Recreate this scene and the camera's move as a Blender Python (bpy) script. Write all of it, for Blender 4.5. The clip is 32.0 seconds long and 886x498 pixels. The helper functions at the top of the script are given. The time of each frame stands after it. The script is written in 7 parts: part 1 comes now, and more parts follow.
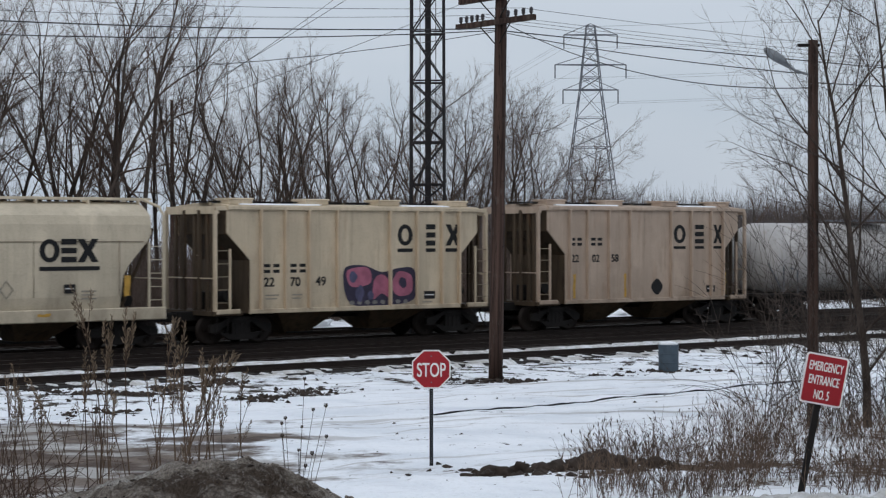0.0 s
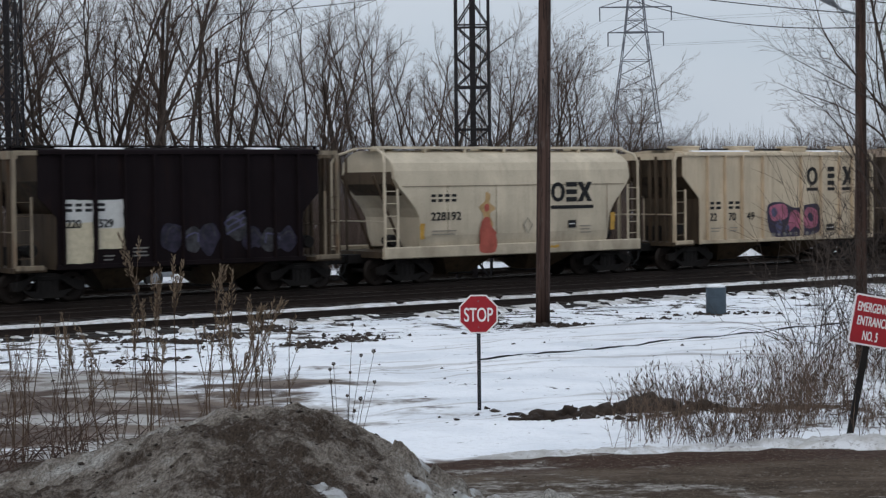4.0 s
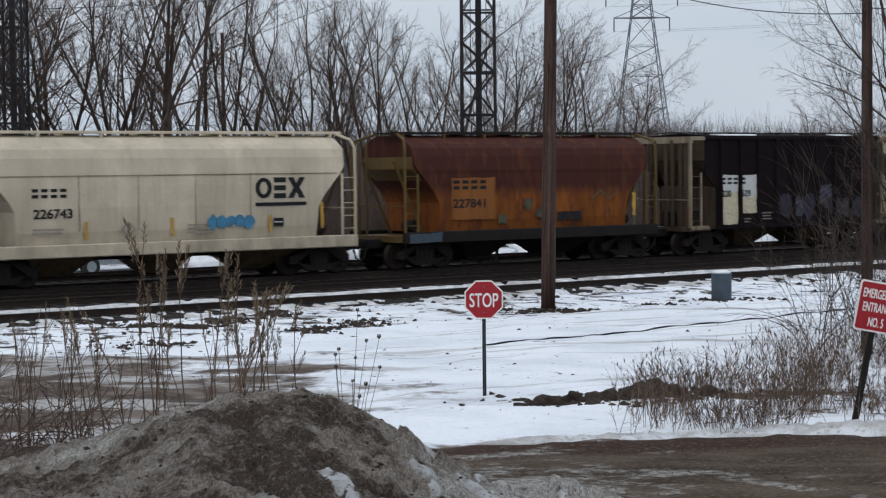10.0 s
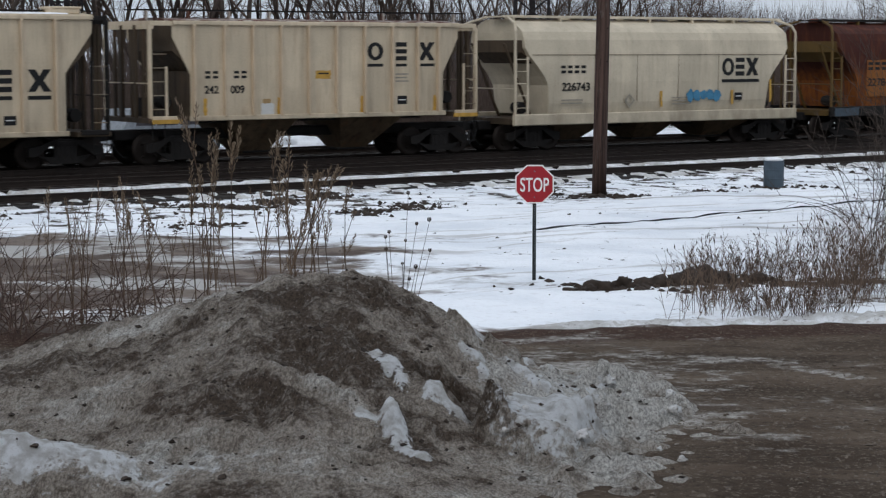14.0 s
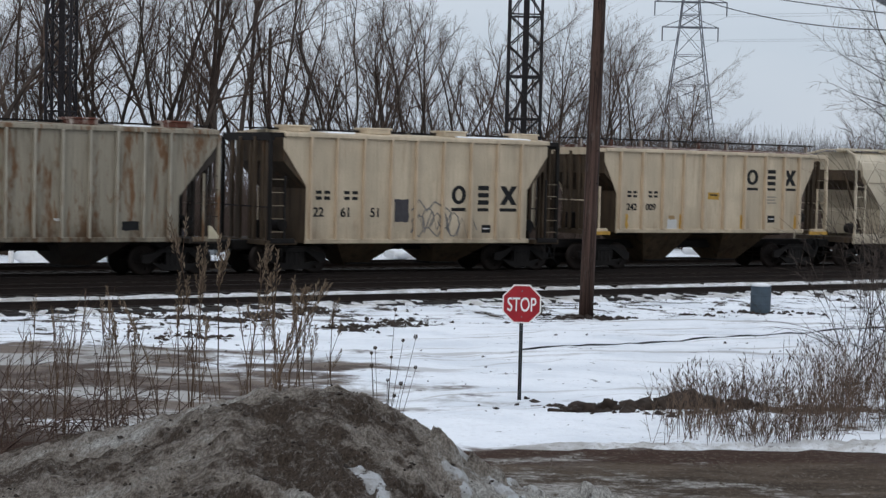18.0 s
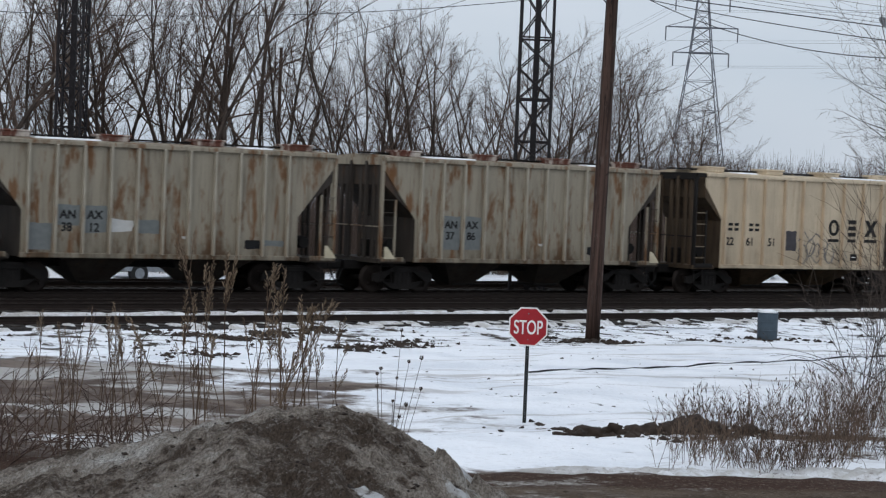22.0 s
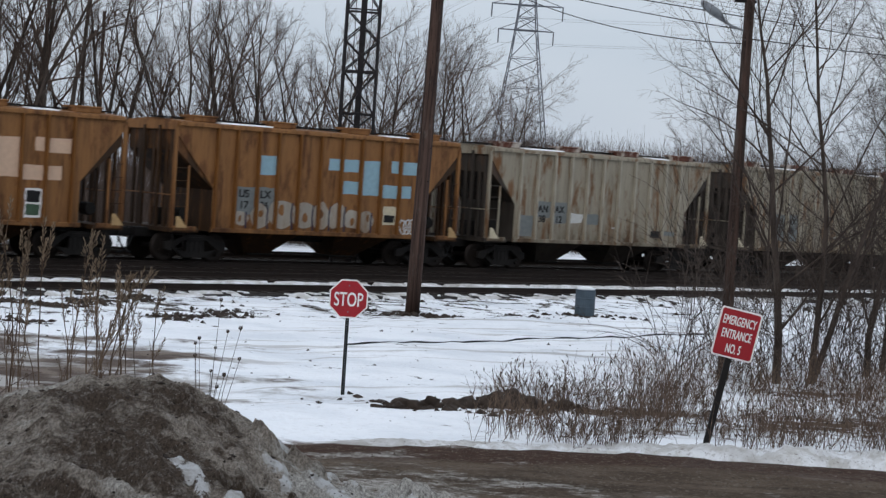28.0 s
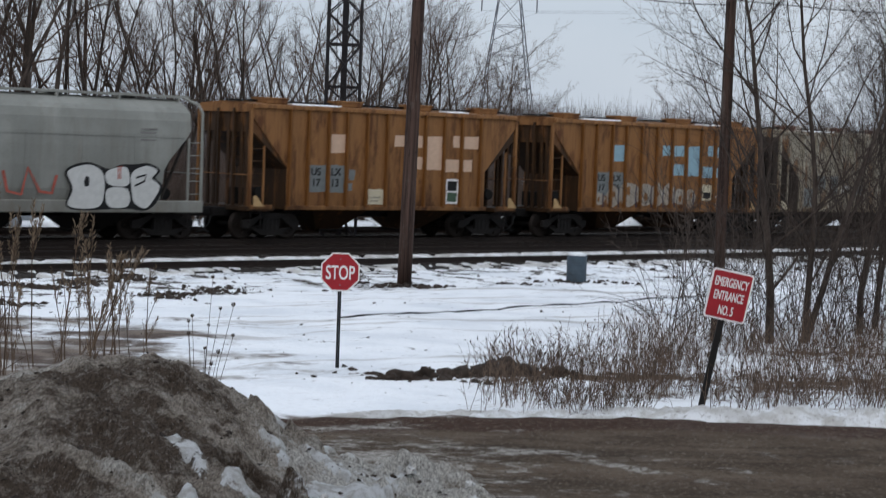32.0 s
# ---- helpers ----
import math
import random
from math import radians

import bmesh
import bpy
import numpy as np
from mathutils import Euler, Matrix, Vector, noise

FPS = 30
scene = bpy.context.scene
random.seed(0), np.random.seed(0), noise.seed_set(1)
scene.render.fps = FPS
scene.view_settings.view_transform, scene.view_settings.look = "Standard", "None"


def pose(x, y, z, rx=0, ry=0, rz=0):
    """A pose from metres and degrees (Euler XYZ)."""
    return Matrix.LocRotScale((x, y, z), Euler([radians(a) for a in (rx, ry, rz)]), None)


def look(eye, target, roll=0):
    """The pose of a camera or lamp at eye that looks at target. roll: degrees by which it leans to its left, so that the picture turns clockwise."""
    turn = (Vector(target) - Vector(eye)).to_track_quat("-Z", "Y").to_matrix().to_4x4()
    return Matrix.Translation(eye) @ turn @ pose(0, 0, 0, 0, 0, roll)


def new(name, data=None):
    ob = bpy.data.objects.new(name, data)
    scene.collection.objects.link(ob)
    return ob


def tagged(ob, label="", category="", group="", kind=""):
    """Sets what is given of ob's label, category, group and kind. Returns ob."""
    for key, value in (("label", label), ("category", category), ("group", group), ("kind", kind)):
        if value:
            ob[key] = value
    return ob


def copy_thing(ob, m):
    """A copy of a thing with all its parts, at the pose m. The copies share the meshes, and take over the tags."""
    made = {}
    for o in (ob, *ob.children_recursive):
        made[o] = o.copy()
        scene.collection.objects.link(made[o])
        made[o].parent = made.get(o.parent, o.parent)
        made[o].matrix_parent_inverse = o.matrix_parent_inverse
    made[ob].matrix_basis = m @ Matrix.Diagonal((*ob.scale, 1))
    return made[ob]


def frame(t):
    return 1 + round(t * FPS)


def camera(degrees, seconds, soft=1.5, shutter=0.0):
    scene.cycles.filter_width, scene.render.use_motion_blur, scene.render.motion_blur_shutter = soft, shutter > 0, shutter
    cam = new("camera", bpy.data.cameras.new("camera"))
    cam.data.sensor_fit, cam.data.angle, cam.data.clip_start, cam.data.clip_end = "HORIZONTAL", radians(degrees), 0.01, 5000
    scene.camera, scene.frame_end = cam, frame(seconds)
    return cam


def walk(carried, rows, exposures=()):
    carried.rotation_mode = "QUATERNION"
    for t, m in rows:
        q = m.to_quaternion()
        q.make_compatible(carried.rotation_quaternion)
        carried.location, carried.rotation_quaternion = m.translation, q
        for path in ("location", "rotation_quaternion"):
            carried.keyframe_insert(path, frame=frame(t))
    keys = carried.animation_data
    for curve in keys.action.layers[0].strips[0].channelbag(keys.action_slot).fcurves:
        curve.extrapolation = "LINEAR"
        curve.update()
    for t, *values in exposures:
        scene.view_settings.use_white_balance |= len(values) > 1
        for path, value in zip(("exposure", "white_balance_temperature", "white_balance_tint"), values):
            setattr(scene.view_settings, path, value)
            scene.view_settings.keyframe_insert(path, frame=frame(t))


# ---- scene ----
# One long goods train passes a bare winter crossing; a carried camera pans a little from one spot.
EYE = (0.0, 0.0, 3.74)

cam = camera(26.35, 32.0, soft=1.25, shutter=0.5)

# seconds, heading to the right, tilt up, lean to the left, in degrees
PATH = [
    (0.0, -0.000, -0.430, -0.038), (0.5, 0.108, -0.434, -0.073), (1.0, 0.211, -0.425, -0.028),
    (1.5, 0.245, -0.415, 0.011), (2.0, 0.299, -0.788, -1.040), (2.5, 0.088, -1.246, -1.429),
    (3.0, -0.435, -1.532, -0.309), (3.5, -0.958, -1.809, -0.160), (4.0, -1.409, -2.083, -0.659),
    (4.5, -1.512, -2.281, -0.888), (6.5, -1.200, -2.361, -0.804), (7.0, -1.251, -2.434, -0.452),
    (7.5, -1.310, -2.557, -0.470), (8.0, -1.327, -2.607, -0.611), (8.5, -1.336, -2.607, -0.626),
    (9.0, -1.367, -2.583, -0.722), (9.5, -1.454, -2.554, -0.613), (10.0, -1.579, -2.522, -0.570),
    (10.5, -1.662, -2.485, -0.746), (11.0, -1.724, -2.452, -0.465), (11.5, -1.743, -2.420, -0.506),
    (12.0, -1.773, -2.442, -0.296), (12.5, -2.259, -3.957, -1.256), (13.0, -2.880, -5.147, -0.329),
    (13.5, -3.093, -5.900, -0.221), (14.0, -3.131, -6.034, 0.014), (14.5, -3.210, -5.795, -0.058),
    (16.5, -3.000, -4.604, -0.443), (17.0, -2.908, -4.116, 0.444), (17.5, -2.867, -3.225, 1.150),
    (18.0, -2.787, -2.469, 1.451), (18.5, -2.765, -1.807, 1.816), (19.0, -2.859, -1.227, 1.878),
    (19.5, -2.979, -0.948, 1.894), (20.0, -3.087, -1.125, 1.992), (20.5, -3.159, -1.361, 2.066),
    (21.0, -3.146, -1.560, 2.084), (21.5, -3.094, -1.695, 2.120), (22.0, -3.035, -1.827, 2.341),
    (22.5, -2.942, -2.058, 2.120), (23.0, -2.801, -2.315, 1.739), (23.5, -2.636, -2.556, 1.448),
    (24.0, -2.284, -2.731, 0.003), (24.5, -1.667, -2.754, 0.027), (25.0, -1.391, -2.624, 0.512),
    (25.5, -1.417, -2.519, 1.486), (26.0, 0.155, -2.287, 1.284), (26.5, 2.552, -1.105, 1.843),
    (28.5, 2.178, -2.818, 4.317), (29.0, 2.218, -3.019, 4.620), (29.5, 2.203, -3.180, 4.643),
    (30.0, 2.107, -3.160, 4.619), (30.5, 2.299, -2.670, 3.505), (31.0, 2.696, -2.412, 3.989),
    (31.5, 2.771, -2.370, 3.120), (32.0, 2.729, -3.262, 2.113),
]


def aim(yaw, tilt, lean):
    a, b = radians(yaw), radians(tilt)
    way = Vector((math.sin(a) * math.cos(b), math.cos(a) * math.cos(b), math.sin(b)))
    return look(EYE, Vector(EYE) + 10 * way, lean)


walk(cam, [(t, aim(a, b, c)) for t, a, b, c in PATH], ((0.0, -0.15), (3.0, -0.15), (6.5, -0.03), (32.0, -0.03)))

# ---- light: an even overcast sky with a soft, weak sun behind it ----
SUN_UP, SUN_TURN = 38.0, 200.0
world = bpy.data.worlds.new("overcast_sky")
scene.world = world
world.use_nodes = True
wn, wl = world.node_tree.nodes, world.node_tree.links
wn.clear()
sky = wn.new("ShaderNodeTexSky")
sky.sky_type, sky.sun_disc = "NISHITA", False
sky.sun_elevation, sky.sun_rotation = radians(SUN_UP), radians(SUN_TURN)
sky.air_density, sky.dust_density, sky.ozone_density = 1.0, 3.0, 1.5
dim = wn.new("ShaderNodeMix")
dim.data_type, dim.blend_type = "RGBA", "MULTIPLY"
dim.inputs[0].default_value = 1.0
dim.inputs[7].default_value = (0.10, 0.10, 0.10, 1)
wl.new(sky.outputs[0], dim.inputs[6])
cloud_at = wn.new("ShaderNodeTexCoord")
cloud_map = wn.new("ShaderNodeMapping")
cloud_map.inputs["Scale"].default_value = (1.0, 1.0, 3.5)
cloud = wn.new("ShaderNodeTexNoise")
cloud.inputs["Scale"].default_value = 2.2
cloud.inputs["Detail"].default_value = 4.0
ramp = wn.new("ShaderNodeValToRGB")
ramp.color_ramp.elements[0].position, ramp.color_ramp.elements[1].position = 0.30, 0.72
ramp.color_ramp.elements[0].color = (0.55, 0.63, 0.735, 1)
ramp.color_ramp.elements[1].color = (0.74, 0.79, 0.872, 1)
wl.new(cloud_at.outputs["Generated"], cloud_map.inputs[0])
wl.new(cloud_map.outputs[0], cloud.inputs[0])
wl.new(cloud.outputs[0], ramp.inputs[0])
veil = wn.new("ShaderNodeMix")
veil.data_type = "RGBA"
veil.inputs[0].default_value = 0.86
wl.new(dim.outputs[2], veil.inputs[6])
wl.new(ramp.outputs[0], veil.inputs[7])
# an overcast sky is brightest overhead
tall = wn.new("ShaderNodeSeparateXYZ")
wl.new(cloud_at.outputs["Generated"], tall.inputs[0])
lift = wn.new("ShaderNodeMapRange")
lift.interpolation_type = "SMOOTHSTEP"
lift.inputs[1].default_value, lift.inputs[2].default_value = 0.10, 0.95
lift.inputs[3].default_value, lift.inputs[4].default_value = 1.04, 1.42
wl.new(tall.outputs[2], lift.inputs[0])
back = wn.new("ShaderNodeBackground")
wl.new(lift.outputs[0], back.inputs[1])
wl.new(veil.outputs[2], back.inputs[0])
wl.new(back.outputs[0], wn.new("ShaderNodeOutputWorld").inputs[0])

sun = new("sun", bpy.data.lights.new("sun", "SUN"))
sun.data.energy, sun.data.angle, sun.data.color = 0.4, radians(25), (1.0, 0.96, 0.91)
sun.rotation_euler = (radians(90 - SUN_UP), 0, radians(-SUN_TURN + 180))
# ---- materials ----
class Nodes:
    """A material with a principled surface and short ways to add texture nodes."""

    def __init__(self, name, rough=0.8, metal=0.0, spec=0.3):
        self.m = bpy.data.materials.new(name)
        self.m.use_nodes = True
        self.n, self.l = self.m.node_tree.nodes, self.m.node_tree.links
        self.s = self.n["Principled BSDF"]
        self.s.inputs["Roughness"].default_value = rough
        self.s.inputs["Metallic"].default_value = metal
        self.s.inputs["Specular IOR Level"].default_value = spec
        self.at = self.n.new("ShaderNodeTexCoord").outputs["Object"]

    def noise(self, scale, detail=4.0, stretch=None, rough=0.55, offset=0.0, turn=0.0):
        mp = self.n.new("ShaderNodeMapping")
        mp.inputs["Scale"].default_value = stretch or (1, 1, 1)
        if turn:
            mp.vector_type = "TEXTURE"
            mp.inputs["Scale"].default_value = [1 / s for s in stretch]
            mp.inputs["Rotation"].default_value = (0, 0, radians(turn))
        mp.inputs["Location"].default_value = (offset, offset * 0.7, offset * 0.3)
        self.l.new(self.at, mp.inputs[0])
        t = self.n.new("ShaderNodeTexNoise")
        t.inputs["Scale"].default_value, t.inputs["Detail"].default_value = scale, detail
        t.inputs["Roughness"].default_value = rough
        self.l.new(mp.outputs[0], t.inputs[0])
        return t.outputs[0]

    def steps(self, value, low, high):
        t = self.n.new("ShaderNodeMapRange")
        t.interpolation_type = "SMOOTHSTEP"
        t.inputs[1].default_value, t.inputs[2].default_value = low, high
        self.l.new(value, t.inputs[0])
        return t.outputs[0]

    def math(self, op, a, b):
        t = self.n.new("ShaderNodeMath")
        t.operation = op
        for k, v in ((0, a), (1, b)):
            if isinstance(v, (int, float)):
                t.inputs[k].default_value = v
            else:
                self.l.new(v, t.inputs[k])
        return t.outputs[0]

    def height(self, low, high):
        t = self.n.new("ShaderNodeSeparateXYZ")
        self.l.new(self.at, t.inputs[0])
        return self.steps(t.outputs[2], low, high)

    def attr(self, name):
        t = self.n.new("ShaderNodeAttribute")
        t.attribute_name = name
        return t.outputs["Fac"]

    def mix(self, fac, a, b, blend="MIX"):
        t = self.n.new("ShaderNodeMix")
        t.data_type, t.blend_type = "RGBA", blend
        for k, v in ((0, fac), (6, a), (7, b)):
            if isinstance(v, tuple):
                t.inputs[k].default_value = (*v, 1)
            elif isinstance(v, (int, float)):
                t.inputs[k].default_value = v
            else:
                self.l.new(v, t.inputs[k])
        return t.outputs[2]

    def own(self):
        return self.n.new("ShaderNodeObjectInfo").outputs["Random"]

    def done(self, colour, bump=None, strength=0.3, dist=0.02, rough=None):
        if isinstance(colour, tuple):
            self.s.inputs["Base Color"].default_value = (*colour, 1)
        else:
            self.l.new(colour, self.s.inputs["Base Color"])
        if bump is not None:
            b = self.n.new("ShaderNodeBump")
            b.inputs["Strength"].default_value, b.inputs["Distance"].default_value = strength, dist
            self.l.new(bump, b.inputs["Height"])
            self.l.new(b.outputs[0], self.s.inputs["Normal"])
        if rough is not None:
            self.l.new(rough, self.s.inputs["Roughness"])
        return self.m


def plain(name, colour, rough=0.7, metal=0.0, vary=0.25, scale=6.0):
    k = Nodes(name, rough, metal)
    dark = tuple(c * (1 - vary) for c in colour)
    n1, n2 = k.noise(scale, 5), k.noise(scale * 7, 3, offset=3.0)
    c = k.mix(k.steps(n1, 0.35, 0.65), dark, colour)
    c = k.mix(k.math("MULTIPLY", k.steps(n2, 0.5, 0.75), 0.35), c, tuple(v * 0.55 for v in colour))
    return k.done(c, n2, 0.25, 0.01)


def paintwork(name, base, grime=(0.10, 0.075, 0.05), grime_amount=0.35, rust=(0.22, 0.09, 0.03), rust_amount=0.2,
              second=None, second_low=0.0, second_high=1.0, rough=0.65, chalk=0.0, gloss=0.22, rust_at=0.57, panel=0.5, panel_dark=0.70, low_grime=0.42):
    """Weathered railcar paint: streaks that ran down, rust patches and runs, fine soot, panel by panel a little different."""
    k = Nodes(name, rough, 0.0, gloss)
    wide = k.noise(0.7, 4)
    streak = k.noise(2.0, 5, (2.4, 2.4, 0.20), 0.6)
    thin = k.noise(6.0, 5, (3.0, 3.0, 0.12), 0.6, 4.0)
    fine = k.noise(22, 3)
    patch_ = k.noise(1.2, 6, (1.5, 1.5, 0.62), 0.65, 11.0)
    runs = k.noise(1.7, 5, (1.9, 1.9, 0.34), 0.62, 17.0)
    sheet = k.noise(1.15, 2, (1.0, 1.0, 0.03), 0.4, 23.0)
    c = k.mix(k.steps(wide, 0.35, 0.65), tuple(v * 0.80 for v in base), base)
    c = k.mix(k.math("MULTIPLY", k.steps(sheet, 0.42, 0.60), panel), c, tuple(v * panel_dark for v in base))
    if chalk:
        c = k.mix(k.math("MULTIPLY", k.steps(streak, 0.2, 0.45), chalk), tuple(min(v * 1.5 + 0.03, 0.8) for v in base), c)
    if second:
        edge = k.math("ADD", k.height(second_low, second_high), k.math("MULTIPLY", k.math("SUBTRACT", streak, 0.5), 0.9))
        c = k.mix(k.steps(edge, 0.15, 0.85), c, second)
    c = k.mix(k.math("MULTIPLY", k.steps(streak, 0.48, 0.72), grime_amount * 0.8), c, grime)
    c = k.mix(k.math("MULTIPLY", k.steps(thin, 0.52, 0.72), grime_amount * 0.55), c, grime)
    c = k.mix(k.math("MULTIPLY", k.steps(patch_, rust_at, rust_at + 0.13), rust_amount), c, rust)
    c = k.mix(k.math("MULTIPLY", k.steps(runs, rust_at, rust_at + 0.13), rust_amount), c, tuple(v * 1.15 for v in rust))
    c = k.mix(k.math("MULTIPLY", k.steps(fine, 0.45, 0.8), 0.18), c, grime)
    low = k.math("MULTIPLY", k.math("SUBTRACT", 1.0, k.height(0.9, 1.9)), low_grime)
    c = k.mix(k.math("MULTIPLY", low, k.steps(patch_, 0.3, 0.7)), c, grime)
    return k.done(c, fine, 0.15, 0.012)


def ground_snow():
    k = Nodes("trodden_snow", 0.8, 0.0, 0.12)
    lump, fine, mid = k.noise(1.1, 5), k.noise(9, 5), k.noise(0.45, 4, (1.0, 1.4, 1.0), offset=5.0)
    c = k.mix(k.steps(mid, 0.40, 0.68), (0.88, 0.90, 0.93), (0.74, 0.77, 0.81))
    c = k.mix(k.math("MULTIPLY", k.steps(fine, 0.5, 0.75), 0.22), c, (0.50, 0.49, 0.47))
    line = k.noise(1.5, 5, (0.10, 1.7, 1.0), 0.6, 3.0, 33.0)
    c = k.mix(k.math("MULTIPLY", k.steps(line, 0.575, 0.64), 0.50), c, (0.34, 0.31, 0.28))
    line = k.noise(0.9, 5, (0.07, 1.3, 1.0), 0.6, 7.0, 12.0)
    c = k.mix(k.math("MULTIPLY", k.steps(line, 0.59, 0.66), 0.55), c, (0.30, 0.275, 0.25))
    c = k.mix(k.math("MULTIPLY", k.steps(k.noise(4.2, 5, (0.55, 1.6, 1.0), 0.7, 13.0, 30.0), 0.655, 0.70), 0.8), c, (0.10, 0.08, 0.062))
    rag = k.math("MULTIPLY", k.math("SUBTRACT", k.noise(0.7, 6, (0.9, 1.0, 1.0), 0.68), 0.5), 1.5)
    mud = k.steps(k.math("ADD", k.attr("mud"), rag), 0.38, 0.62)
    mud_c = k.mix(k.steps(k.noise(0.9, 6, offset=2.0, rough=0.65), 0.40, 0.60), (0.078, 0.057, 0.046), (0.172, 0.138, 0.115))
    mud_c = k.mix(k.steps(k.noise(0.42, 6, (0.6, 1.5, 1.0), 0.62, 6.0), 0.505, 0.58), mud_c, (0.38, 0.365, 0.345))
    c = k.mix(mud, c, mud_c)
    grit_rag = k.math("MULTIPLY", k.math("SUBTRACT", k.noise(1.5, 6, (0.8, 1.0, 1.0), 0.72, 8.0), 0.5), 2.6)
    grit = k.steps(k.math("ADD", k.attr("grit"), grit_rag), 0.50, 0.60)
    c = k.mix(grit, c, (0.050, 0.040, 0.030))
    litter_rag = k.math("MULTIPLY", k.math("SUBTRACT", k.noise(2.6, 6, (0.8, 1.3, 1.0), 0.7, 4.0), 0.5), 2.0)
    litter = k.steps(k.math("ADD", k.attr("litter"), litter_rag), 0.45, 0.62)
    c = k.mix(litter, c, k.mix(fine, (0.05, 0.032, 0.022), (0.13, 0.09, 0.06)))
    rough = k.math("SUBTRACT", 0.85, k.math("MULTIPLY", mud, 0.05))
    return k.done(c, k.math("ADD", lump, k.math("MULTIPLY", fine, 0.35)), 0.8, 0.16, rough)


def dirty_snow():
    k = Nodes("dirty_ploughed_snow", 0.9, 0.0, 0.1)
    big, mid = k.noise(0.9, 5, offset=2.0), k.noise(3.4, 6, rough=0.68)
    grain = k.noise(40, 5, (1.0, 0.55, 0.62), 0.80)
    speck = k.noise(58, 4, (1.0, 0.7, 0.8), 0.8, 6.0)
    tone = k.math("ADD", k.math("ADD", mid, k.math("MULTIPLY", k.math("SUBTRACT", big, 0.5), 0.50)), k.math("MULTIPLY", k.attr("pale"), 0.38))
    c = k.mix(k.steps(tone, 0.38, 0.60), (0.106, 0.080, 0.061), (0.40, 0.350, 0.300))
    c = k.mix(k.math("MULTIPLY", k.steps(k.noise(5.5, 6, (1.0, 0.8, 0.8), 0.7, 21.0), 0.54, 0.64), 0.45), c, (0.095, 0.072, 0.054))
    c = k.mix(k.math("MULTIPLY", k.steps(k.noise(8.5, 6, (1.0, 0.7, 0.7), 0.72, 41.0), 0.50, 0.62), 0.55), c, (0.36, 0.325, 0.29))
    c = k.mix(k.steps(tone, 0.60, 0.90), c, (0.66, 0.64, 0.60))
    c = k.mix(1.0, c, k.mix(k.steps(grain, 0.36, 0.64), (1.36, 1.36, 1.36), (0.52, 0.50, 0.48)), "MULTIPLY")
    c = k.mix(k.math("MULTIPLY", k.steps(k.noise(9, 5, (1.0, 0.6, 0.6), 0.7, 9.0), 0.54, 0.66), 0.55), c, (0.070, 0.052, 0.038))
    c = k.mix(k.math("MULTIPLY", k.steps(speck, 0.60, 0.68), 0.7), c, (0.030, 0.022, 0.016))
    c = k.mix(k.math("MULTIPLY", k.steps(k.noise(30, 4, (1.0, 0.5, 0.6), 0.8, 16.0), 0.60, 0.68), 0.5), c, (0.60, 0.57, 0.53))
    ragged = k.math("ADD", k.math("MULTIPLY", k.math("SUBTRACT", mid, 0.5), 0.8), k.math("MULTIPLY", k.math("SUBTRACT", k.noise(11, 5, rough=0.7, offset=31.0), 0.5), 0.9))
    clean = k.steps(k.math("ADD", k.attr("clean"), ragged), 0.44, 0.60)
    clean_c = k.mix(k.steps(k.noise(7, 5), 0.40, 0.66), (0.90, 0.91, 0.92), (0.60, 0.585, 0.56))
    clean_c = k.mix(k.math("MULTIPLY", k.steps(speck, 0.57, 0.66), 0.45), clean_c, (0.30, 0.26, 0.22))
    c = k.mix(clean, c, clean_c)
    return k.done(c, k.math("ADD", mid, k.math("MULTIPLY", grain, 0.6)), 1.0, 0.20)


def road_dirt():
    k = Nodes("wet_dirt_road", 0.92, 0.0, 0.08)
    grit, mid = k.noise(15, 5, rough=0.8), k.noise(0.9, 5, (0.8, 1.0, 1.0))
    c = k.mix(k.steps(mid, 0.35, 0.65), (0.078, 0.056, 0.040), (0.140, 0.106, 0.078))
    band = k.noise(0.8, 5, (0.14, 1.3, 1.0), 0.6, 5.0)
    c = k.mix(k.math("MULTIPLY", k.steps(band, 0.48, 0.60), 0.55), c, (0.042, 0.029, 0.020))
    rim = k.steps(k.math("ADD", k.attr("rim"), k.math("MULTIPLY", k.math("SUBTRACT", k.noise(0.8, 4, (0.4, 1.5, 1.0)), 0.5), 0.9)), 0.35, 0.65)
    c = k.mix(k.math("MULTIPLY", rim, 0.85), c, (0.062, 0.034, 0.025))
    c = k.mix(k.math("MULTIPLY", k.steps(grit, 0.54, 0.64), 0.65), c, (0.25, 0.215, 0.175))
    c = k.mix(k.math("MULTIPLY", k.steps(k.noise(11, 5, offset=3.0, rough=0.75), 0.52, 0.64), 0.7), c, (0.035, 0.026, 0.019))
    slush = k.steps(k.math("ADD", k.attr("slush"), k.math("MULTIPLY", k.math("SUBTRACT", k.noise(1.6, 6, (0.7, 1.1, 1), 0.74), 0.5), 2.2)), 0.48, 0.78)
    c = k.mix(k.math("MULTIPLY", slush, 0.85), c, k.mix(k.steps(k.noise(9, 5, rough=0.75), 0.4, 0.62), (0.20, 0.18, 0.155), (0.50, 0.475, 0.44)))
    wet = k.steps(k.noise(0.6, 3, (0.6, 1.0, 1), offset=9.0), 0.52, 0.66)
    return k.done(c, grit, 0.9, 0.06, k.math("SUBTRACT", 0.95, k.math("MULTIPLY", wet, 0.3)))


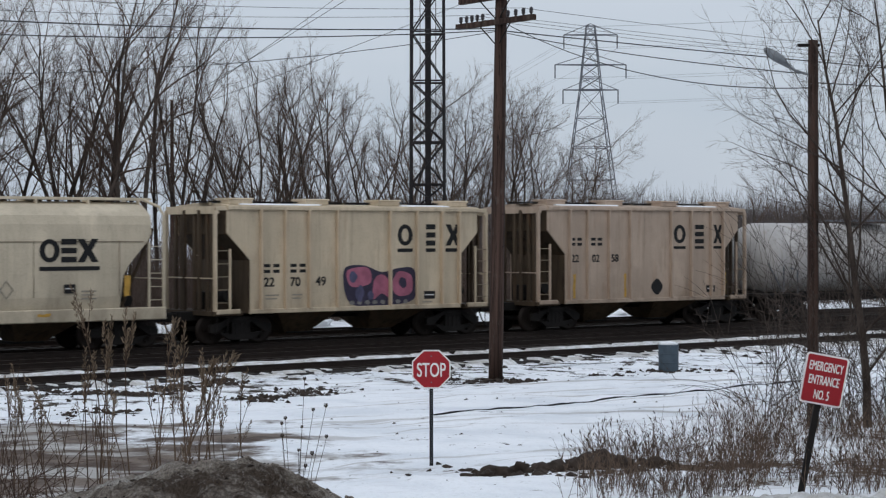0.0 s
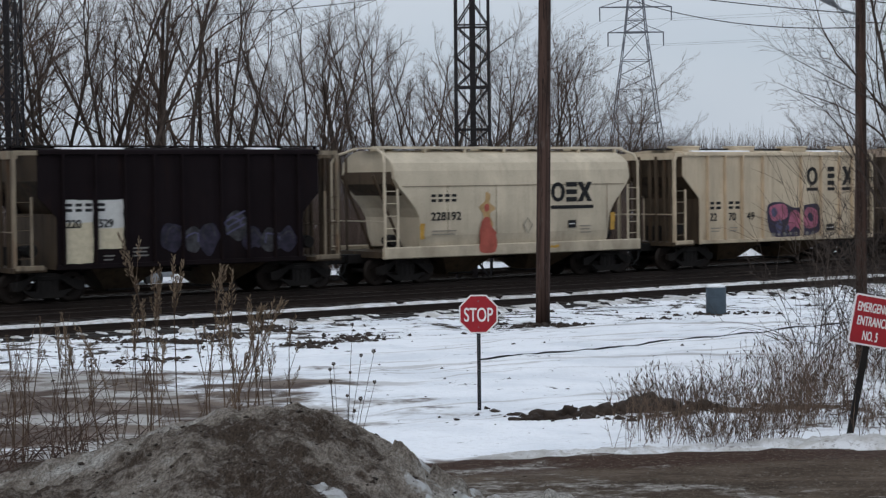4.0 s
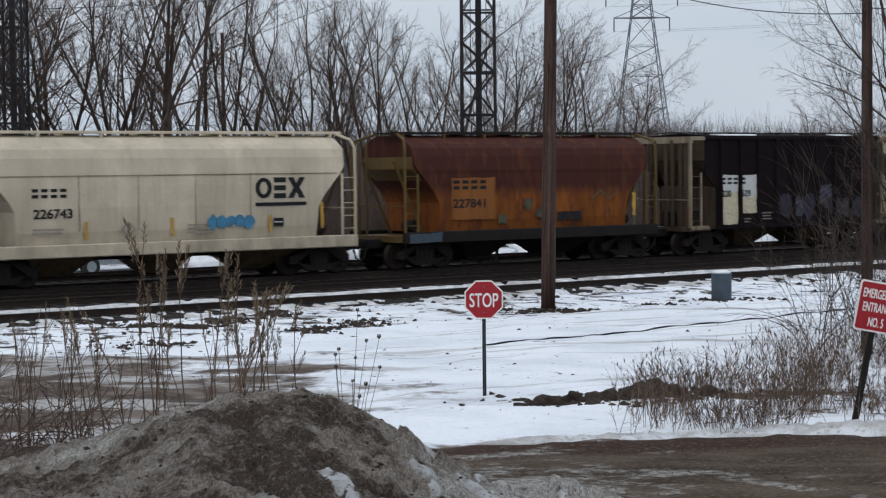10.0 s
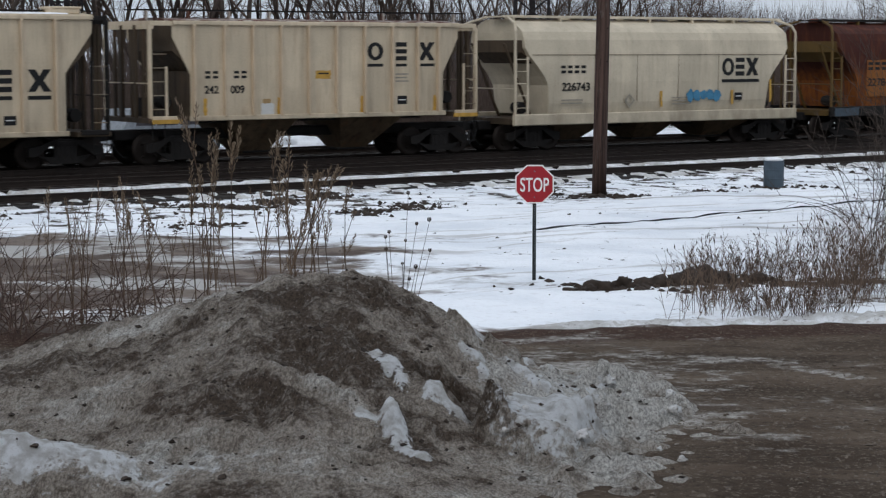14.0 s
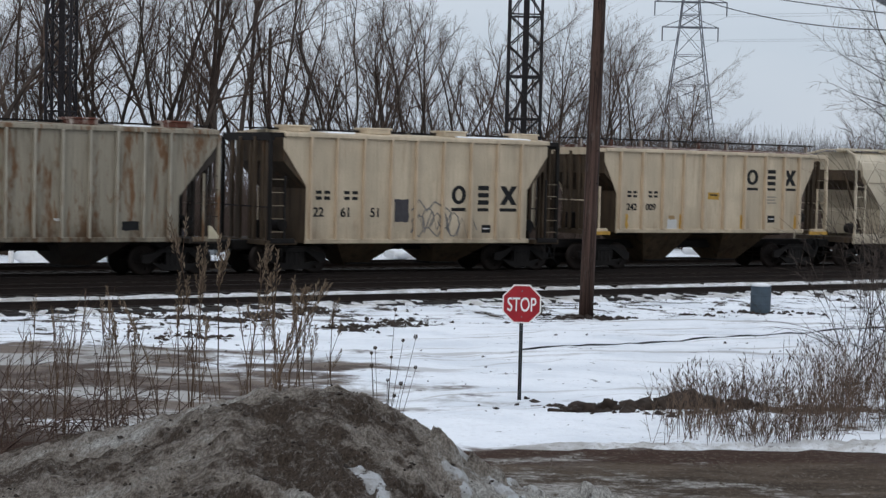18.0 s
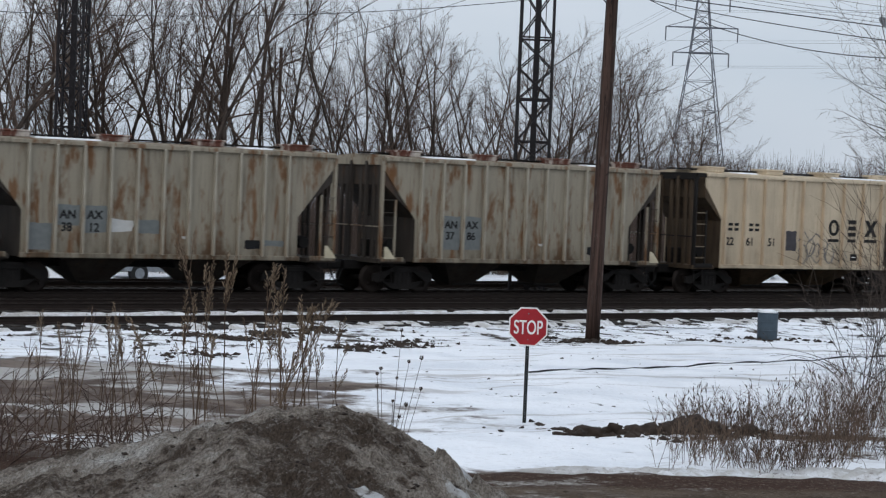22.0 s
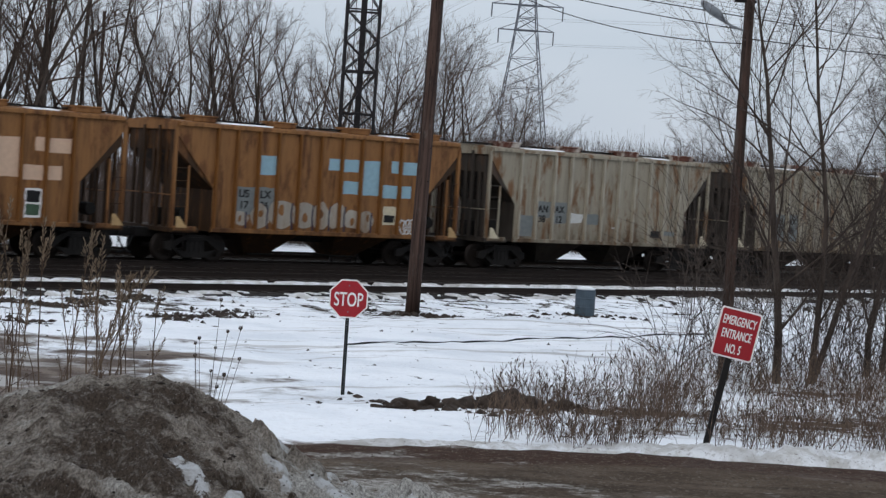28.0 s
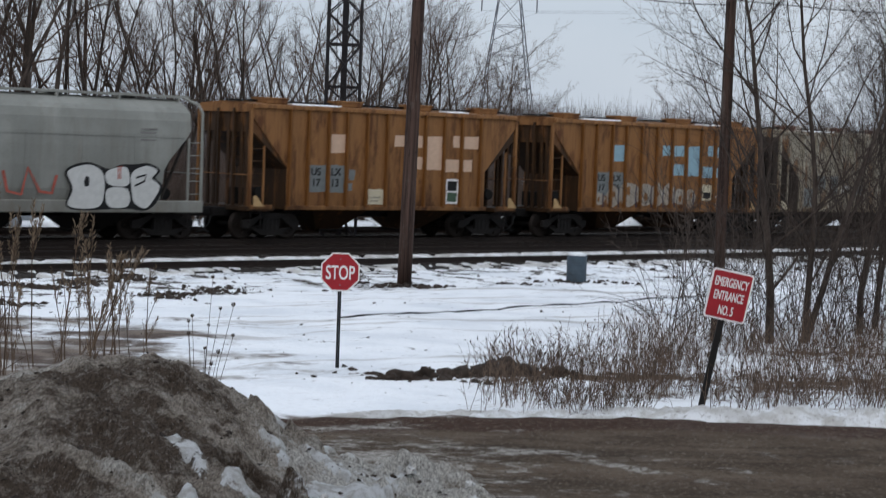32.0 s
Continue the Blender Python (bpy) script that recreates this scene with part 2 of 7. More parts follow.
def berm_snow():
    k = Nodes("greyed_roadside_snow", 0.85, 0.0, 0.15)
    mid, fine, big = k.noise(2.6, 6, rough=0.65), k.noise(20, 5, rough=0.75), k.noise(0.8, 4, (0.6, 1, 1), offset=4.0)
    c = k.mix(k.steps(mid, 0.38, 0.62), (0.86, 0.87, 0.89), (0.58, 0.565, 0.54))
    c = k.mix(k.math("MULTIPLY", k.steps(big, 0.50, 0.62), 0.5), c, (0.36, 0.335, 0.30))
    c = k.mix(k.math("MULTIPLY", k.steps(fine, 0.56, 0.64), 0.6), c, (0.17, 0.14, 0.115))
    return k.done(c, k.math("ADD", mid, k.math("MULTIPLY", fine, 0.4)), 1.0, 0.10)


def ballast_stone():
    k = Nodes("oily_ballast", 0.9, 0.0, 0.2)
    n1, n2 = k.noise(16, 5, rough=0.7), k.noise(0.9, 4, (0.4, 0.4, 1))
    c = k.mix(k.steps(n1, 0.35, 0.7), (0.008, 0.0065, 0.0055), (0.036, 0.030, 0.026))
    c = k.mix(k.math("MULTIPLY", k.steps(n2, 0.55, 0.7), 0.4), c, (0.050, 0.040, 0.032))
    return k.done(c, n1, 0.8, 0.05)


def bark(name, a, b, scale=5.0):
    k = Nodes(name, 0.9, 0.0, 0.1)
    n = k.noise(scale, 5, (1, 1, 0.2), 0.7)
    return k.done(k.mix(k.steps(n, 0.35, 0.65), a, b), n, 0.5, 0.02)


def pole_wood():
    k = Nodes("creosoted_pole_wood", 0.85, 0.0, 0.2)
    n, g = k.noise(3.0, 6, (4, 4, 0.12), 0.65), k.noise(18, 4, (1, 1, 0.08))
    c = k.mix(k.steps(n, 0.35, 0.68), (0.024, 0.014, 0.011), (0.078, 0.046, 0.035))
    c = k.mix(k.math("MULTIPLY", k.steps(g, 0.55, 0.7), 0.5), c, (0.018, 0.013, 0.011))
    c = k.mix(k.math("MULTIPLY", k.steps(k.noise(2.4, 6, (1.6, 1.6, 0.5), 0.72, 5.0), 0.52, 0.66), 0.6), c, (0.105, 0.088, 0.076))
    c = k.mix(k.math("MULTIPLY", k.steps(k.noise(5, 6, (3, 3, 0.25), 0.72, 8.0), 0.56, 0.62), 0.8), c, (0.010, 0.007, 0.006))
    return k.done(c, g, 0.5, 0.02)


SNOW, DIRTY, DIRT, BALLAST = ground_snow(), dirty_snow(), road_dirt(), ballast_stone()
CLEAN_SNOW = plain("clean_snow", (0.86, 0.88, 0.90), 0.7, 0, 0.10, 3.0)
BERM_SNOW = berm_snow()
RAIL = plain("rusty_rail_steel", (0.030, 0.021, 0.017), 0.6, 0.3)
TIE = plain("creosoted_tie", (0.035, 0.028, 0.023), 0.9)
BARK_FAR = bark("dark_bark", (0.044, 0.035, 0.030), (0.098, 0.078, 0.066), 2.0)
TWIG_FAR = bark("grey_brown_twigs", (0.072, 0.051, 0.041), (0.130, 0.097, 0.080), 1.0)
BARK_NEAR = bark("grey_bark", (0.034, 0.026, 0.022), (0.085, 0.066, 0.055), 8.0)
BRUSH = bark("red_brown_stalks", (0.072, 0.050, 0.037), (0.165, 0.118, 0.088), 3.0)
CANE = bark("red_bramble_canes", (0.055, 0.036, 0.030), (0.125, 0.085, 0.068), 3.0)
STALK = bark("dry_tan_stalks", (0.068, 0.046, 0.033), (0.155, 0.108, 0.076), 4.0)
SEED = bark("dry_seed_heads", (0.120, 0.088, 0.060), (0.27, 0.205, 0.145), 25.0)
DARK_SEED = bark("dark_seed_heads", (0.045, 0.033, 0.026), (0.09, 0.07, 0.055), 25.0)
# greyer than the nearer twigs: distance haze mixed into the bark colour
TWIG_HAZE = bark("haze_greyed_far_twigs", (0.082, 0.070, 0.066), (0.135, 0.116, 0.112), 1.0)
EARTH = plain("frozen_brown_earth", (0.046, 0.033, 0.025), 0.9, 0, 0.45, 7.0)
GRAVEL = plain("brown_gravel", (0.155, 0.125, 0.098), 0.9, 0, 0.5, 30.0)
POLE = pole_wood()
STEEL_DARK = plain("dark_lattice_steel", (0.022, 0.019, 0.021), 0.8)
STEEL_GREY = plain("galvanised_lattice_steel", (0.15, 0.16, 0.185), 0.6, 0.0)
WIRE = plain("black_cable", (0.025, 0.025, 0.028), 0.6)
# far lines are paled in their colour to stand for the haze
WIRE_FAR = plain("haze_paled_far_cable", (0.36, 0.39, 0.43), 0.6)
GLASS_INS = plain("dark_insulator", (0.05, 0.045, 0.05), 0.3)
RED = plain("red_sign_face", (0.33, 0.014, 0.022), 0.45, 0, 0.12, 3.0)
SIGN_WHITE = plain("white_sign_paint", (0.80, 0.78, 0.76), 0.5, 0, 0.08)
POST = plain("dark_green_steel_post", (0.012, 0.015, 0.014), 0.6, 0.4)
DRUM = plain("blue_grey_drum_paint", (0.055, 0.078, 0.10), 0.6, 0, 0.2, 5.0)
LAMP_GREY = plain("grey_lamp_housing", (0.24, 0.26, 0.28), 0.5)
BLACK = plain("black_lettering", (0.014, 0.014, 0.015), 0.85, 0, 0.2)
FADED = plain("faded_lettering", (0.30, 0.27, 0.22), 0.7, 0, 0.2)
UNDER = plain("sooty_underframe", (0.012, 0.010, 0.009), 0.85, 0, 0.35, 3.0)
WHEEL = plain("brown_wheel_steel", (0.022, 0.016, 0.013), 0.6, 0.4, 0.3, 3.0)
HOSE = plain("rubber_hose", (0.018, 0.018, 0.018), 0.8)
YELLOW = plain("faded_yellow_paint", (0.52, 0.30, 0.055), 0.6)
WHITE_PAINT = plain("white_paint_patch", (0.58, 0.58, 0.56), 0.6, 0, 0.10)
CREAM_PATCH = plain("cream_patch", (0.60, 0.53, 0.38), 0.6, 0, 0.15)
PINK_PATCH = plain("pale_pink_patch", (0.60, 0.41, 0.29), 0.6, 0, 0.08)
ICE_PATCH = plain("pale_blue_patch", (0.27, 0.42, 0.49), 0.6, 0, 0.10)
BLUE_PATCH = plain("grey_blue_patch", (0.180, 0.195, 0.192), 0.65, 0, 0.15)
PURPLE = plain("pink_violet_spray", (0.40, 0.125, 0.19), 0.6, 0, 0.3, 2.5)
LILAC = plain("lilac_spray", (0.085, 0.08, 0.15), 0.6, 0, 0.3, 2.5)
DIM_VIOLET = plain("worn_violet_spray", (0.030, 0.026, 0.048), 0.7, 0, 0.6, 5.0)
DIM_GREY = plain("worn_grey_spray", (0.055, 0.054, 0.060), 0.7, 0, 0.7, 5.0)
SPRAY_DARK = plain("dark_violet_spray", (0.035, 0.028, 0.055), 0.6)
SPRAY_BLUE = plain("sky_blue_spray", (0.06, 0.22, 0.36), 0.6, 0, 0.3, 4.0)
SPRAY_GREY = plain("grey_spray", (0.20, 0.19, 0.18), 0.65, 0, 0.3, 4.0)
SPRAY_RED = plain("brick_red_stain", (0.42, 0.10, 0.07), 0.65, 0, 0.3, 3.0)
SPRAY_TAN = plain("tan_stain", (0.46, 0.30, 0.14), 0.65, 0, 0.3, 3.0)
SPRAY_GREEN = plain("green_stain", (0.07, 0.12, 0.075), 0.65, 0, 0.3, 4.0)


def glowing(name, colour, strength):
    k = Nodes(name, 0.4)
    k.s.inputs["Emission Color"].default_value = (*colour, 1)
    k.s.inputs["Emission Strength"].default_value = strength
    return k.done(tuple(c * 0.6 for c in colour))


AMBER = glowing("lit_amber_glass", (1.0, 0.42, 0.10), 4.0)
# ---- mesh helpers ----
class Shape:
    """Collects vertices and faces of one mesh."""

    def __init__(self):
        self.v, self.f = [], []

    def add(self, verts, faces):
        o = len(self.v)
        self.v.extend(verts)
        self.f.extend([tuple(i + o for i in f) for f in faces])
        return self

    def box(self, x0, x1, y0, y1, z0, z1, c=0.0):
        """A box; c cuts its long edges by that much."""
        if c <= 0:
            p = [(x, y, z) for x in (x0, x1) for y in (y0, y1) for z in (z0, z1)]
            return self.add(p, [(0, 1, 3, 2), (4, 6, 7, 5), (0, 4, 5, 1), (2, 3, 7, 6), (0, 2, 6, 4), (1, 5, 7, 3)])
        ring = [(y0 + c, z0), (y1 - c, z0), (y1, z0 + c), (y1, z1 - c), (y1 - c, z1), (y0 + c, z1), (y0, z1 - c), (y0, z0 + c)]
        return self.loft([[(x, a, b) for a, b in ring] for x in (x0, x1)])

    def loft(self, rings, caps=True):
        n, m = len(rings[0]), len(rings)
        faces = [(r * n + k, r * n + (k + 1) % n, (r + 1) * n + (k + 1) % n, (r + 1) * n + k) for r in range(m - 1) for k in range(n)]
        if caps:
            faces += [tuple(reversed(range(n))), tuple(range((m - 1) * n, m * n))]
        return self.add([p for r in rings for p in r], faces)

    def slab(self, poly, y0, y1):
        """A polygon given in x and z, thick from y0 to y1."""
        return self.loft([[(x, y, z) for x, z in poly] for y in (y0, y1)])

    def tube(self, pts, radii, n=6, caps=True):
        rings, side = [], None
        for i, p in enumerate(pts):
            a, b = pts[max(i - 1, 0)], pts[min(i + 1, len(pts) - 1)]
            t = (Vector(b) - Vector(a)).normalized()
            side = t.orthogonal().normalized() if side is None else (side - t * side.dot(t)).normalized()
            up, r = t.cross(side), radii[i] if isinstance(radii, (list, tuple)) else radii
            rings.append([tuple(Vector(p) + r * (math.cos(q) * side + math.sin(q) * up)) for q in (2 * math.pi * k / n for k in range(n))])
        return self.loft(rings, caps)

    def turned(self, profile, base=(0, 0, 0), n=20, axis="z"):
        """A body of revolution; profile holds (radius, height)."""
        rings = []
        for r, h in profile:
            ring = []
            for k in range(n):
                a, b = r * math.cos(2 * math.pi * k / n), r * math.sin(2 * math.pi * k / n)
                q = (a, b, h) if axis == "z" else (b, h, a) if axis == "y" else (h, a, b)
                ring.append((base[0] + q[0], base[1] + q[1], base[2] + q[2]))
            rings.append(ring)
        return self.loft(rings)

    def mesh(self, name, smooth=False):
        me = bpy.data.meshes.new(name)
        me.from_pydata(self.v, [], self.f)
        if smooth:
            me.polygons.foreach_set("use_smooth", [True] * len(me.polygons))
        me.update()
        return me


def part(name, shape, material, parent=None, label="", smooth=False):
    """One mesh object, under a thing or under a part."""
    me = shape if isinstance(shape, bpy.types.Mesh) else shape.mesh(name, smooth)
    if not me.materials:
        me.materials.append(material)
    ob = new(name, me)
    ob.parent = parent
    return tagged(ob, label)


def thing(name, at=None, label="", category="", group="", kind=""):
    ob = new(name)
    ob.empty_display_size = 0.2
    if at is not None:
        ob.matrix_basis = at
    return tagged(ob, label, category, group, kind)


# ---- the lie of the land: the line runs at an angle to the view ----
TURN = 38.177
D = Vector((math.cos(radians(TURN)), math.sin(radians(TURN)), 0))
N = Vector((-D.y, D.x, 0))
MAIN, MIDDLE, NEAR, FAR = 51.33, 47.05, 42.75, 56.6
RAIL_TOP = 0.33


def spot(along, across, z=0.0):
    p = D * along + N * across
    return Vector((p.x, p.y, z))


def smooth_step(a, b, v):
    q = min(max((v - a) / (b - a), 0.0), 1.0)
    return q * q * (3 - 2 * q)


def blot(x, y, cx, cy, rx, ry, turn=0.0):
    """1 in the middle of an ellipse, 0.5 at its rim, falling to 0 outside."""
    c, s = math.cos(radians(turn)), math.sin(radians(turn))
    a, b = (x - cx) * c + (y - cy) * s, -(x - cx) * s + (y - cy) * c
    return max(0.0, 1.0 - 0.5 * math.hypot(a / rx, b / ry))


def land(x, y):
    """Height of the snow field."""
    across = N.x * x + N.y * y
    h = 0.07 * noise.noise((x * 0.35, y * 0.35, 0.3)) + 0.04 * noise.noise((x * 1.1, y * 1.1, 4.1)) + 0.018 * noise.noise((x * 2.6, y * 2.6, 1.1))
    h *= smooth_step(14, 20, y)
    h += 0.10 * smooth_step(37.8, 40.4, across) * (1 - smooth_step(60, 64, across))
    if y < 27:
        e = road_edge(min(max(x, -14), 16))
        h -= 0.30 * smooth_step(e + 0.12, e - 0.35, y)
    return h - 0.30 * smooth_step(40.7, 41.1, across) * (1 - smooth_step(58.2, 58.6, across))


def axis_lines(dense0, dense1, step, far):
    mid = list(np.arange(dense0, dense1 + 1e-6, step))
    out, g, v = [], step, mid[-1]
    while v < far:
        g *= 1.35
        v += g
        out.append(v)
    low, g, v = [], step, mid[0]
    while v > -far:
        g *= 1.35
        v -= g
        low.append(v)
    return low[::-1] + mid + out


def build_ground():
    xs, ys = axis_lines(-18, 18, 0.2, 2500), axis_lines(15, 60, 0.22, 3000)
    verts, mud, grit, litter = [], [], [], []
    for y in ys:
        for x in xs:
            verts.append((x, y, land(x, y) if abs(x) < 80 and -20 < y < 140 else 0.0))
            across, along = N.x * x + N.y * y, D.x * x + D.y * y
            m = max(1.25 * blot(x, y, -9.8, 30.5, 6.2, 4.2, 6), 1.1 * blot(x, y, -12, 35.3, 7.0, 2.0, 8),
                    0.8 * blot(x, y, -4.4, 34.5, 2.4, 0.7, 12), 0.85 * blot(x, y, 0.5, 25.2, 4.0, 0.75, 8), 0.95 * blot(x, y, -9, 25.0, 5.2, 3.0, 0), 1.25 * blot(x, y, -6.6, 28.2, 3.0, 1.6, -6), 0.85 * blot(x, y, -4.0, 35.0, 1.3, 0.35, 10), 0.85 * blot(x, y, -6.0, 32.7, 1.1, 0.5, 0))
            mud.append(m * (1 - smooth_step(0.35, 0.6, blot(x, y, -7.3, 23.6, 1.7, 0.55, -4))))
            g = 0.10 + 0.02 * smooth_step(26, 30, across) + 0.31 * smooth_step(33.5, 39, across) * (1 - smooth_step(41, 41.5, across))
            g = max(g, 0.74 * blot(x, y, -7.9, 43.7, 2.4, 0.7, 5), 0.78 * blot(x, y, -6.0, 46.0, 1.3, 0.6, 60), 0.88 * blot(x, y, -3.6, 43.9, 1.3, 0.5, 62), 0.66 * blot(x, y, -9.5, 46.0, 3.0, 0.5, 38), 0.6 * blot(x, y, -7.4, 39.8, 0.9, 0.6, 0), 0.62 * blot(x, y, -6.0, 48.6, 1.5, 0.9, 38), 0.66 * blot(x, y, -3.5, 43.6, 1.3, 0.6, 30), 0.75 * blot(x, y, 1.5, 48.6, 1.4, 0.7, 10),
                    0.5 * blot(x, y, -7, 42, 4, 1.5, 20), 0.6 * blot(x, y, 6.3, 51.3, 1.0, 0.5, 0), 0.55 * blot(x, y, 4.0, 50.0, 0.9, 0.3, 10))
            if across > 53:
                g = 0.16 + 0.75 * smooth_step(67, 71, across) * (1 - smooth_step(120, 150, across))
            grit.append(g)
            l = max(0.78 * blot(x, y, 4.6, 30.6, 3.4, 0.65, 12), 0.70 * blot(x, y, 7.8, 30.5, 3.0, 1.5, 10), 0.6 * blot(x, y, 5.0, 28.4, 1.6, 0.5, 6),
                    0.72 * blot(x, y, 8.8, 35.5, 1.8, 0.9, 0))
            litter.append(l)
    nx = len(xs)
    faces = [(j * nx + i, j * nx + i + 1, (j + 1) * nx + i + 1, (j + 1) * nx + i) for j in range(len(ys) - 1) for i in range(nx - 1)]
    me = bpy.data.meshes.new("ground")
    me.from_pydata(verts, [], faces)
    me.polygons.foreach_set("use_smooth", [True] * len(me.polygons))
    for key, values in (("mud", mud), ("grit", grit), ("litter", litter)):
        me.attributes.new(key, "FLOAT", "POINT").data.foreach_set("value", values)
    me.materials.append(SNOW)
    tagged(new("ground", me), "snow-covered ground with mud, grit and tyre marks", "ground", kind="structure")


def road_edge(x):
    """How far out the dirt road reaches."""
    return 25.05 + 0.22 * min(max(x, -3), 3.8) - 0.10 * max(0, x - 4.5) + 0.12 * noise.noise((x * 0.9, 0, 7))


def build_road():
    xs, ys = np.arange(-14, 16.01, 0.22), np.arange(8, 26.6, 0.22)
    verts, slush, rim, keep = [], [], [], []
    for y in ys:
        for x in xs:
            e = road_edge(x)
            yy = min(y, e)
            verts.append((x, yy, 0.030 + 0.02 * noise.noise((x * 0.5, yy * 0.9, 2)) + 0.012 * noise.noise((x * 2.5, yy * 2.5, 5)) - (0.06 if y >= e else 0)))
            keep.append(y < e + 0.22)
            s = max(1.02 * blot(x, yy, 2.1, 22.6, 0.95, 0.24, 4), 1.0 * blot(x, yy, 3.4, 21.6, 1.2, 0.17, -44), 0.85 * blot(x, yy, 4.2, 22.0, 1.1, 0.14, -38), 0.95 * blot(x, yy, 1.55, 19.75, 0.5, 0.14, -30), 0.5 * blot(x, yy, 2.4, 22.3, 1.6, 0.55, -10), 0.6 * blot(x, yy, 1.6, 18.6, 2.2, 1.2, 60),
                    0.86 * blot(x, yy, 0.6, 21.6, 1.5, 2.2, 20), 0.8 * blot(x, yy, 1.0, 19.4, 1.0, 2.0, 10), 0.62 * blot(x, yy, 0.4, 24.2, 2.0, 0.5, 8), 0.55 * blot(x, yy, 3.4, 19.4, 2.2, 0.4, -25), 0.5 * blot(x, yy, 6.6, 22.6, 3, 0.3, -6))
            slush.append(s)
            rim.append(1 - smooth_step(0.3, 2.2, e - yy))
    nx = len(xs)
    faces = [q for q in ((j * nx + i, j * nx + i + 1, (j + 1) * nx + i + 1, (j + 1) * nx + i) for j in range(len(ys) - 1) for i in range(nx - 1))
             if all(keep[k] for k in q)]
    me = bpy.data.meshes.new("road")
    me.from_pydata(verts, [], faces)
    me.polygons.foreach_set("use_smooth", [True] * len(me.polygons))
    me.attributes.new("slush", "FLOAT", "POINT").data.foreach_set("value", slush)
    me.attributes.new("rim", "FLOAT", "POINT").data.foreach_set("value", rim)
    me.materials.append(DIRT)
    tagged(new("road", me), "wet brown dirt road with gravel and grey slush", "road", kind="structure")


def build_track(name, across, snowy, label):
    """Ballast bed, two rails and the ties of one track."""
    a0, a1 = -160.0, 330.0
    bed = Shape()
    prof = [(-2.35, -0.28), (2.35, -0.28), (2.1, 0.02), (1.7, 0.13), (-1.7, 0.13), (-2.1, 0.02)]
    bed.loft([[tuple(spot(a, across + o, z)) for o, z in prof] for a in (a0, a1)])
    holder = thing(name, None, label, "railway track", kind="structure")
    part("ballast", bed, BALLAST, holder)
    rail = [(-0.065, 0.15), (0.065, 0.15), (0.065, 0.17), (0.012, 0.19), (0.012, 0.285), (0.036, 0.30), (0.036, 0.33), (-0.036, 0.33), (-0.036, 0.30),
            (-0.012, 0.285), (-0.012, 0.19), (-0.065, 0.17)]
    for o in (-0.735, 0.735):
        part("rail", Shape().loft([[tuple(spot(a, across + o + q, z)) for q, z in rail] for a in (a0, a1)]), RAIL, holder)
    tie = Shape().box(-0.11, 0.11, -1.3, 1.3, 0.02, 0.155, 0.01).mesh("tie")
    tie.materials.append(TIE)
    for k in range(120):
        t = part("tie", tie, TIE, holder)
        t.matrix_basis = pose(*spot(8 + k * 0.54, across), 0, 0, TURN + random.uniform(-0.8, 0.8))
    if snowy:
        rng = random.Random(5)
        for name2, lo, hi in (("snow_between_rails", -0.66, 1.25), ("snow_on_shoulder", -2.5, -0.95), ("snow_at_rail_foot", -3.1, -2.0)):
            verts, faces, m, w = [], [], 420, 7
            for i in range(m):
                a = 2 + i * 0.17
                for k in range(w):
                    q = k / (w - 1)
                    z = 0.315 * math.sin(math.pi * min(max(q, 0.0), 1.0)) ** 0.22 if name2 == "snow_between_rails" else 0.05 - 0.03 * q
                    if name2 == "snow_on_shoulder":
                        z = 0.17 * smooth_step(0.0, 0.55, q) - 0.02 - (0.2 if (a - 7.9) % 0.54 < 0.26 and q > 0.62 and noise.noise((a * 0.9, 2, 5)) > -0.15 else 0)
                    z += 0.035 * noise.noise((a * 1.1, q * 3, lo)) - (0.24 if noise.noise((a * 1.5, q * 4.0, 9 + lo)) > 0.22 else 0)
                    z -= 0.30 * smooth_step(0.30, 0.40, 0.55 * noise.noise((a * 0.8, lo, 3.0)) + 0.65 * noise.noise((a * 3.6, q * 5, 3.0)))
                    verts.append(tuple(spot(a, across + lo + (hi - lo) * q, max(z, 0.02) + 0.02)))
            faces = [(i * w + k, i * w + k + 1, (i + 1) * w + k + 1, (i + 1) * w + k) for i in range(m - 1) for k in range(w - 1)]
            part(name2, Shape().add(verts, faces), BERM_SNOW, holder, "strip of snow left along the rails", True)


def build_berm():
    """The ploughed ridge of snow along the far side of the road."""
    rng = random.Random(3)
    verts, w = [], 9
    xs = np.arange(0.0, 15, 0.07)
    for x in xs:
        e, grow_ = road_edge(x), -0.10 + 0.27 * smooth_step(1.5, 6.5, x)
        for k in range(w):
            q = k / (w - 1)
            z = math.sin(math.pi * q ** 0.75) * (grow_ + 0.10 * (0.25 - abs(noise.noise((x * 6.5, q * 5, 8)))) + 0.13 * noise.noise((x * 1.7, q * 2, 1)) + 0.09 * (0.3 - abs(noise.noise((x * 4, q * 4, 3)))) + 0.05 * noise.noise((x * 9, q * 7, 3)))
            verts.append((x, e - 0.18 + 1.0 * q + 0.12 * noise.noise((x * 1.1, 4, 4)), max(z, -0.06) + 0.03 - 0.06 * (k in (0, w - 1))))
    faces = [(i * w + k, (i + 1) * w + k, (i + 1) * w + k + 1, i * w + k + 1) for i in range(len(xs) - 1) for k in range(w - 1)]
    ob = part("snow_bank", Shape().add(verts, faces), BERM_SNOW, None, "low greyish ridge of ploughed snow along the road", True)
    tagged(ob, category="snow bank", kind="structure")


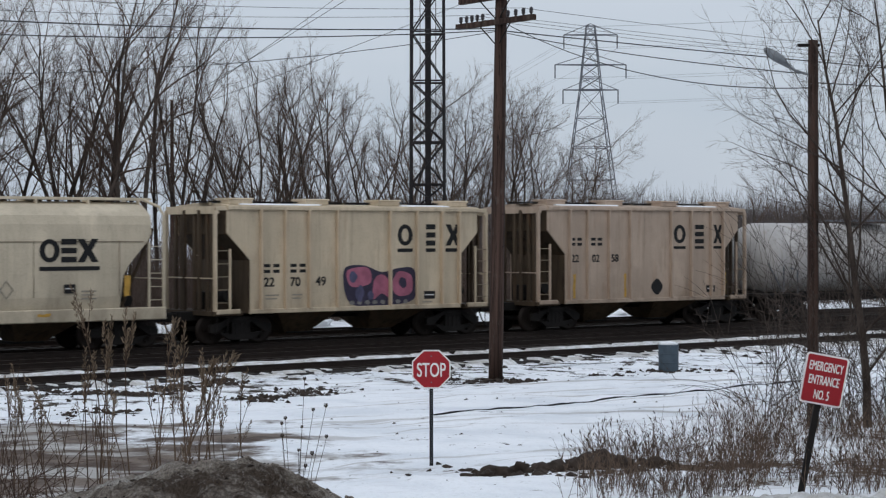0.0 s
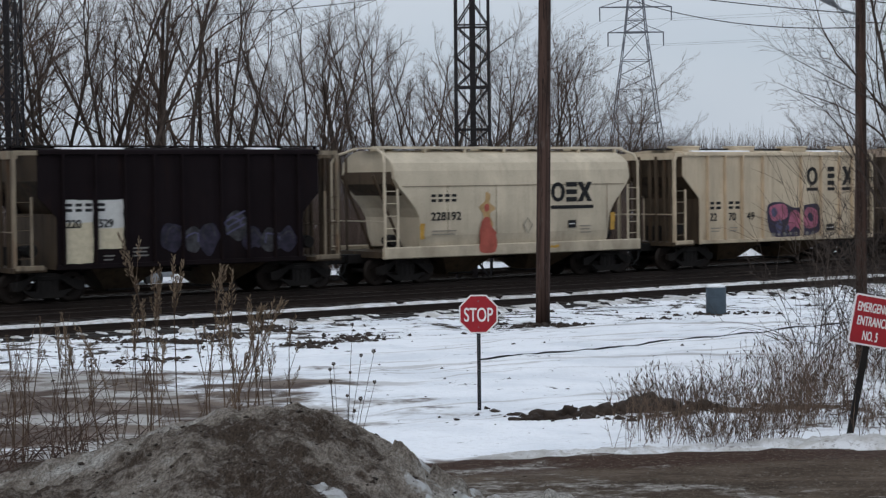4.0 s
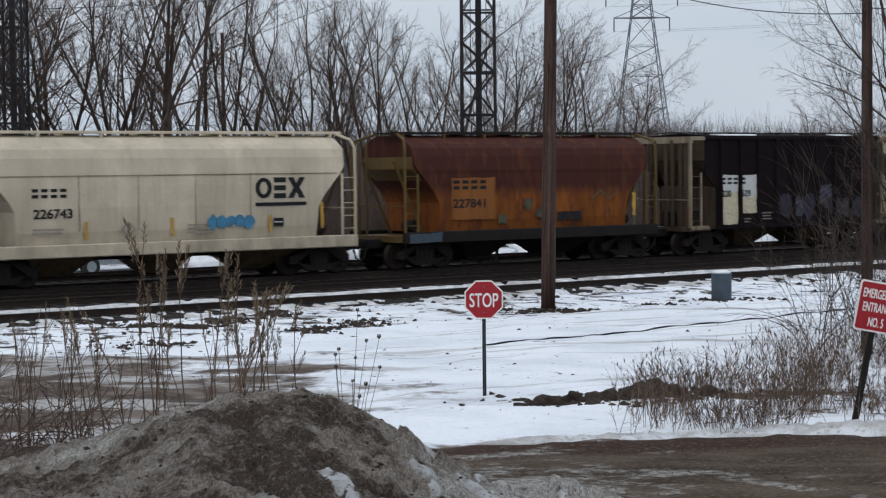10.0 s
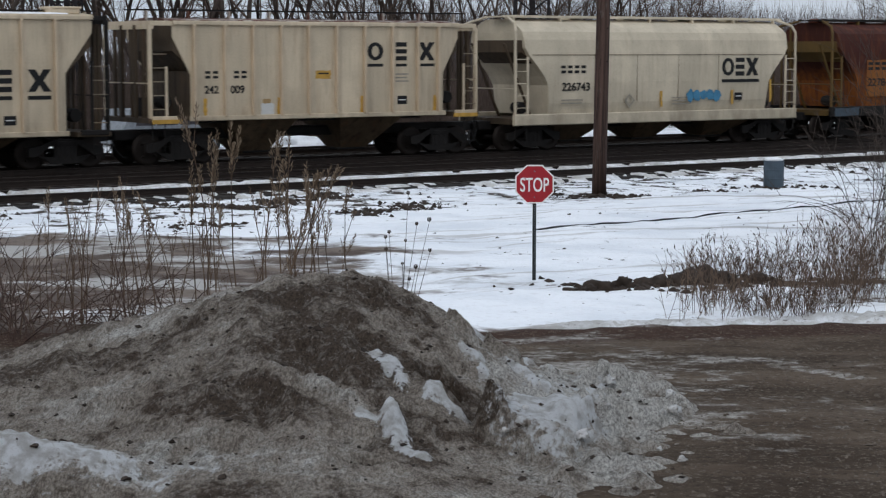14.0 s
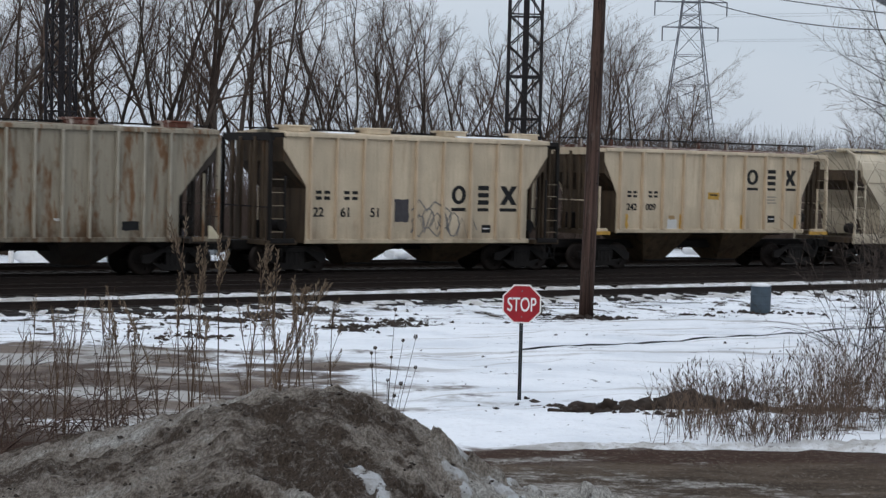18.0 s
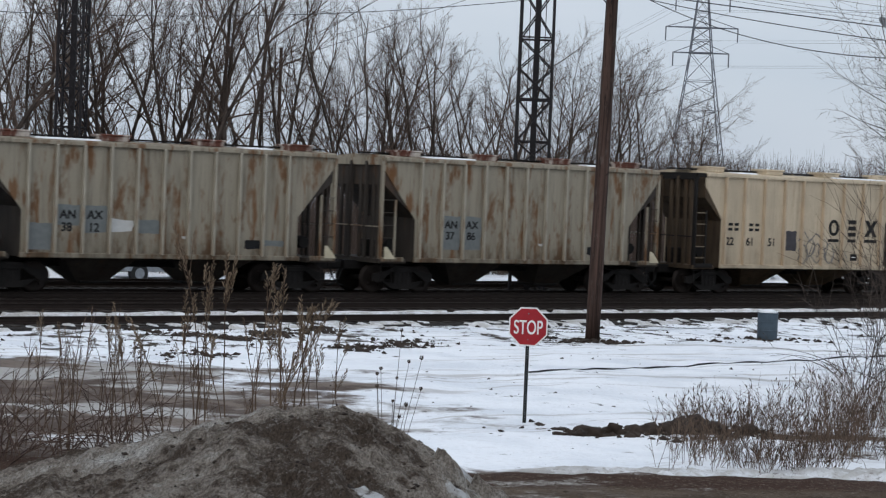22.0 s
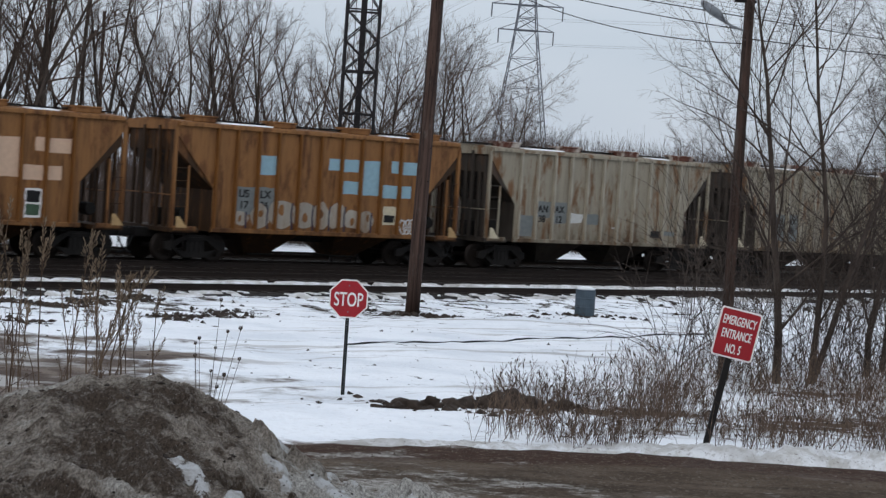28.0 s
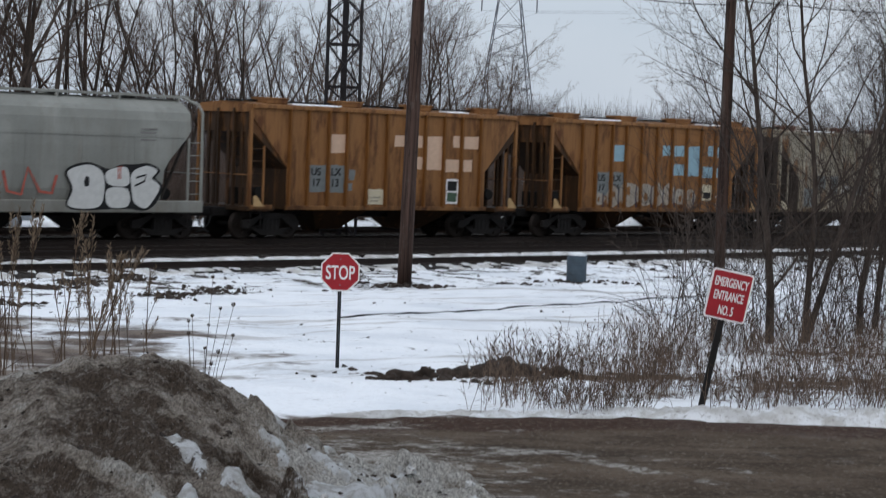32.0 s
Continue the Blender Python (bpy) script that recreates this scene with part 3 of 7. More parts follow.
def pebble(s, x, y, z, r, rng):
    """An angular stone of seven jittered corners."""
    a0, p = rng.uniform(0, 6.3), [(x + r * rng.uniform(-0.4, 0.4), y + r * rng.uniform(-0.4, 0.4), z + r * rng.uniform(0.35, 0.8))]
    for k in range(5):
        q, a = r * rng.uniform(0.55, 1.35), a0 + k * 1.2566 + rng.uniform(-0.4, 0.4)
        p.append((x + q * math.cos(a), y + q * math.sin(a), z + r * rng.uniform(-0.3, 0.25)))
    p.append((x, y, z - r * 0.6))
    s.add(p, [f for k in range(5) for f in ((0, 1 + k, 1 + (k + 1) % 5), (6, 1 + (k + 1) % 5, 1 + k))])


def build_stones():
    rng = random.Random(12)
    s = Shape()
    spots = [(-8.6, 43.7, 0.7, 0.25, 90), (-7.2, 43.8, 0.6, 0.2, 90), (-6.4, 44.9, 0.35, 0.35, 90), (-5.6, 46.6, 0.35, 0.5, 90), (-4.1, 42.9, 0.35, 0.4, 130), (-3.2, 44.7, 0.4, 0.5, 150), (-7.4, 39.8, 0.6, 0.35, 70), (1.4, 48.5, 0.8, 0.35, 110), (6.2, 51.1, 0.8, 0.3, 70), (4.4, 50.0, 0.4, 0.15, 40), (1.2, 29.6, 0.8, 0.25, 90), (2.6, 30.4, 0.8, 0.25, 110)]
    for cx, cy, sx, sy, n in spots:
        for k in range(n):
            x, y = rng.gauss(cx, sx), rng.gauss(cy, sy)
            pebble(s, x, y, land(x, y) + 0.01, 0.03 + 0.10 * rng.random() ** 3, rng)
    for k in range(170):
        p = spot(12 + 50 * rng.random() ** 1.7, 40.9 - abs(rng.gauss(0, 2.2)))
        pebble(s, p.x, p.y, land(p.x, p.y) + 0.01, 0.03 + 0.10 * rng.random() ** 3, rng)
    for k in range(130):
        x, y = rng.uniform(-9, 8), rng.uniform(27, 44)
        pebble(s, x, y, land(x, y), 0.015 + 0.05 * rng.random() ** 3, rng)
    tagged(part("rubble", s, EARTH), "dark stones and frozen dirt strewn on the snow", "rubble", kind="stuff")
    s = Shape()
    for k in range(4200):
        x = rng.uniform(-0.5, 9)
        y = road_edge(x) - 0.1 - rng.random() ** 0.8 * 10
        pebble(s, x, y, 0.032 + 0.02 * noise.noise((x * 0.5, y * 0.9, 2)), 0.009 + 0.026 * rng.random() ** 3, rng)
    tagged(part("gravel", s, GRAVEL), "loose brown gravel on the dirt road", "gravel", kind="stuff")


build_ground()
build_stones()
build_road()
build_berm()
build_track("near_track", NEAR, True, "rusty siding rails half buried in snow")
build_track("middle_track", MIDDLE, False, "empty rusty track on dark ballast")
build_track("main_track", MAIN, False, "main line track on dark oily ballast")
build_track("far_track", FAR, False, "far track on dark ballast behind the train")
# ---- the train ----
CREAM = paintwork("cream_railcar_paint", (0.63, 0.545, 0.41), grime_amount=0.20, rust_amount=0.06)
CREAM_WORN = paintwork("worn_cream_railcar_paint", (0.64, 0.53, 0.382), grime_amount=0.26, rust_amount=0.14)
BEIGE = paintwork("beige_railcar_paint", (0.49, 0.38, 0.295), grime_amount=0.36, rust_amount=0.15)
SOOT = paintwork("sooted_brown_railcar_paint", (0.015, 0.011, 0.0125), (0.007, 0.0055, 0.006), 0.4, (0.020, 0.011, 0.009), 0.3, rough=0.85, gloss=0.04)
RUSTY = paintwork("orange_railcar_paint_gone_rusty", (0.245, 0.078, 0.016), (0.055, 0.021, 0.011), 0.70, (0.085, 0.028, 0.015), 0.75,
                  (0.052, 0.017, 0.013), 1.9, 3.1, 0.75, gloss=0.12, rust_at=0.52)
RUSTY_END = paintwork("dull_ochre_end_paint", (0.13, 0.080, 0.024), (0.06, 0.04, 0.02), 0.5)
OLIVE = paintwork("grey_green_railcar_paint_with_rust", (0.200, 0.175, 0.130), (0.060, 0.042, 0.026), 0.62, (0.130, 0.055, 0.017), 0.85, chalk=0.24, rust_at=0.522, low_grime=0.9)
# these two rib colours are raised to hold the light that ribs catch
OLIVE_RIB = paintwork("light_catching_grey_rib_paint", (0.42, 0.385, 0.31), (0.10, 0.07, 0.04), 0.5, (0.16, 0.07, 0.02), 0.4)
OCHRE_RIB = paintwork("light_catching_ochre_rib_paint", (0.20, 0.082, 0.019), (0.05, 0.022, 0.009), 0.6, (0.13, 0.05, 0.016), 0.4)
CREAM_RIB = paintwork("cream_rib_paint", (0.62, 0.49, 0.345), grime_amount=0.25, rust_amount=0.10)
OCHRE = paintwork("ochre_railcar_paint", (0.162, 0.066, 0.012), (0.034, 0.014, 0.006), 0.64, (0.072, 0.025, 0.009), 0.70, chalk=0.18, low_grime=0.7, rust_at=0.53, panel=0.95, panel_dark=0.46)
PALE = paintwork("pale_grey_railcar_paint", (0.27, 0.275, 0.25), grime_amount=0.22, rust_amount=0.05)
TANK = paintwork("grey_tank_paint", (0.50, 0.48, 0.46), (0.14, 0.12, 0.10), 0.5, rust_amount=0.15)
# end paints: grime, plus the shade of the recessed ends darkened into the colour
END_CREAM = paintwork("sooty_recess_shade_paint", (0.095, 0.070, 0.048), (0.02, 0.014, 0.010), 0.75, rust_amount=0.12, gloss=0.1)
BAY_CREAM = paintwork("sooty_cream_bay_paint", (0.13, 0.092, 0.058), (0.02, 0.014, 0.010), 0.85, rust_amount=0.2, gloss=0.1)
END_DARK = paintwork("grey_dirty_recess_shade_paint", (0.068, 0.058, 0.050), (0.024, 0.019, 0.015), 0.7, rust_amount=0.12, gloss=0.08)
END_OCHRE = paintwork("brown_dirty_recess_shade_paint", (0.055, 0.027, 0.011), (0.018, 0.012, 0.008), 0.75, rust_amount=0.4)

WORN_SPRAY = paintwork("worn_white_spray", (0.40, 0.365, 0.31), (0.16, 0.075, 0.02), 0.6, (0.20, 0.085, 0.02), 0.5)

HATCH_RUST = paintwork("rusty_hatch_paint", (0.13, 0.045, 0.028), (0.04, 0.02, 0.014), 0.6, (0.48, 0.44, 0.39), 0.75, rust_at=0.50)
END_PALE = paintwork("pale_sooty_end_paint", (0.30, 0.245, 0.175), (0.03, 0.022, 0.016), 0.85, rust_amount=0.3)
DULL_GREEN = plain("dull_green_stain", (0.075, 0.075, 0.045), 0.7, 0, 0.4, 4.0)
TRAIN, WHEELS = [], []


def wheelset_mesh():
    s = Shape()
    for y, q in ((-0.72, -1), (0.72, 1)):
        s.turned([(0.10, y + 0.09 * q), (0.16, y + 0.07 * q), (0.37, y + 0.03 * q), (0.455, y + 0.065 * q), (0.46, y - 0.06 * q), (0.485, y - 0.07 * q), (0.38, y - 0.08 * q), (0.1, y - 0.09 * q)],
                 n=24, axis="y")
    s.turned([(0.08, -1.05), (0.08, 1.05)], n=10, axis="y")
    for y in (-1.06, 1.06):
        s.turned([(0.11, y - 0.06), (0.12, y), (0.09, y + 0.06)], n=10, axis="y")
    for y in (-0.79, 0.79):
        for k in range(4):
            a = k * math.pi / 2
            s.tube([(0.26 * math.cos(a), y, 0.26 * math.sin(a)), (0.26 * math.cos(a), y + (0.02 if y > 0 else -0.02), 0.26 * math.sin(a))], 0.045, 6)
    me = s.mesh("wheelset", True)
    me.materials.append(WHEEL)
    return me


def truck_mesh():
    s = Shape()
    for y in (-1.07, 1.07):
        a, b = y - 0.06, y + 0.06
        s.slab([(-1.12, 0.40), (-1.12, 0.62), (-0.72, 0.70), (-0.35, 0.86), (0.35, 0.86), (0.72, 0.70), (1.12, 0.62), (1.12, 0.40), (0.92, 0.36), (0.70, 0.50),
                (0.40, 0.70), (0.33, 0.70), (0.33, 0.34), (0.80, 0.40), (0.42, 0.16), (-0.42, 0.16), (-0.80, 0.40), (-0.33, 0.34), (-0.33, 0.70), (-0.40, 0.70), (-0.70, 0.50), (-0.92, 0.36)], a, b)
        for x in (-0.18, 0.0, 0.18):
            s.turned([(0.075, 0.30), (0.085, 0.42), (0.075, 0.55), (0.085, 0.66)], (x, y, 0), 8)
    s.box(-0.28, 0.28, -1.15, 1.15, 0.64, 0.82, 0.04)
    s.box(-0.9, 0.9, -0.55, -0.45, 0.45, 0.52)
    s.box(-0.9, 0.9, 0.45, 0.55, 0.45, 0.52)
    me = s.mesh("truck")
    me.materials.append(UNDER)
    return me


WHEELSET_ME, TRUCK_ME = wheelset_mesh(), truck_mesh()


def running_gear(car, length, inset=1.15):
    for x in (inset, length - inset):
        truck = part("truck", TRUCK_ME, UNDER, car, "dark cast steel truck")
        truck.location = (x, 0, 0)
        for o in (-0.89, 0.89):
            w = part("wheelset", WHEELSET_ME, WHEEL, truck)
            w.location = (o, 0, 0.457)
            WHEELS.append((w, o))
    part("centre_sill", Shape().box(-0.55, length + 0.55, -0.30, 0.30, 0.72, 1.02, 0.03), UNDER, car)
    for x, q in ((-0.55, -1), (length + 0.55, 1)):
        c = part("coupler", Shape().box(min(x, x + q * 0.42), max(x, x + q * 0.42), -0.10, 0.10, 0.76, 0.98, 0.03)
                 .box(min(x + q * 0.30, x + q * 0.55), max(x + q * 0.30, x + q * 0.55), -0.20, 0.20, 0.72, 1.00, 0.05), UNDER, car)
        part("air_hose", Shape().tube([(x + q * 0.1, -0.32, 0.75), (x + q * 0.22, -0.34, 0.45), (x + q * 0.45, -0.30, 0.24), (x + q * 0.62, -0.26, 0.22)], 0.028, 6), HOSE, c)


def ladder(car, x0, x1, y, z0, z1, rungs, mat, rung_mat=None):
    q = part("ladder", Shape().box(x0 - 0.03, x0 + 0.03, y - 0.03, y + 0.03, z0, z1).box(x1 - 0.03, x1 + 0.03, y - 0.03, y + 0.03, z0, z1 - 0.05), mat, car)
    for k in range(rungs):
        z = z0 + 0.25 + k * 0.40
        part("rung", Shape().tube([(x0, y, z), (x1, y, z)], 0.014, 6), rung_mat or mat, q)


def letters(car, text, x0, z0, size, mat, wide=1.0, y=-1.512, label=""):
    """Real characters on the near side."""
    cu = bpy.data.curves.new("text", "FONT")
    cu.body, cu.size = text, size * 1.38
    ob = new("text", cu)
    bpy.context.view_layer.update()
    src = bpy.data.meshes.new_from_object(ob.evaluated_get(bpy.context.evaluated_depsgraph_get()))
    bpy.data.objects.remove(ob)
    s = Shape()
    for j, (ox, oz) in enumerate(((0, 0), (0.022, 0), (0, 0.014), (0.022, 0.014))):
        s.add([(x0 + v.co.x * wide + ox - 0.011, y - j * 0.0007, z0 + v.co.y + oz - 0.007) for v in src.vertices], [tuple(p.vertices) for p in src.polygons])
    bpy.data.meshes.remove(src)
    return part("lettering", s, mat, car, label)


def patch(car, x0, x1, z0, z1, mat, name="paint_patch", y=-1.510, label="", ragged=0.02, seed=1):
    rng = random.Random(seed + int(x0 * 31))
    pts = []
    for (ax, az), (bx, bz) in (((x0, z0), (x1, z0)), ((x1, z0), (x1, z1)), ((x1, z1), (x0, z1)), ((x0, z1), (x0, z0))):
        for k in range(4):
            pts.append((ax + (bx - ax) * k / 4 + rng.uniform(-ragged, ragged), az + (bz - az) * k / 4 + rng.uniform(-ragged, ragged)))
    return part(name, Shape().slab(pts, y, y + 0.004), mat, car, label)


def daub(car, pts, mat, y=-1.516, name="graffiti", label=""):
    """A flat sprayed shape with a rounded outline through the given points."""
    out, m = [], len(pts)
    for i in range(m):
        p0, p1, p2, p3 = (Vector(pts[(i + k) % m]) for k in (-1, 0, 1, 2))
        for k in range(4):
            t = k / 4
            out.append(tuple(0.5 * ((2 * p1) + (p2 - p0) * t + (2 * p0 - 5 * p1 + 4 * p2 - p3) * t * t + (3 * p1 - p0 - 3 * p2 + p3) * t ** 3)))
    cx, cz = sum(p[0] for p in out) / len(out), sum(p[1] for p in out) / len(out)
    s = Shape().add([(x, y, z) for x, z in out] + [(cx, y, cz)], [(i, (i + 1) % len(out), len(out)) for i in range(len(out))])
    return part(name, s, mat, car, label)


def ring_pts(cx, cz, rx, rz, seed=1, wob=0.16, n=9):
    rng = random.Random(seed)
    return [(cx + rx * math.cos(2 * math.pi * k / n) * (1 + rng.uniform(-wob, wob)), cz + rz * math.sin(2 * math.pi * k / n) * (1 + rng.uniform(-wob, wob))) for k in range(n)]


def scrawl(car, pts, r, mat, y=-1.518, name="graffiti_line", label=""):
    """A flat sprayed line."""
    s, left, right = Shape(), [], []
    for i, p in enumerate(pts):
        a, b = pts[max(i - 1, 0)], pts[min(i + 1, len(pts) - 1)]
        t = Vector((b[0] - a[0], b[1] - a[1])).normalized()
        left.append((p[0] - t.y * r, y, p[1] + t.x * r))
        right.append((p[0] + t.y * r, y, p[1] - t.x * r))
    m = len(pts)
    s.add(left + right, [(i, i + 1, m + i + 1, m + i) for i in range(m - 1)])
    return part(name, s, mat, car, label)


def emblem(car, spans, z0, z1, bar0, bar1, y=-1.512, joined=None):
    """The carrier's dark mark as three plain shapes over a bar: a ring, a stack of three strokes, an hourglass."""
    for kind, (a, b) in enumerate(spans):
        w, h, s = b - a, z1 - z0, Shape()
        if kind == 0:
            out, n = [], 14
            for k in range(n + 1):
                q = 2 * math.pi * k / n
                out.append((a + w / 2 + w / 2 * math.cos(q), z0 + h / 2 + h / 2 * math.sin(q)))
            for k in range(n, -1, -1):
                q = 2 * math.pi * k / n
                out.append((a + w / 2 + (w / 2 - w * 0.27) * math.cos(q), z0 + h / 2 + (h / 2 - h * 0.19) * math.sin(q)))
            m = n + 1
            s.add([(x, y, z) for x, z in out], [(k, k + 1, 2 * m - 2 - k, 2 * m - 1 - k) for k in range(n)])
        elif kind == 1:
            for lo, hi, p, q in ((0.0, 0.24, 0, 1), (0.38, 0.62, 0, 1), (0.76, 1.0, 0, 1)):
                s.add([(a + w * p, y, z0 + h * lo), (a + w * q, y, z0 + h * lo), (a + w * q, y, z0 + h * hi), (a + w * p, y, z0 + h * hi)], [(0, 1, 2, 3)])
        else:
            s.add([(a + w * p, y, z0 + h * q) for p, q in ((0, 0), (0.34, 0), (0.5, 0.3), (0.66, 0), (1, 0), (0.68, 0.5), (1, 1), (0.66, 1), (0.5, 0.7), (0.34, 1), (0, 1), (0.32, 0.5))],
                  [(0, 1, 2, 11), (3, 4, 5, 2), (6, 7, 8, 5), (9, 10, 11, 8), (2, 5, 8, 11)])
        part("emblem", s, BLACK, car, "dark plain carrier emblem")
        if not joined:
            part("emblem_bar", Shape().slab([(a, bar0), (b, bar0), (b, bar1), (a, bar1)], y, y + 0.004), BLACK, car)
    if joined:
        part("emblem_bar", Shape().slab([(joined[0], bar0), (joined[1], bar0), (joined[1], bar1), (joined[0], bar1)], y, y + 0.004), BLACK, car)


def code_bars(car, x0, x1, z0, z1, count=4, mat=None, gap_after=2, extra=0.0, y=-1.512):
    """A company's initials, as pairs of plain bars."""
    w = (x1 - x0 - extra) / count
    for k in range(count):
        a = x0 + k * w + (extra if k >= gap_after else 0)
        b, h, s = a + w * 0.70, z1 - z0, Shape()
        for lo, hi in ((0.0, 0.36), (0.64, 1.0)):
            s.add([(a, y, z0 + h * lo), (b, y, z0 + h * lo), (b, y, z0 + h * hi), (a, y, z0 + h * hi)], [(0, 1, 2, 3)])
        part("code_mark", s, mat or BLACK, car)


def small_print(car, x0, x1, z0, rows, mat=None, y=-1.512):
    for k in range(rows):
        part("small_print", Shape().slab([(x0, z0 - k * 0.11), (x1 - 0.06 * (k % 2), z0 - k * 0.11), (x1 - 0.06 * (k % 2), z0 - k * 0.11 + 0.045), (x0, z0 - k * 0.11 + 0.045)], y, y + 0.003),
             mat or FADED, car)


def data_panel(car, x, z, y=-1.512, w=0.46):
    q = part("data_panel", Shape().slab([(x, z), (x + w, z), (x + w, z + 0.26), (x, z + 0.26)], y, y + 0.004), BLACK, car, "small black data stencil panel")
    part("panel_line", Shape().slab([(x + 0.05, z + 0.12), (x + w - 0.05, z + 0.12), (x + w - 0.05, z + 0.15), (x + 0.05, z + 0.15)], y - 0.003, y - 0.001), SIGN_WHITE, q)


def new_car(name, u, label):
    car = thing(name, pose(*spot(u, MAIN, RAIL_TOP), 0, 0, TURN), label, "hopper car" if "hopper" in name else "tank car", "cars of the train")
    TRAIN.append((car, u))
    return car


def ribbed_hopper(u, length, ribs, paint, end_paint, label, top=4.28, sill=1.02, lip=0.40, drop=0.80, foot=1.25, knee=1.66, roof_paint=None, hatches=4,
                  rib_paint=None, raised_board=False, post_paint=None, hatch_paint=None):
    """A two-bay covered hopper with outside posts and open sloped ends."""
    car = new_car("hopper_car", u, label)
    roof_paint, post_paint = roof_paint or paint, post_paint or paint
    rib_paint = rib_paint or (CREAM_RIB if paint is CREAM_WORN else paint)
    hatch_paint = hatch_paint or roof_paint
    half = [(lip, top), (lip, top - drop), (foot, top - knee), (foot, sill)]
    outline = half + [(length - x, z) for x, z in reversed(half)]
    for y0, y1, nm in ((-1.505, -1.465, "side_sheet"), (1.465, 1.505, "side_sheet")):
        part(nm, Shape().slab(outline, y0, y1), paint, car)
    # the sloping ends carry their recess shade in end_paint
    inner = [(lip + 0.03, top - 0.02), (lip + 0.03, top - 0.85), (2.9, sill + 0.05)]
    part("hopper_body", Shape().slab(inner + [(length - x, z) for x, z in reversed(inner)], -1.46, 1.46), end_paint, car, "dirty sloping end sheets with recess shade in their colour")
    # added dark panels that close the see-through ends, so the recess looks shaded
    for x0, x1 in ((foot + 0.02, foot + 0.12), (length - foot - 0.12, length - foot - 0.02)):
        part("recess_backing", Shape().box(x0, x1, -1.46, 1.46, sill - 0.05, top - knee + 0.1), end_paint, car)
    part("roof", Shape().loft([[(x, -1.53, top - 0.03), (x, -1.53, top + 0.05), (x, -0.4, top + 0.13), (x, 0.4, top + 0.13), (x, 1.53, top + 0.05), (x, 1.53, top - 0.03)] for x in (lip - 0.02, length - lip + 0.02)]),
         roof_paint, car)
    part("top_chord", Shape().box(lip, length - lip, -1.60, -1.51, top - 0.10, top + 0.03, 0.02), paint, car)
    part("side_sill", Shape().box(foot - 0.05, length - foot + 0.05, -1.60, -1.51, sill - 0.06, sill + 0.09, 0.02), paint, car)
    rib = Shape().box(-0.036, 0.036, -1.640, -1.508, sill + 0.05, top - 0.08, 0.02).mesh("rib")
    rib.materials.append(rib_paint)
    for x in ribs:
        part("rib", rib, rib_paint, car).location.x = x
    # running board and hatches on the roof
    zb = top + (0.34 if raised_board else 0.15)
    board = part("running_board", Shape().box(-0.05, length + 0.05, -0.75, 0.1, zb, zb + 0.035), UNDER, car, "grated running board")
    for k in range(9):
        x = 0.3 + k * (length - 0.6) / 8
        part("board_bracket", Shape().box(x - 0.035, x + 0.035, -0.72, -0.6, top + 0.06, zb), roof_paint, board)
    for k in range(hatches):
        x = length * (0.10 + 0.80 * k / max(hatches - 1, 1))
        part("hatch", Shape().box(x - 0.42, x + 0.42, -1.25, -0.5, top + 0.05, top + 0.25, 0.04).box(x - 0.46, x + 0.46, -1.29, -0.46, top + 0.22, top + 0.28, 0.02), hatch_paint, car)
    for k in range(0, max(hatches, 4) - 1, 2) if not raised_board else ():
        x = length * (0.10 + 0.80 * (k + 0.5) / max(hatches - 1, 3))
        w, rng = 0.5 + 0.5 * ((k * 7 + int(length * 10)) % 3), random.Random(k)
        rows = [[(x + w * f, -1.44 + rng.uniform(0, 0.08), top + 0.04), (x + w * f, -1.36, top + 0.085 + rng.uniform(0, 0.04)), (x + w * f, -0.95, top + 0.12), (x + w * f, -0.86, top + 0.06)] for f in (-1, -0.6, -0.2, 0.2, 0.6, 1)]
        part("roof_snow", Shape().loft(rows), CLEAN_SNOW, car, "thin strip of snow left on the roof")
    # ends: corner posts, header, platform, ladder
    for x, q in ((0.0, 1), (length, -1)):
        part("end_header", Shape().box(min(x, x + q * 0.12), max(x, x + q * 0.12), -1.52, 1.52, top - 0.22, top + 0.02, 0.02), post_paint, car)
        part("end_header", Shape().box(min(x, x + q * (lip + .05)), max(x, x + q * (lip + .05)), -1.53, -1.45, top - 0.12, top + 0.02, 0.01), post_paint, car)
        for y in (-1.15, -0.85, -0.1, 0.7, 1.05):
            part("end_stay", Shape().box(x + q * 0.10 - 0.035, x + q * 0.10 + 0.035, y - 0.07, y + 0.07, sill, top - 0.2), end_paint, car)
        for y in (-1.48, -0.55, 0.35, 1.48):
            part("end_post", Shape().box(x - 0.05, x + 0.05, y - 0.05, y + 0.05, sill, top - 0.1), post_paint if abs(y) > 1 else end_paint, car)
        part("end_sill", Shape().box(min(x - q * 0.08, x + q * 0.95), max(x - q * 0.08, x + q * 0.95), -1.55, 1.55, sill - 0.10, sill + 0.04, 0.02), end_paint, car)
        part("sill_step", Shape().box(min(x, x + q * 0.85), max(x, x + q * 0.85), -1.58, -1.50, sill - 0.05, sill + 0.10, 0.02), post_paint, car)
        ladder(car, min(x, x + q * 0.5), max(x, x + q * 0.5), -1.53, sill + 0.05, top - 1.25, 5, post_paint, END_PALE if paint in (CREAM_WORN, BEIGE) else end_paint)
        part("handrail", Shape().tube([(x, -1.45, sill + 1.05), (x, 1.45, sill + 1.05)], 0.02, 6), post_paint, car)
        part("stirrup", Shape().tube([(x + q * 0.05, -1.5, sill - 0.08), (x + q * 0.05, -1.5, 0.45), (x + q * 0.45, -1.5, 0.45), (x + q * 0.45, -1.5, sill - 0.08)], 0.018, 5), UNDER, car)
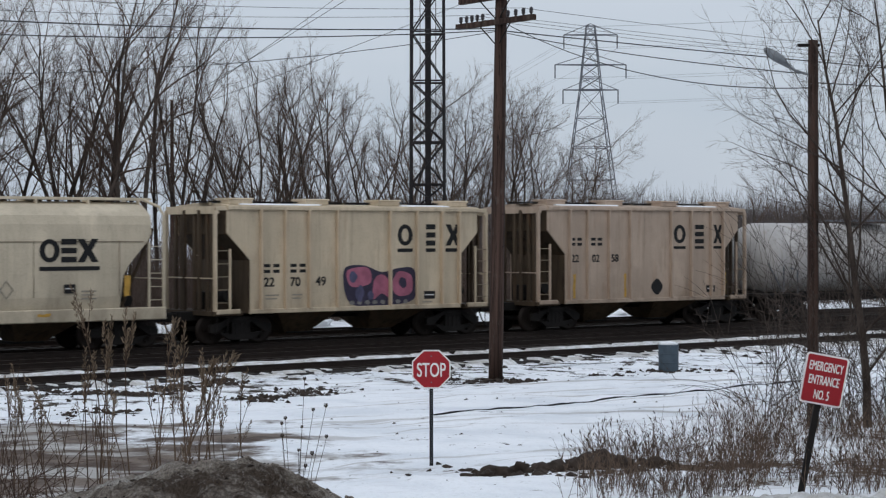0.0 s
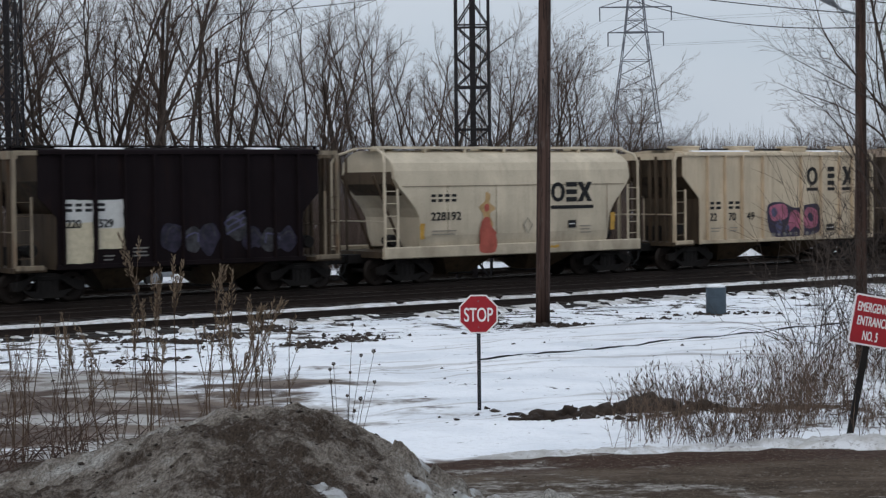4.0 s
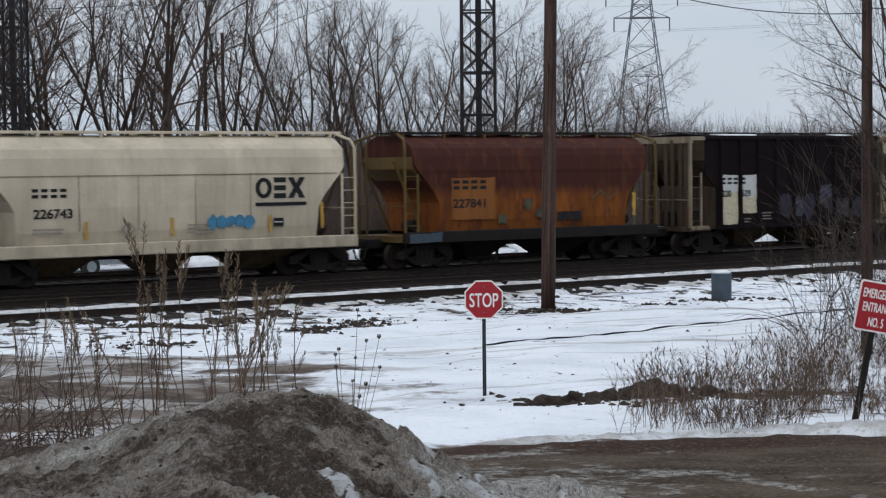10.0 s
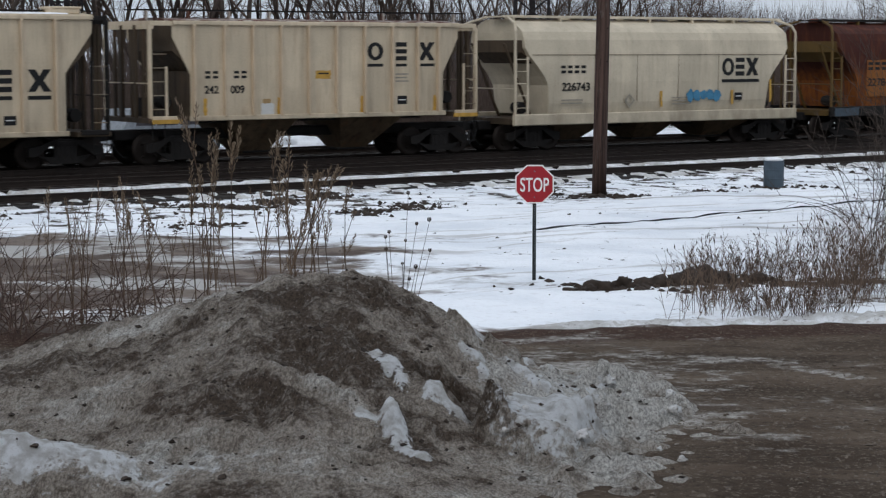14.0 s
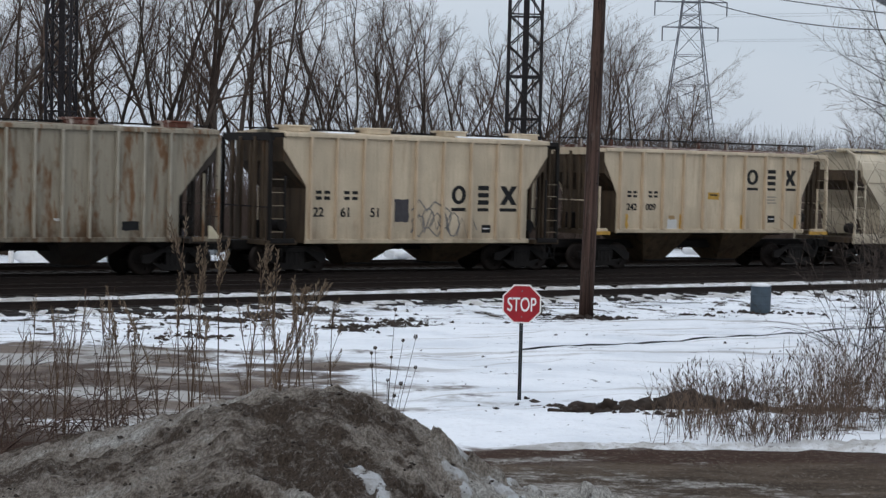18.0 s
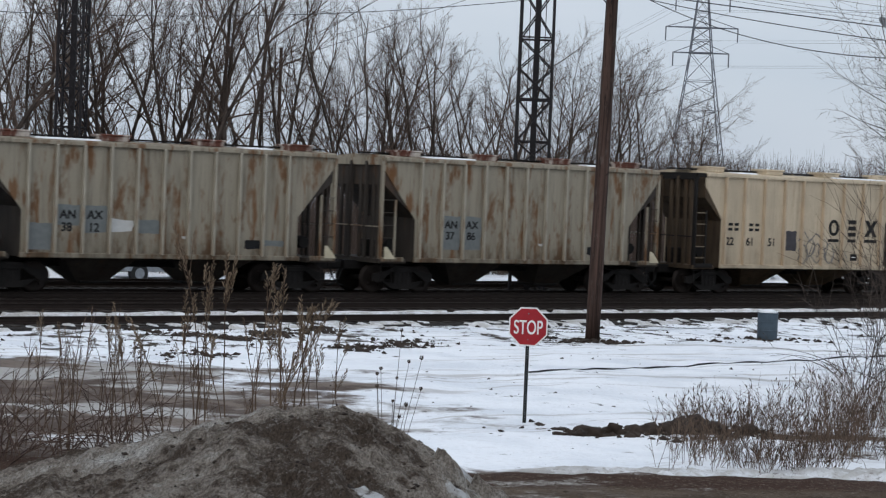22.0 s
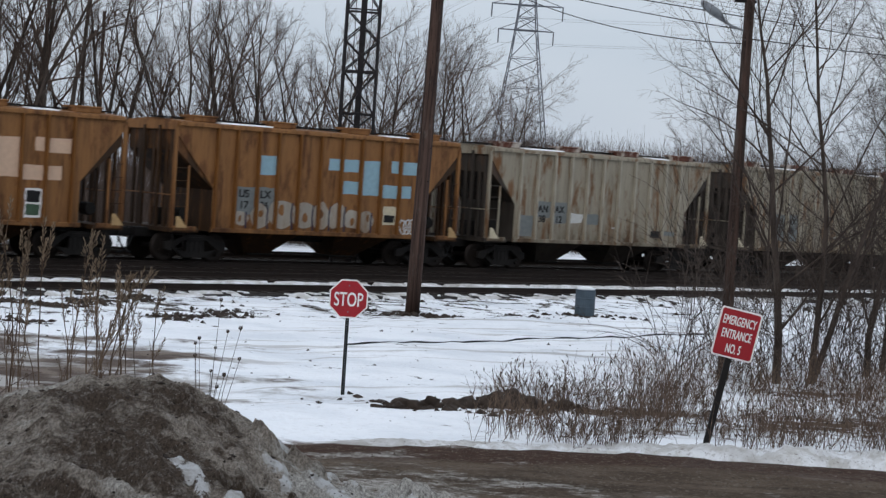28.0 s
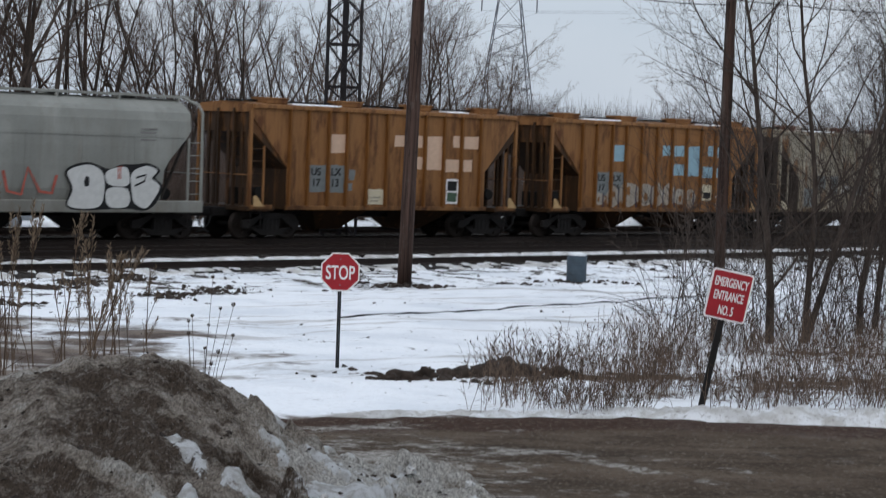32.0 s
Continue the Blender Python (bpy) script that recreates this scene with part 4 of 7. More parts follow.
        part("brake_gear", Shape().turned([(0.18, -0.25), (0.20, -0.2), (0.20, 0.2), (0.18, 0.25)], (x + q * 0.75, -0.75, sill + 0.5), 12, "y"), UNDER, car)
        part("valve_box", Shape().box(x + q * 0.75 - 0.2, x + q * 0.75 + 0.2, 0.2, 0.6, sill + 0.05, sill + 0.6, 0.03), UNDER, car)
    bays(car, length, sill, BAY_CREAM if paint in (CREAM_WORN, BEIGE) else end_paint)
    running_gear(car, length)
    return car


def bays(car, length, sill, mat, spots=(0.355, 0.645)):
    for q in spots:
        x, way = length * q, -1 if q < 0.5 else 1
        wide = 1.45 if abs(q - 0.5) > 0.01 else 0.95
        rings = []
        for inner, outer, b, z in ((0.36, 0.50, 0.32, 0.22), (0.40, 0.62, 0.44, 0.34), (0.95, wide, 1.35, sill - 0.02), (1.02, wide + 0.1, 1.40, sill + 0.05)):
            lo, hi = sorted((x - way * inner, x + way * outer))
            rings.append([(lo, -b, z), (hi, -b, z), (hi, b, z), (lo, b, z)])
        bay = part("hopper_bay", Shape().loft(rings), mat, car, "sooty sloping discharge bay")
        part("gate", Shape().box(x - 0.50, x + 0.50, -0.48, 0.48, 0.24, 0.31, 0.02), UNDER, bay)
    part("train_pipe", Shape().tube([(1.8, -0.9, sill - 0.12), (length - 1.8, -0.9, sill - 0.12)], 0.035, 6), UNDER, car)


def rounded_hopper(u, length, paint, end_paint, label, seams, board_paint=None, rail_paint=None, sill_paint=None, post_paint=None):
    """A smooth-sided covered hopper with curved shoulders, a deep side sill and a bracketed running board."""
    car = new_car("hopper_car", u, label)
    sill_paint, post_paint, board_paint = sill_paint or paint, post_paint or paint, board_paint or paint
    seam_paint = END_PALE if paint is CREAM else paint
    section = [(1.44, 1.22), (1.52, 1.6), (1.565, 2.3), (1.57, 2.9), (1.555, 3.3), (1.50, 3.72), (1.40, 3.98), (1.22, 4.12), (0.9, 4.30), (0.55, 4.40)]
    ends = [(0.42, 3.95), (0.46, 3.45), (0.62, 3.20), (0.95, 2.85), (1.25, 2.5), (1.42, 2.2), (1.48, 1.22)]
    stations = [(x, zb) for x, zb in ends] + [(length - x, zb) for x, zb in reversed(ends)]

    def ring(x, zb):
        out = []
        for w, z in section:
            zz = max(z, zb)
            ww = w if z >= zb else np.interp(zb, [q[1] for q in section], [q[0] for q in section])
            out.append((-ww, zz))
        return [(x, a, b) for a, b in out] + [(x, -a, b) for a, b in reversed(out)]

    body = Shape().loft([ring(x, zb) for x, zb in stations])
    part("tank_body", body, paint, car, smooth=False)
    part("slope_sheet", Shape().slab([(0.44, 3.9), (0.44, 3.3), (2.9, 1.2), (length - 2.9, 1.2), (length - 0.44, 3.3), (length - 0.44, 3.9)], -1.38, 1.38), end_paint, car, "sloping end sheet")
    for x in seams:
        part("weld_seam", Shape().slab([(x - 0.012, 1.62), (x + 0.012, 1.62), (x + 0.012, 3.25), (x - 0.012, 3.25)], -1.574, -1.568), seam_paint, car)
    part("shoulder_seam", Shape().box(0.75, length - 0.75, -1.578, -1.552, 3.20, 3.23), seam_paint, car)
    part("side_sill", Shape().box(0.0, length, -1.60, -1.46, 0.88, 1.26, 0.03), sill_paint, car)
    part("side_sill", Shape().box(0.0, length, 1.46, 1.60, 0.88, 1.26, 0.03), sill_paint, car)
    board = part("running_board", Shape().box(0.0, length, -0.75, 0.2, 4.46, 4.50), board_paint, car, "running board on raised brackets")
    m = 7
    for k in range(m):
        x = 0.5 + k * (length - 1.0) / (m - 1)
        part("board_bracket", Shape().slab([(x - 0.03, 4.26), (x + 0.03, 4.26), (x + 0.03, 4.46), (x - 0.03, 4.46)], -0.86, -0.74), post_paint, board)
    part("edge_rail", Shape().box(0.1, length - 0.1, -0.80, -0.74, 4.45, 4.53), board_paint, board)
    for k in range(5):
        x = length * (0.12 + 0.19 * k)
        part("hatch", Shape().turned([(0.36, 4.36), (0.38, 4.50), (0.30, 4.56)], (x, 0.45, 0), 14), paint, car)
    for x, q in ((0.0, 1), (length, -1)):
        part("end_sill", Shape().box(min(x - q * 0.05, x + q * 1.6), max(x - q * 0.05, x + q * 1.6), -1.45, 1.45, 0.92, 1.12, 0.02), end_paint, car)
        part("corner_post", Shape().tube([(x + q * 0.05, -1.53, 1.2), (x + q * 0.05, -1.53, 4.0), (x + q * 0.12, -1.40, 4.25), (x + q * 0.30, -0.75, 4.47)], 0.045, 8), post_paint, car)
        part("corner_post", Shape().tube([(x + q * 0.05, 1.53, 1.2), (x + q * 0.05, 1.53, 4.0), (x + q * 0.12, 1.40, 4.25), (x + q * 0.30, 0.4, 4.47)], 0.045, 8), post_paint, car)
        ladder(car, min(x + q * 0.05, x + q * 0.55), max(x + q * 0.05, x + q * 0.55), -1.55, 1.22, 3.2, 5, post_paint)
        for y in (-0.9, 0.9):
            part("brace", Shape().tube([(x + q * 0.05, y, 3.6), (x + q * 1.2, y, 1.12)], 0.05, 6), end_paint, car)
        part("handrail", Shape().tube([(x, -1.5, 2.1), (x, 1.5, 2.1)], 0.02, 6), post_paint, car)
        part("end_ladder_post", Shape().box(x - 0.03, x + 0.03, 1.0, 1.06, 1.1, 4.2).box(x - 0.03, x + 0.03, 0.55, 0.61, 1.1, 4.2), end_paint, car)
        part("brake_gear", Shape().turned([(0.18, -0.25), (0.20, -0.2), (0.20, 0.2), (0.18, 0.25)], (x + q * 0.9, -0.6, 1.45), 12, "y"), UNDER, car)
        part("stirrup", Shape().tube([(x + q * 0.08, -1.52, 0.9), (x + q * 0.08, -1.52, 0.45), (x + q * 0.5, -1.52, 0.45), (x + q * 0.5, -1.52, 0.9)], 0.018, 5), UNDER, car)
    bays(car, length, 1.0, BAY_CREAM if paint is CREAM else UNDER, (0.25, 0.5, 0.75) if length > 12 else (0.355, 0.645))
    running_gear(car, length)
    return car


def spread(a, b, n):
    return [a + (b - a) * k / (n - 1) for k in range(n)]


def build_train():
    # leading grey tank car
    car = new_car("tank_car", 55.6, "grey dirty tank car with a white handrail")
    body = Shape().turned([(0.15, -0.3), (0.9, -0.12), (1.32, 0.15), (1.42, 0.45), (1.42, 12.2), (1.32, 12.5), (0.9, 12.8), (0.15, 13.0)], (0, 0, 2.45), 28, "x")
    part("tank_shell", body, TANK, car, smooth=True)
    part("dome_platform", Shape().box(5.4, 7.6, -1.2, 1.2, 3.95, 4.02), STEEL_GREY, car)
    for x in (5.5, 6.5, 7.5):
        part("platform_rail", Shape().tube([(x, -1.15, 4.0), (x, -1.15, 4.75)], 0.03, 6), STEEL_GREY, car)
    part("platform_rail", Shape().tube([(5.5, -1.15, 4.75), (7.5, -1.15, 4.75)], 0.03, 6), STEEL_GREY, car)
    part("end_platform", Shape().box(-0.6, 1.4, -1.5, 1.5, 1.02, 1.10), UNDER, car)
    part("handrail", Shape().tube([(-0.4, -1.5, 2.3), (0.5, -1.5, 1.1)], 0.03, 6).tube([(0.5, -1.5, 1.1), (0.5, -1.5, 2.2)], 0.03, 6)
         .tube([(1.3, -1.5, 1.1), (1.3, -1.5, 2.0), (0.9, -1.5, 2.1)], 0.03, 6), STEEL_GREY, car)
    running_gear(car, 12.6)
    part("side_bearer", Shape().box(0, 12.6, -0.5, 0.5, 0.95, 1.25), UNDER, car)

    car = ribbed_hopper(43.42, 10.46, [1.42, 2.27, 3.31, 4.35, 6.45, 7.5, 8.55, 9.2], BEIGE, END_CREAM, "dusty beige covered hopper car with dark emblem and number", top=4.38)
    code_bars(car, 1.5, 3.1, 3.02, 3.30, extra=0.35)
    for t, x in (("22", 1.52), ("02", 2.52), ("58", 3.45)):
        letters(car, t, x, 2.44, 0.27, BLACK)
    emblem(car, ((6.62, 7.25), (7.74, 8.22), (8.72, 9.22)), 3.08, 3.78, 2.88, 2.98)
    daub(car, [(5.45, 1.5), (5.75, 1.8), (6.05, 1.5), (5.75, 1.2)], BLACK, name="hazard_diamond")
    data_panel(car, 8.35, 1.25)
    for x in (1.62, 4.1, 9.3):
        patch(car, x, x + 0.10, 1.15, 2.0, YELLOW, "yellow_stripe")

    car = ribbed_hopper(30.32, 10.73, [1.62, 2.52, 3.42, 4.51, 6.61, 7.72, 8.77, 9.5], CREAM_WORN, END_CREAM, "cream covered hopper car with pink graffiti", top=4.28)
    code_bars(car, 1.75, 3.42, 2.22, 2.50, extra=0.30)
    for t, x in (("22", 1.74), ("70", 2.72), ("49", 3.70)):
        letters(car, t, x, 1.80, 0.29, BLACK)
    emblem(car, ((6.95, 7.58), (8.13, 8.53), (8.96, 9.62)), 3.05, 3.76, 2.84, 2.96)
    daub(car, [(4.86, 2.36), (5.6, 2.42), (6.3, 2.2), (7.0, 2.32), (7.62, 2.28), (7.74, 1.6), (7.5, 1.22), (6.6, 1.12), (5.4, 1.10), (4.95, 1.3), (4.78, 1.8)], SPRAY_DARK, label="dark sprayed outline")
    daub(car, [(4.95, 2.28), (5.75, 2.34), (5.85, 1.85), (5.2, 1.72), (4.95, 1.9)], PURPLE, -1.520)
    daub(car, [(5.95, 1.32), (6.0, 1.95), (6.3, 2.12), (6.6, 1.9), (6.65, 1.36), (6.3, 1.5)], PURPLE, -1.520)
    daub(car, ring_pts(7.16, 1.80, 0.44, 0.43, 3, 0.08), PURPLE, -1.520)
    daub(car, ring_pts(7.16, 1.84, 0.16, 0.17, 4), SPRAY_DARK, -1.522)
    daub(car, ring_pts(5.42, 1.50, 0.16, 0.26, 5), LILAC, -1.522)
    daub(car, ring_pts(5.15, 2.05, 0.16, 0.18, 6), LILAC, -1.522)
    daub(car, ring_pts(5.85, 1.45, 0.13, 0.15, 7), LILAC, -1.522)
    for k in range(8):
        daub(car, ring_pts(5.1 + k * 0.31, 1.22, 0.10, 0.07, k), SPRAY_GREY, -1.521)
    data_panel(car, 8.05, 1.28)
    small_print(car, 1.8, 2.3, 1.5, 2), small_print(car, 2.8, 3.2, 1.5, 2), small_print(car, 8.0, 8.4, 1.16, 1)

    car = rounded_hopper(17.44, 11.1, CREAM, END_CREAM, "pale cream smooth-sided hopper car with a red figure stain", (2.55, 4.6, 6.8, 9.55))
    code_bars(car, 1.88, 3.0, 2.70, 2.95, gap_after=9, y=-1.578)
    letters(car, "228192", 1.86, 2.10, 0.27, BLACK, 1.12, -1.578)
    emblem(car, ((6.97, 7.62), (7.66, 8.16), (8.18, 8.86)), 2.62, 3.30, 2.38, 2.50, -1.580, (6.97, 8.90))
    daub(car, [(3.9, 1.0), (4.5, 1.0), (4.55, 1.5), (4.1, 1.55), (3.85, 1.3)], SPRAY_RED, -1.606, "paint_stain")
    daub(car, [(4.15, 3.0), (4.35, 2.9), (4.3, 2.65), (4.55, 2.45), (4.3, 2.25), (4.45, 1.9), (4.2, 1.6), (3.95, 1.7), (4.05, 2.2), (3.85, 2.5), (4.1, 2.7)], SPRAY_TAN, -1.580, "paint_stain")
    daub(car, [(4.02, 2.1), (4.28, 2.15), (4.38, 1.85), (4.58, 1.6), (4.36, 1.32), (3.92, 1.30), (3.88, 1.7)], SPRAY_RED, -1.582, "paint_stain")
    daub(car, [(4.08, 2.55), (4.25, 2.6), (4.28, 2.4), (4.12, 2.35)], SPRAY_RED, -1.582, "paint_stain")
    scrawl(car, [(5.75, 1.85), (5.95, 2.1), (6.15, 1.85), (5.95, 1.6), (5.75, 1.85)], 0.025, FADED, -1.580)
    data_panel(car, 7.75, 1.72, -1.578, 0.36)
    patch(car, 9.7, 9.9, 1.6, 2.2, YELLOW, "yellow_stripe", -1.578), patch(car, 1.42, 1.6, 1.5, 2.0, YELLOW, "yellow_stripe", -1.576)
    patch(car, 6.9, 7.3, 1.06, 1.14, YELLOW, "yellow_stripe", -1.605), small_print(car, 8.3, 8.8, 1.75, 3, y=-1.578), small_print(car, 1.9, 2.9, 1.72, 2, y=-1.578)

    car = ribbed_hopper(4.80, 10.90, [1.48, 2.50, 3.45, 4.40, 5.34, 6.66, 7.6, 8.55, 9.4], SOOT, END_CREAM, "soot-black covered hopper car with a white patched number", top=4.36, lip=0.72, drop=1.3, knee=1.9,
                        foot=1.30, post_paint=END_PALE, hatches=0)
    patch(car, 1.56, 2.42, 1.13, 2.32, CREAM_PATCH), patch(car, 2.58, 3.40, 1.52, 2.36, CREAM_PATCH)
    patch(car, 1.56, 2.42, 2.30, 2.96, WHITE_PAINT, y=-1.512), patch(car, 2.58, 3.40, 2.12, 2.96, WHITE_PAINT, y=-1.512)
    code_bars(car, 1.56, 2.9, 2.62, 2.86, extra=0.1, gap_after=3, y=-1.518)
    letters(car, "220", 1.58, 2.16, 0.24, BLACK, 0.95, -1.518), letters(car, "529", 2.60, 2.16, 0.24, BLACK, 0.95, -1.518)
    for k, (cx, cz, rx, rz) in enumerate(((5.0, 1.75, 0.40, 0.42), (5.7, 1.65, 0.36, 0.40), (6.25, 1.8, 0.30, 0.46), (7.15, 2.1, 0.42, 0.50), (7.75, 1.7, 0.34, 0.34), (8.4, 1.62, 0.40, 0.34), (9.0, 1.66, 0.34, 0.36))):
        daub(car, ring_pts(cx, cz, rx, rz, 20 + k, 0.32), (DIM_VIOLET, DIM_GREY)[k % 2], -1.511 - 0.0006 * k, label="worn dark violet sprayed shape")
        p = ring_pts(cx, cz, rx * 0.7, rz * 0.7, 120 + k, 0.4)
        scrawl(car, p[:6], 0.025, (DIM_GREY, LILAC)[k % 2], -1.517)
    for z in (1.95, 2.15, 2.35):
        scrawl(car, [(6.85, z - 0.1), (7.15, z + 0.05), (7.5, z + 0.2)], 0.03, LILAC, -1.5185)
    small_print(car, 2.75, 3.1, 1.3, 2, SPRAY_GREY), small_print(car, 3.7, 4.2, 1.5, 3, SPRAY_GREY)

    car = rounded_hopper(-8.01, 11.1, RUSTY, RUSTY_END, "orange smooth-sided hopper car, rusted and blackened", (3.9, 6.0, 8.2), board_paint=UNDER, sill_paint=UNDER, post_paint=RUSTY_END)
    patch(car, 1.9, 3.72, 1.62, 3.0, paintwork("cleaner_orange_paint", (0.255, 0.092, 0.019), (0.10, 0.04, 0.015), 0.5, (0.14, 0.05, 0.02), 0.3), y=-1.580, label="cleaner orange panel behind the number", ragged=0.015)
    code_bars(car, 1.97, 3.45, 2.62, 2.92, gap_after=9, y=-1.586)
    letters(car, "227841", 1.95, 2.02, 0.29, BLACK, 1.2, -1.586)
    daub(car, ring_pts(5.15, 2.1, 0.22, 0.20, 31, 0.3), DULL_GREEN, -1.582, "green_stain"), daub(car, ring_pts(5.75, 1.75, 0.24, 0.20, 32, 0.3), DULL_GREEN, -1.582, "green_stain")
    patch(car, 6.45, 6.95, 1.50, 1.80, BLACK, "data_panel", -1.580), patch(car, 7.0, 7.5, 1.50, 1.80, BLACK, "data_panel", -1.580)
    patch(car, 3.85, 4.2, 1.45, 1.75, DULL_GREEN, y=-1.580), patch(car, 9.9, 10.05, 1.6, 2.4, YELLOW, "yellow_stripe", -1.576)
    scrawl(car, [(8.0, 2.2), (8.4, 2.5), (8.8, 2.2), (9.2, 2.5)], 0.03, DULL_GREEN, -1.580)
    patch(car, 0.2, 1.5, 0.92, 1.22, DRUM, "paint_stain", -1.606, ragged=0.03)

    car = rounded_hopper(-22.85, 13.0, CREAM, END_CREAM, "pale cream smooth-sided hopper car with faint blue graffiti", (3.4, 5.3, 7.2, 9.1))
    code_bars(car, 1.94, 3.1, 2.60, 2.86, gap_after=9, y=-1.578)
    letters(car, "226743", 1.98, 2.02, 0.27, BLACK, 1.10, -1.578)
    emblem(car, ((9.26, 9.86), (9.92, 10.36), (10.42, 11.06)), 2.46, 3.10, 2.23, 2.34, -1.580, (9.26, 11.10))
    for k in range(5):
        daub(car, ring_pts(7.75 + k * 0.32, 1.78, 0.17, 0.20, 50 + k, 0.3), SPRAY_BLUE, -1.580, label="faint blue sprayed letters shape")
    small_print(car, 6.9, 7.8, 1.70, 3, y=-1.578), data_panel(car, 9.9, 1.60, -1.578, 0.36)
    patch(car, 9.72, 9.82, 1.45, 1.95, YELLOW, "yellow_stripe", -1.578), patch(car, 6.35, 6.45, 1.4, 1.95, YELLOW, "yellow_stripe", -1.578), patch(car, 11.62, 11.74, 1.5, 2.3, YELLOW, "yellow_stripe", -1.572)
    patch(car, 3.55, 3.65, 1.4, 1.9, YELLOW, "yellow_stripe", -1.578)
    scrawl(car, [(4.75, 1.65), (4.95, 1.85), (5.15, 1.65), (4.95, 1.45), (4.75, 1.65)], 0.04, FADED, -1.580), small_print(car, 1.95, 2.9, 1.68, 2, y=-1.578)

    car = ribbed_hopper(-36.02, 11.63, [1.40, 2.41, 3.37, 4.34, 5.31, 6.30, 7.33, 8.36, 9.32, 10.11], CREAM_WORN, END_CREAM, "cream covered hopper car with raised running board and yellow end steps", top=4.20, sill=1.36,
                        lip=0.72, drop=0.45, knee=1.55, foot=1.30, raised_board=True, hatches=0, roof_paint=HATCH_RUST)
    code_bars(car, 1.78, 3.25, 2.54, 2.76, extra=0.45)
    letters(car, "242", 1.75, 2.10, 0.23, BLACK), letters(car, "009", 2.62, 2.10, 0.23, BLACK)
    patch(car, 5.58, 6.12, 2.50, 2.76, YELLOW, "yellow_placard", label="small yellow placard"), small_print(car, 5.66, 6.04, 2.64, 1, BLACK, -1.518)
    emblem(car, ((7.46, 8.05), (8.52, 8.94), (9.37, 10.0)), 3.05, 3.62, 2.86, 2.95)
    patch(car, 3.66, 4.1, 1.40, 1.78, WHITE_PAINT), patch(car, 3.72, 4.0, 1.78, 1.92, SPRAY_TAN)
    for x in (1.72, 4.22, 7.2, 9.95):
        patch(car, x, x + 0.11, 1.45, 1.95, YELLOW, "yellow_stripe")
    data_panel(car, 8.58, 1.68, w=0.36), small_print(car, 8.5, 9.0, 2.6, 3)
    for a, b in ((0.0, 0.95), (10.7, 11.63)):
        part("yellow_step", Shape().box(a, b, -1.62, -1.585, 1.24, 1.36), YELLOW, car)

    car = ribbed_hopper(-48.5, 11.13, [1.40, 2.34, 3.34, 4.37, 5.32, 6.39, 7.49, 8.54, 9.54], CREAM_WORN, END_CREAM, "cream covered hopper car with sooty end and grey scrawls", top=4.32, lip=0.45, drop=0.45, knee=1.60, foot=1.28,
                        post_paint=UNDER)
    code_bars(car, 1.62, 3.25, 2.32, 2.60, extra=0.42)
    letters(car, "22", 1.52, 1.80, 0.29, BLACK), letters(car, "61", 2.52, 1.80, 0.29, BLACK), letters(car, "51", 3.62, 1.80, 0.29, BLACK)
    patch(car, 4.55, 5.10, 1.64, 2.36, GLASS_INS, label="dark grey painted-out square")
    emblem(car, ((6.76, 7.34), (7.82, 8.26), (8.72, 9.42)), 2.22, 2.84, 2.00, 2.11)
    scrawl(car, [(5.2, 2.0), (5.5, 2.35), (5.8, 2.0), (6.1, 2.3), (6.5, 2.1)], 0.03, SPRAY_GREY), scrawl(car, [(5.2, 1.3), (5.5, 1.9), (5.7, 1.3), (6.0, 2.0), (6.2, 1.4), (6.5, 2.0), (6.7, 1.3)], 0.04, SPRAY_GREY)
    scrawl(car, [(7.0, 1.2), (7.2, 1.8), (7.4, 1.2), (7.6, 1.8), (7.8, 1.4)], 0.022, SPRAY_GREY), data_panel(car, 8.0, 1.3, w=0.36)
    for k in range(5):
        p = ring_pts(5.5 + 0.34 * k, 1.55 + 0.2 * (k % 2), 0.24, 0.32, 60 + k, 0.3)
        scrawl(car, p + [p[0]], 0.022, SPRAY_GREY, -1.513)

    for u, ribs, num, label in ((-61.8, spread(1.44, 9.88, 11), ("37", "86"), "grey-green covered hopper car streaked with rust"),
                                (-75.07, spread(1.44, 9.81, 11), ("38", "12"), "grey-green rusty covered hopper car with blue patches")):
        length = 11.52
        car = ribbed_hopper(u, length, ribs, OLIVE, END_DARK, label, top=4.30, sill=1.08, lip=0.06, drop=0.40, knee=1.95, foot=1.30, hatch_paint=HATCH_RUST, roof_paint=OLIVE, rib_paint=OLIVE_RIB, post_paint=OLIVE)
        x = 2.42
        patch(car, ribs[1] + 0.07, ribs[2] - 0.07, 1.45 if num[0] == "37" else 1.95, 2.52, BLUE_PATCH), patch(car, ribs[2] + 0.07, ribs[3] - 0.07, 1.45 if num[0] == "37" else 1.75, 2.52, BLUE_PATCH)
        letters(car, "AN", ribs[1] + 0.16, 2.14, 0.25, BLACK), letters(car, "AX", ribs[2] + 0.16, 2.14, 0.25, BLACK)
        letters(car, num[0], ribs[1] + 0.20, 1.78, 0.25, BLACK), letters(car, num[1], ribs[2] + 0.20, 1.78, 0.25, BLACK)
        patch(car, 8.4, 8.95, 1.36, 1.62, BLACK, "data_panel"), patch(car, 6.3, 6.55, 1.62, 1.70, WHITE_PAINT)
        if num[0] == "38":
            patch(car, ribs[0] + 0.07, ribs[1] - 0.07, 1.25, 2.0, BLUE_PATCH), patch(car, ribs[4] + 0.07, ribs[5] - 0.07, 1.75, 2.15, BLUE_PATCH)
            patch(car, ribs[3] + 0.07, ribs[4] - 0.07, 1.80, 2.15, WHITE_PAINT, ragged=0.04), patch(car, ribs[9] + 0.07, ribs[10] - 0.07, 1.45, 1.62, BLUE_PATCH)
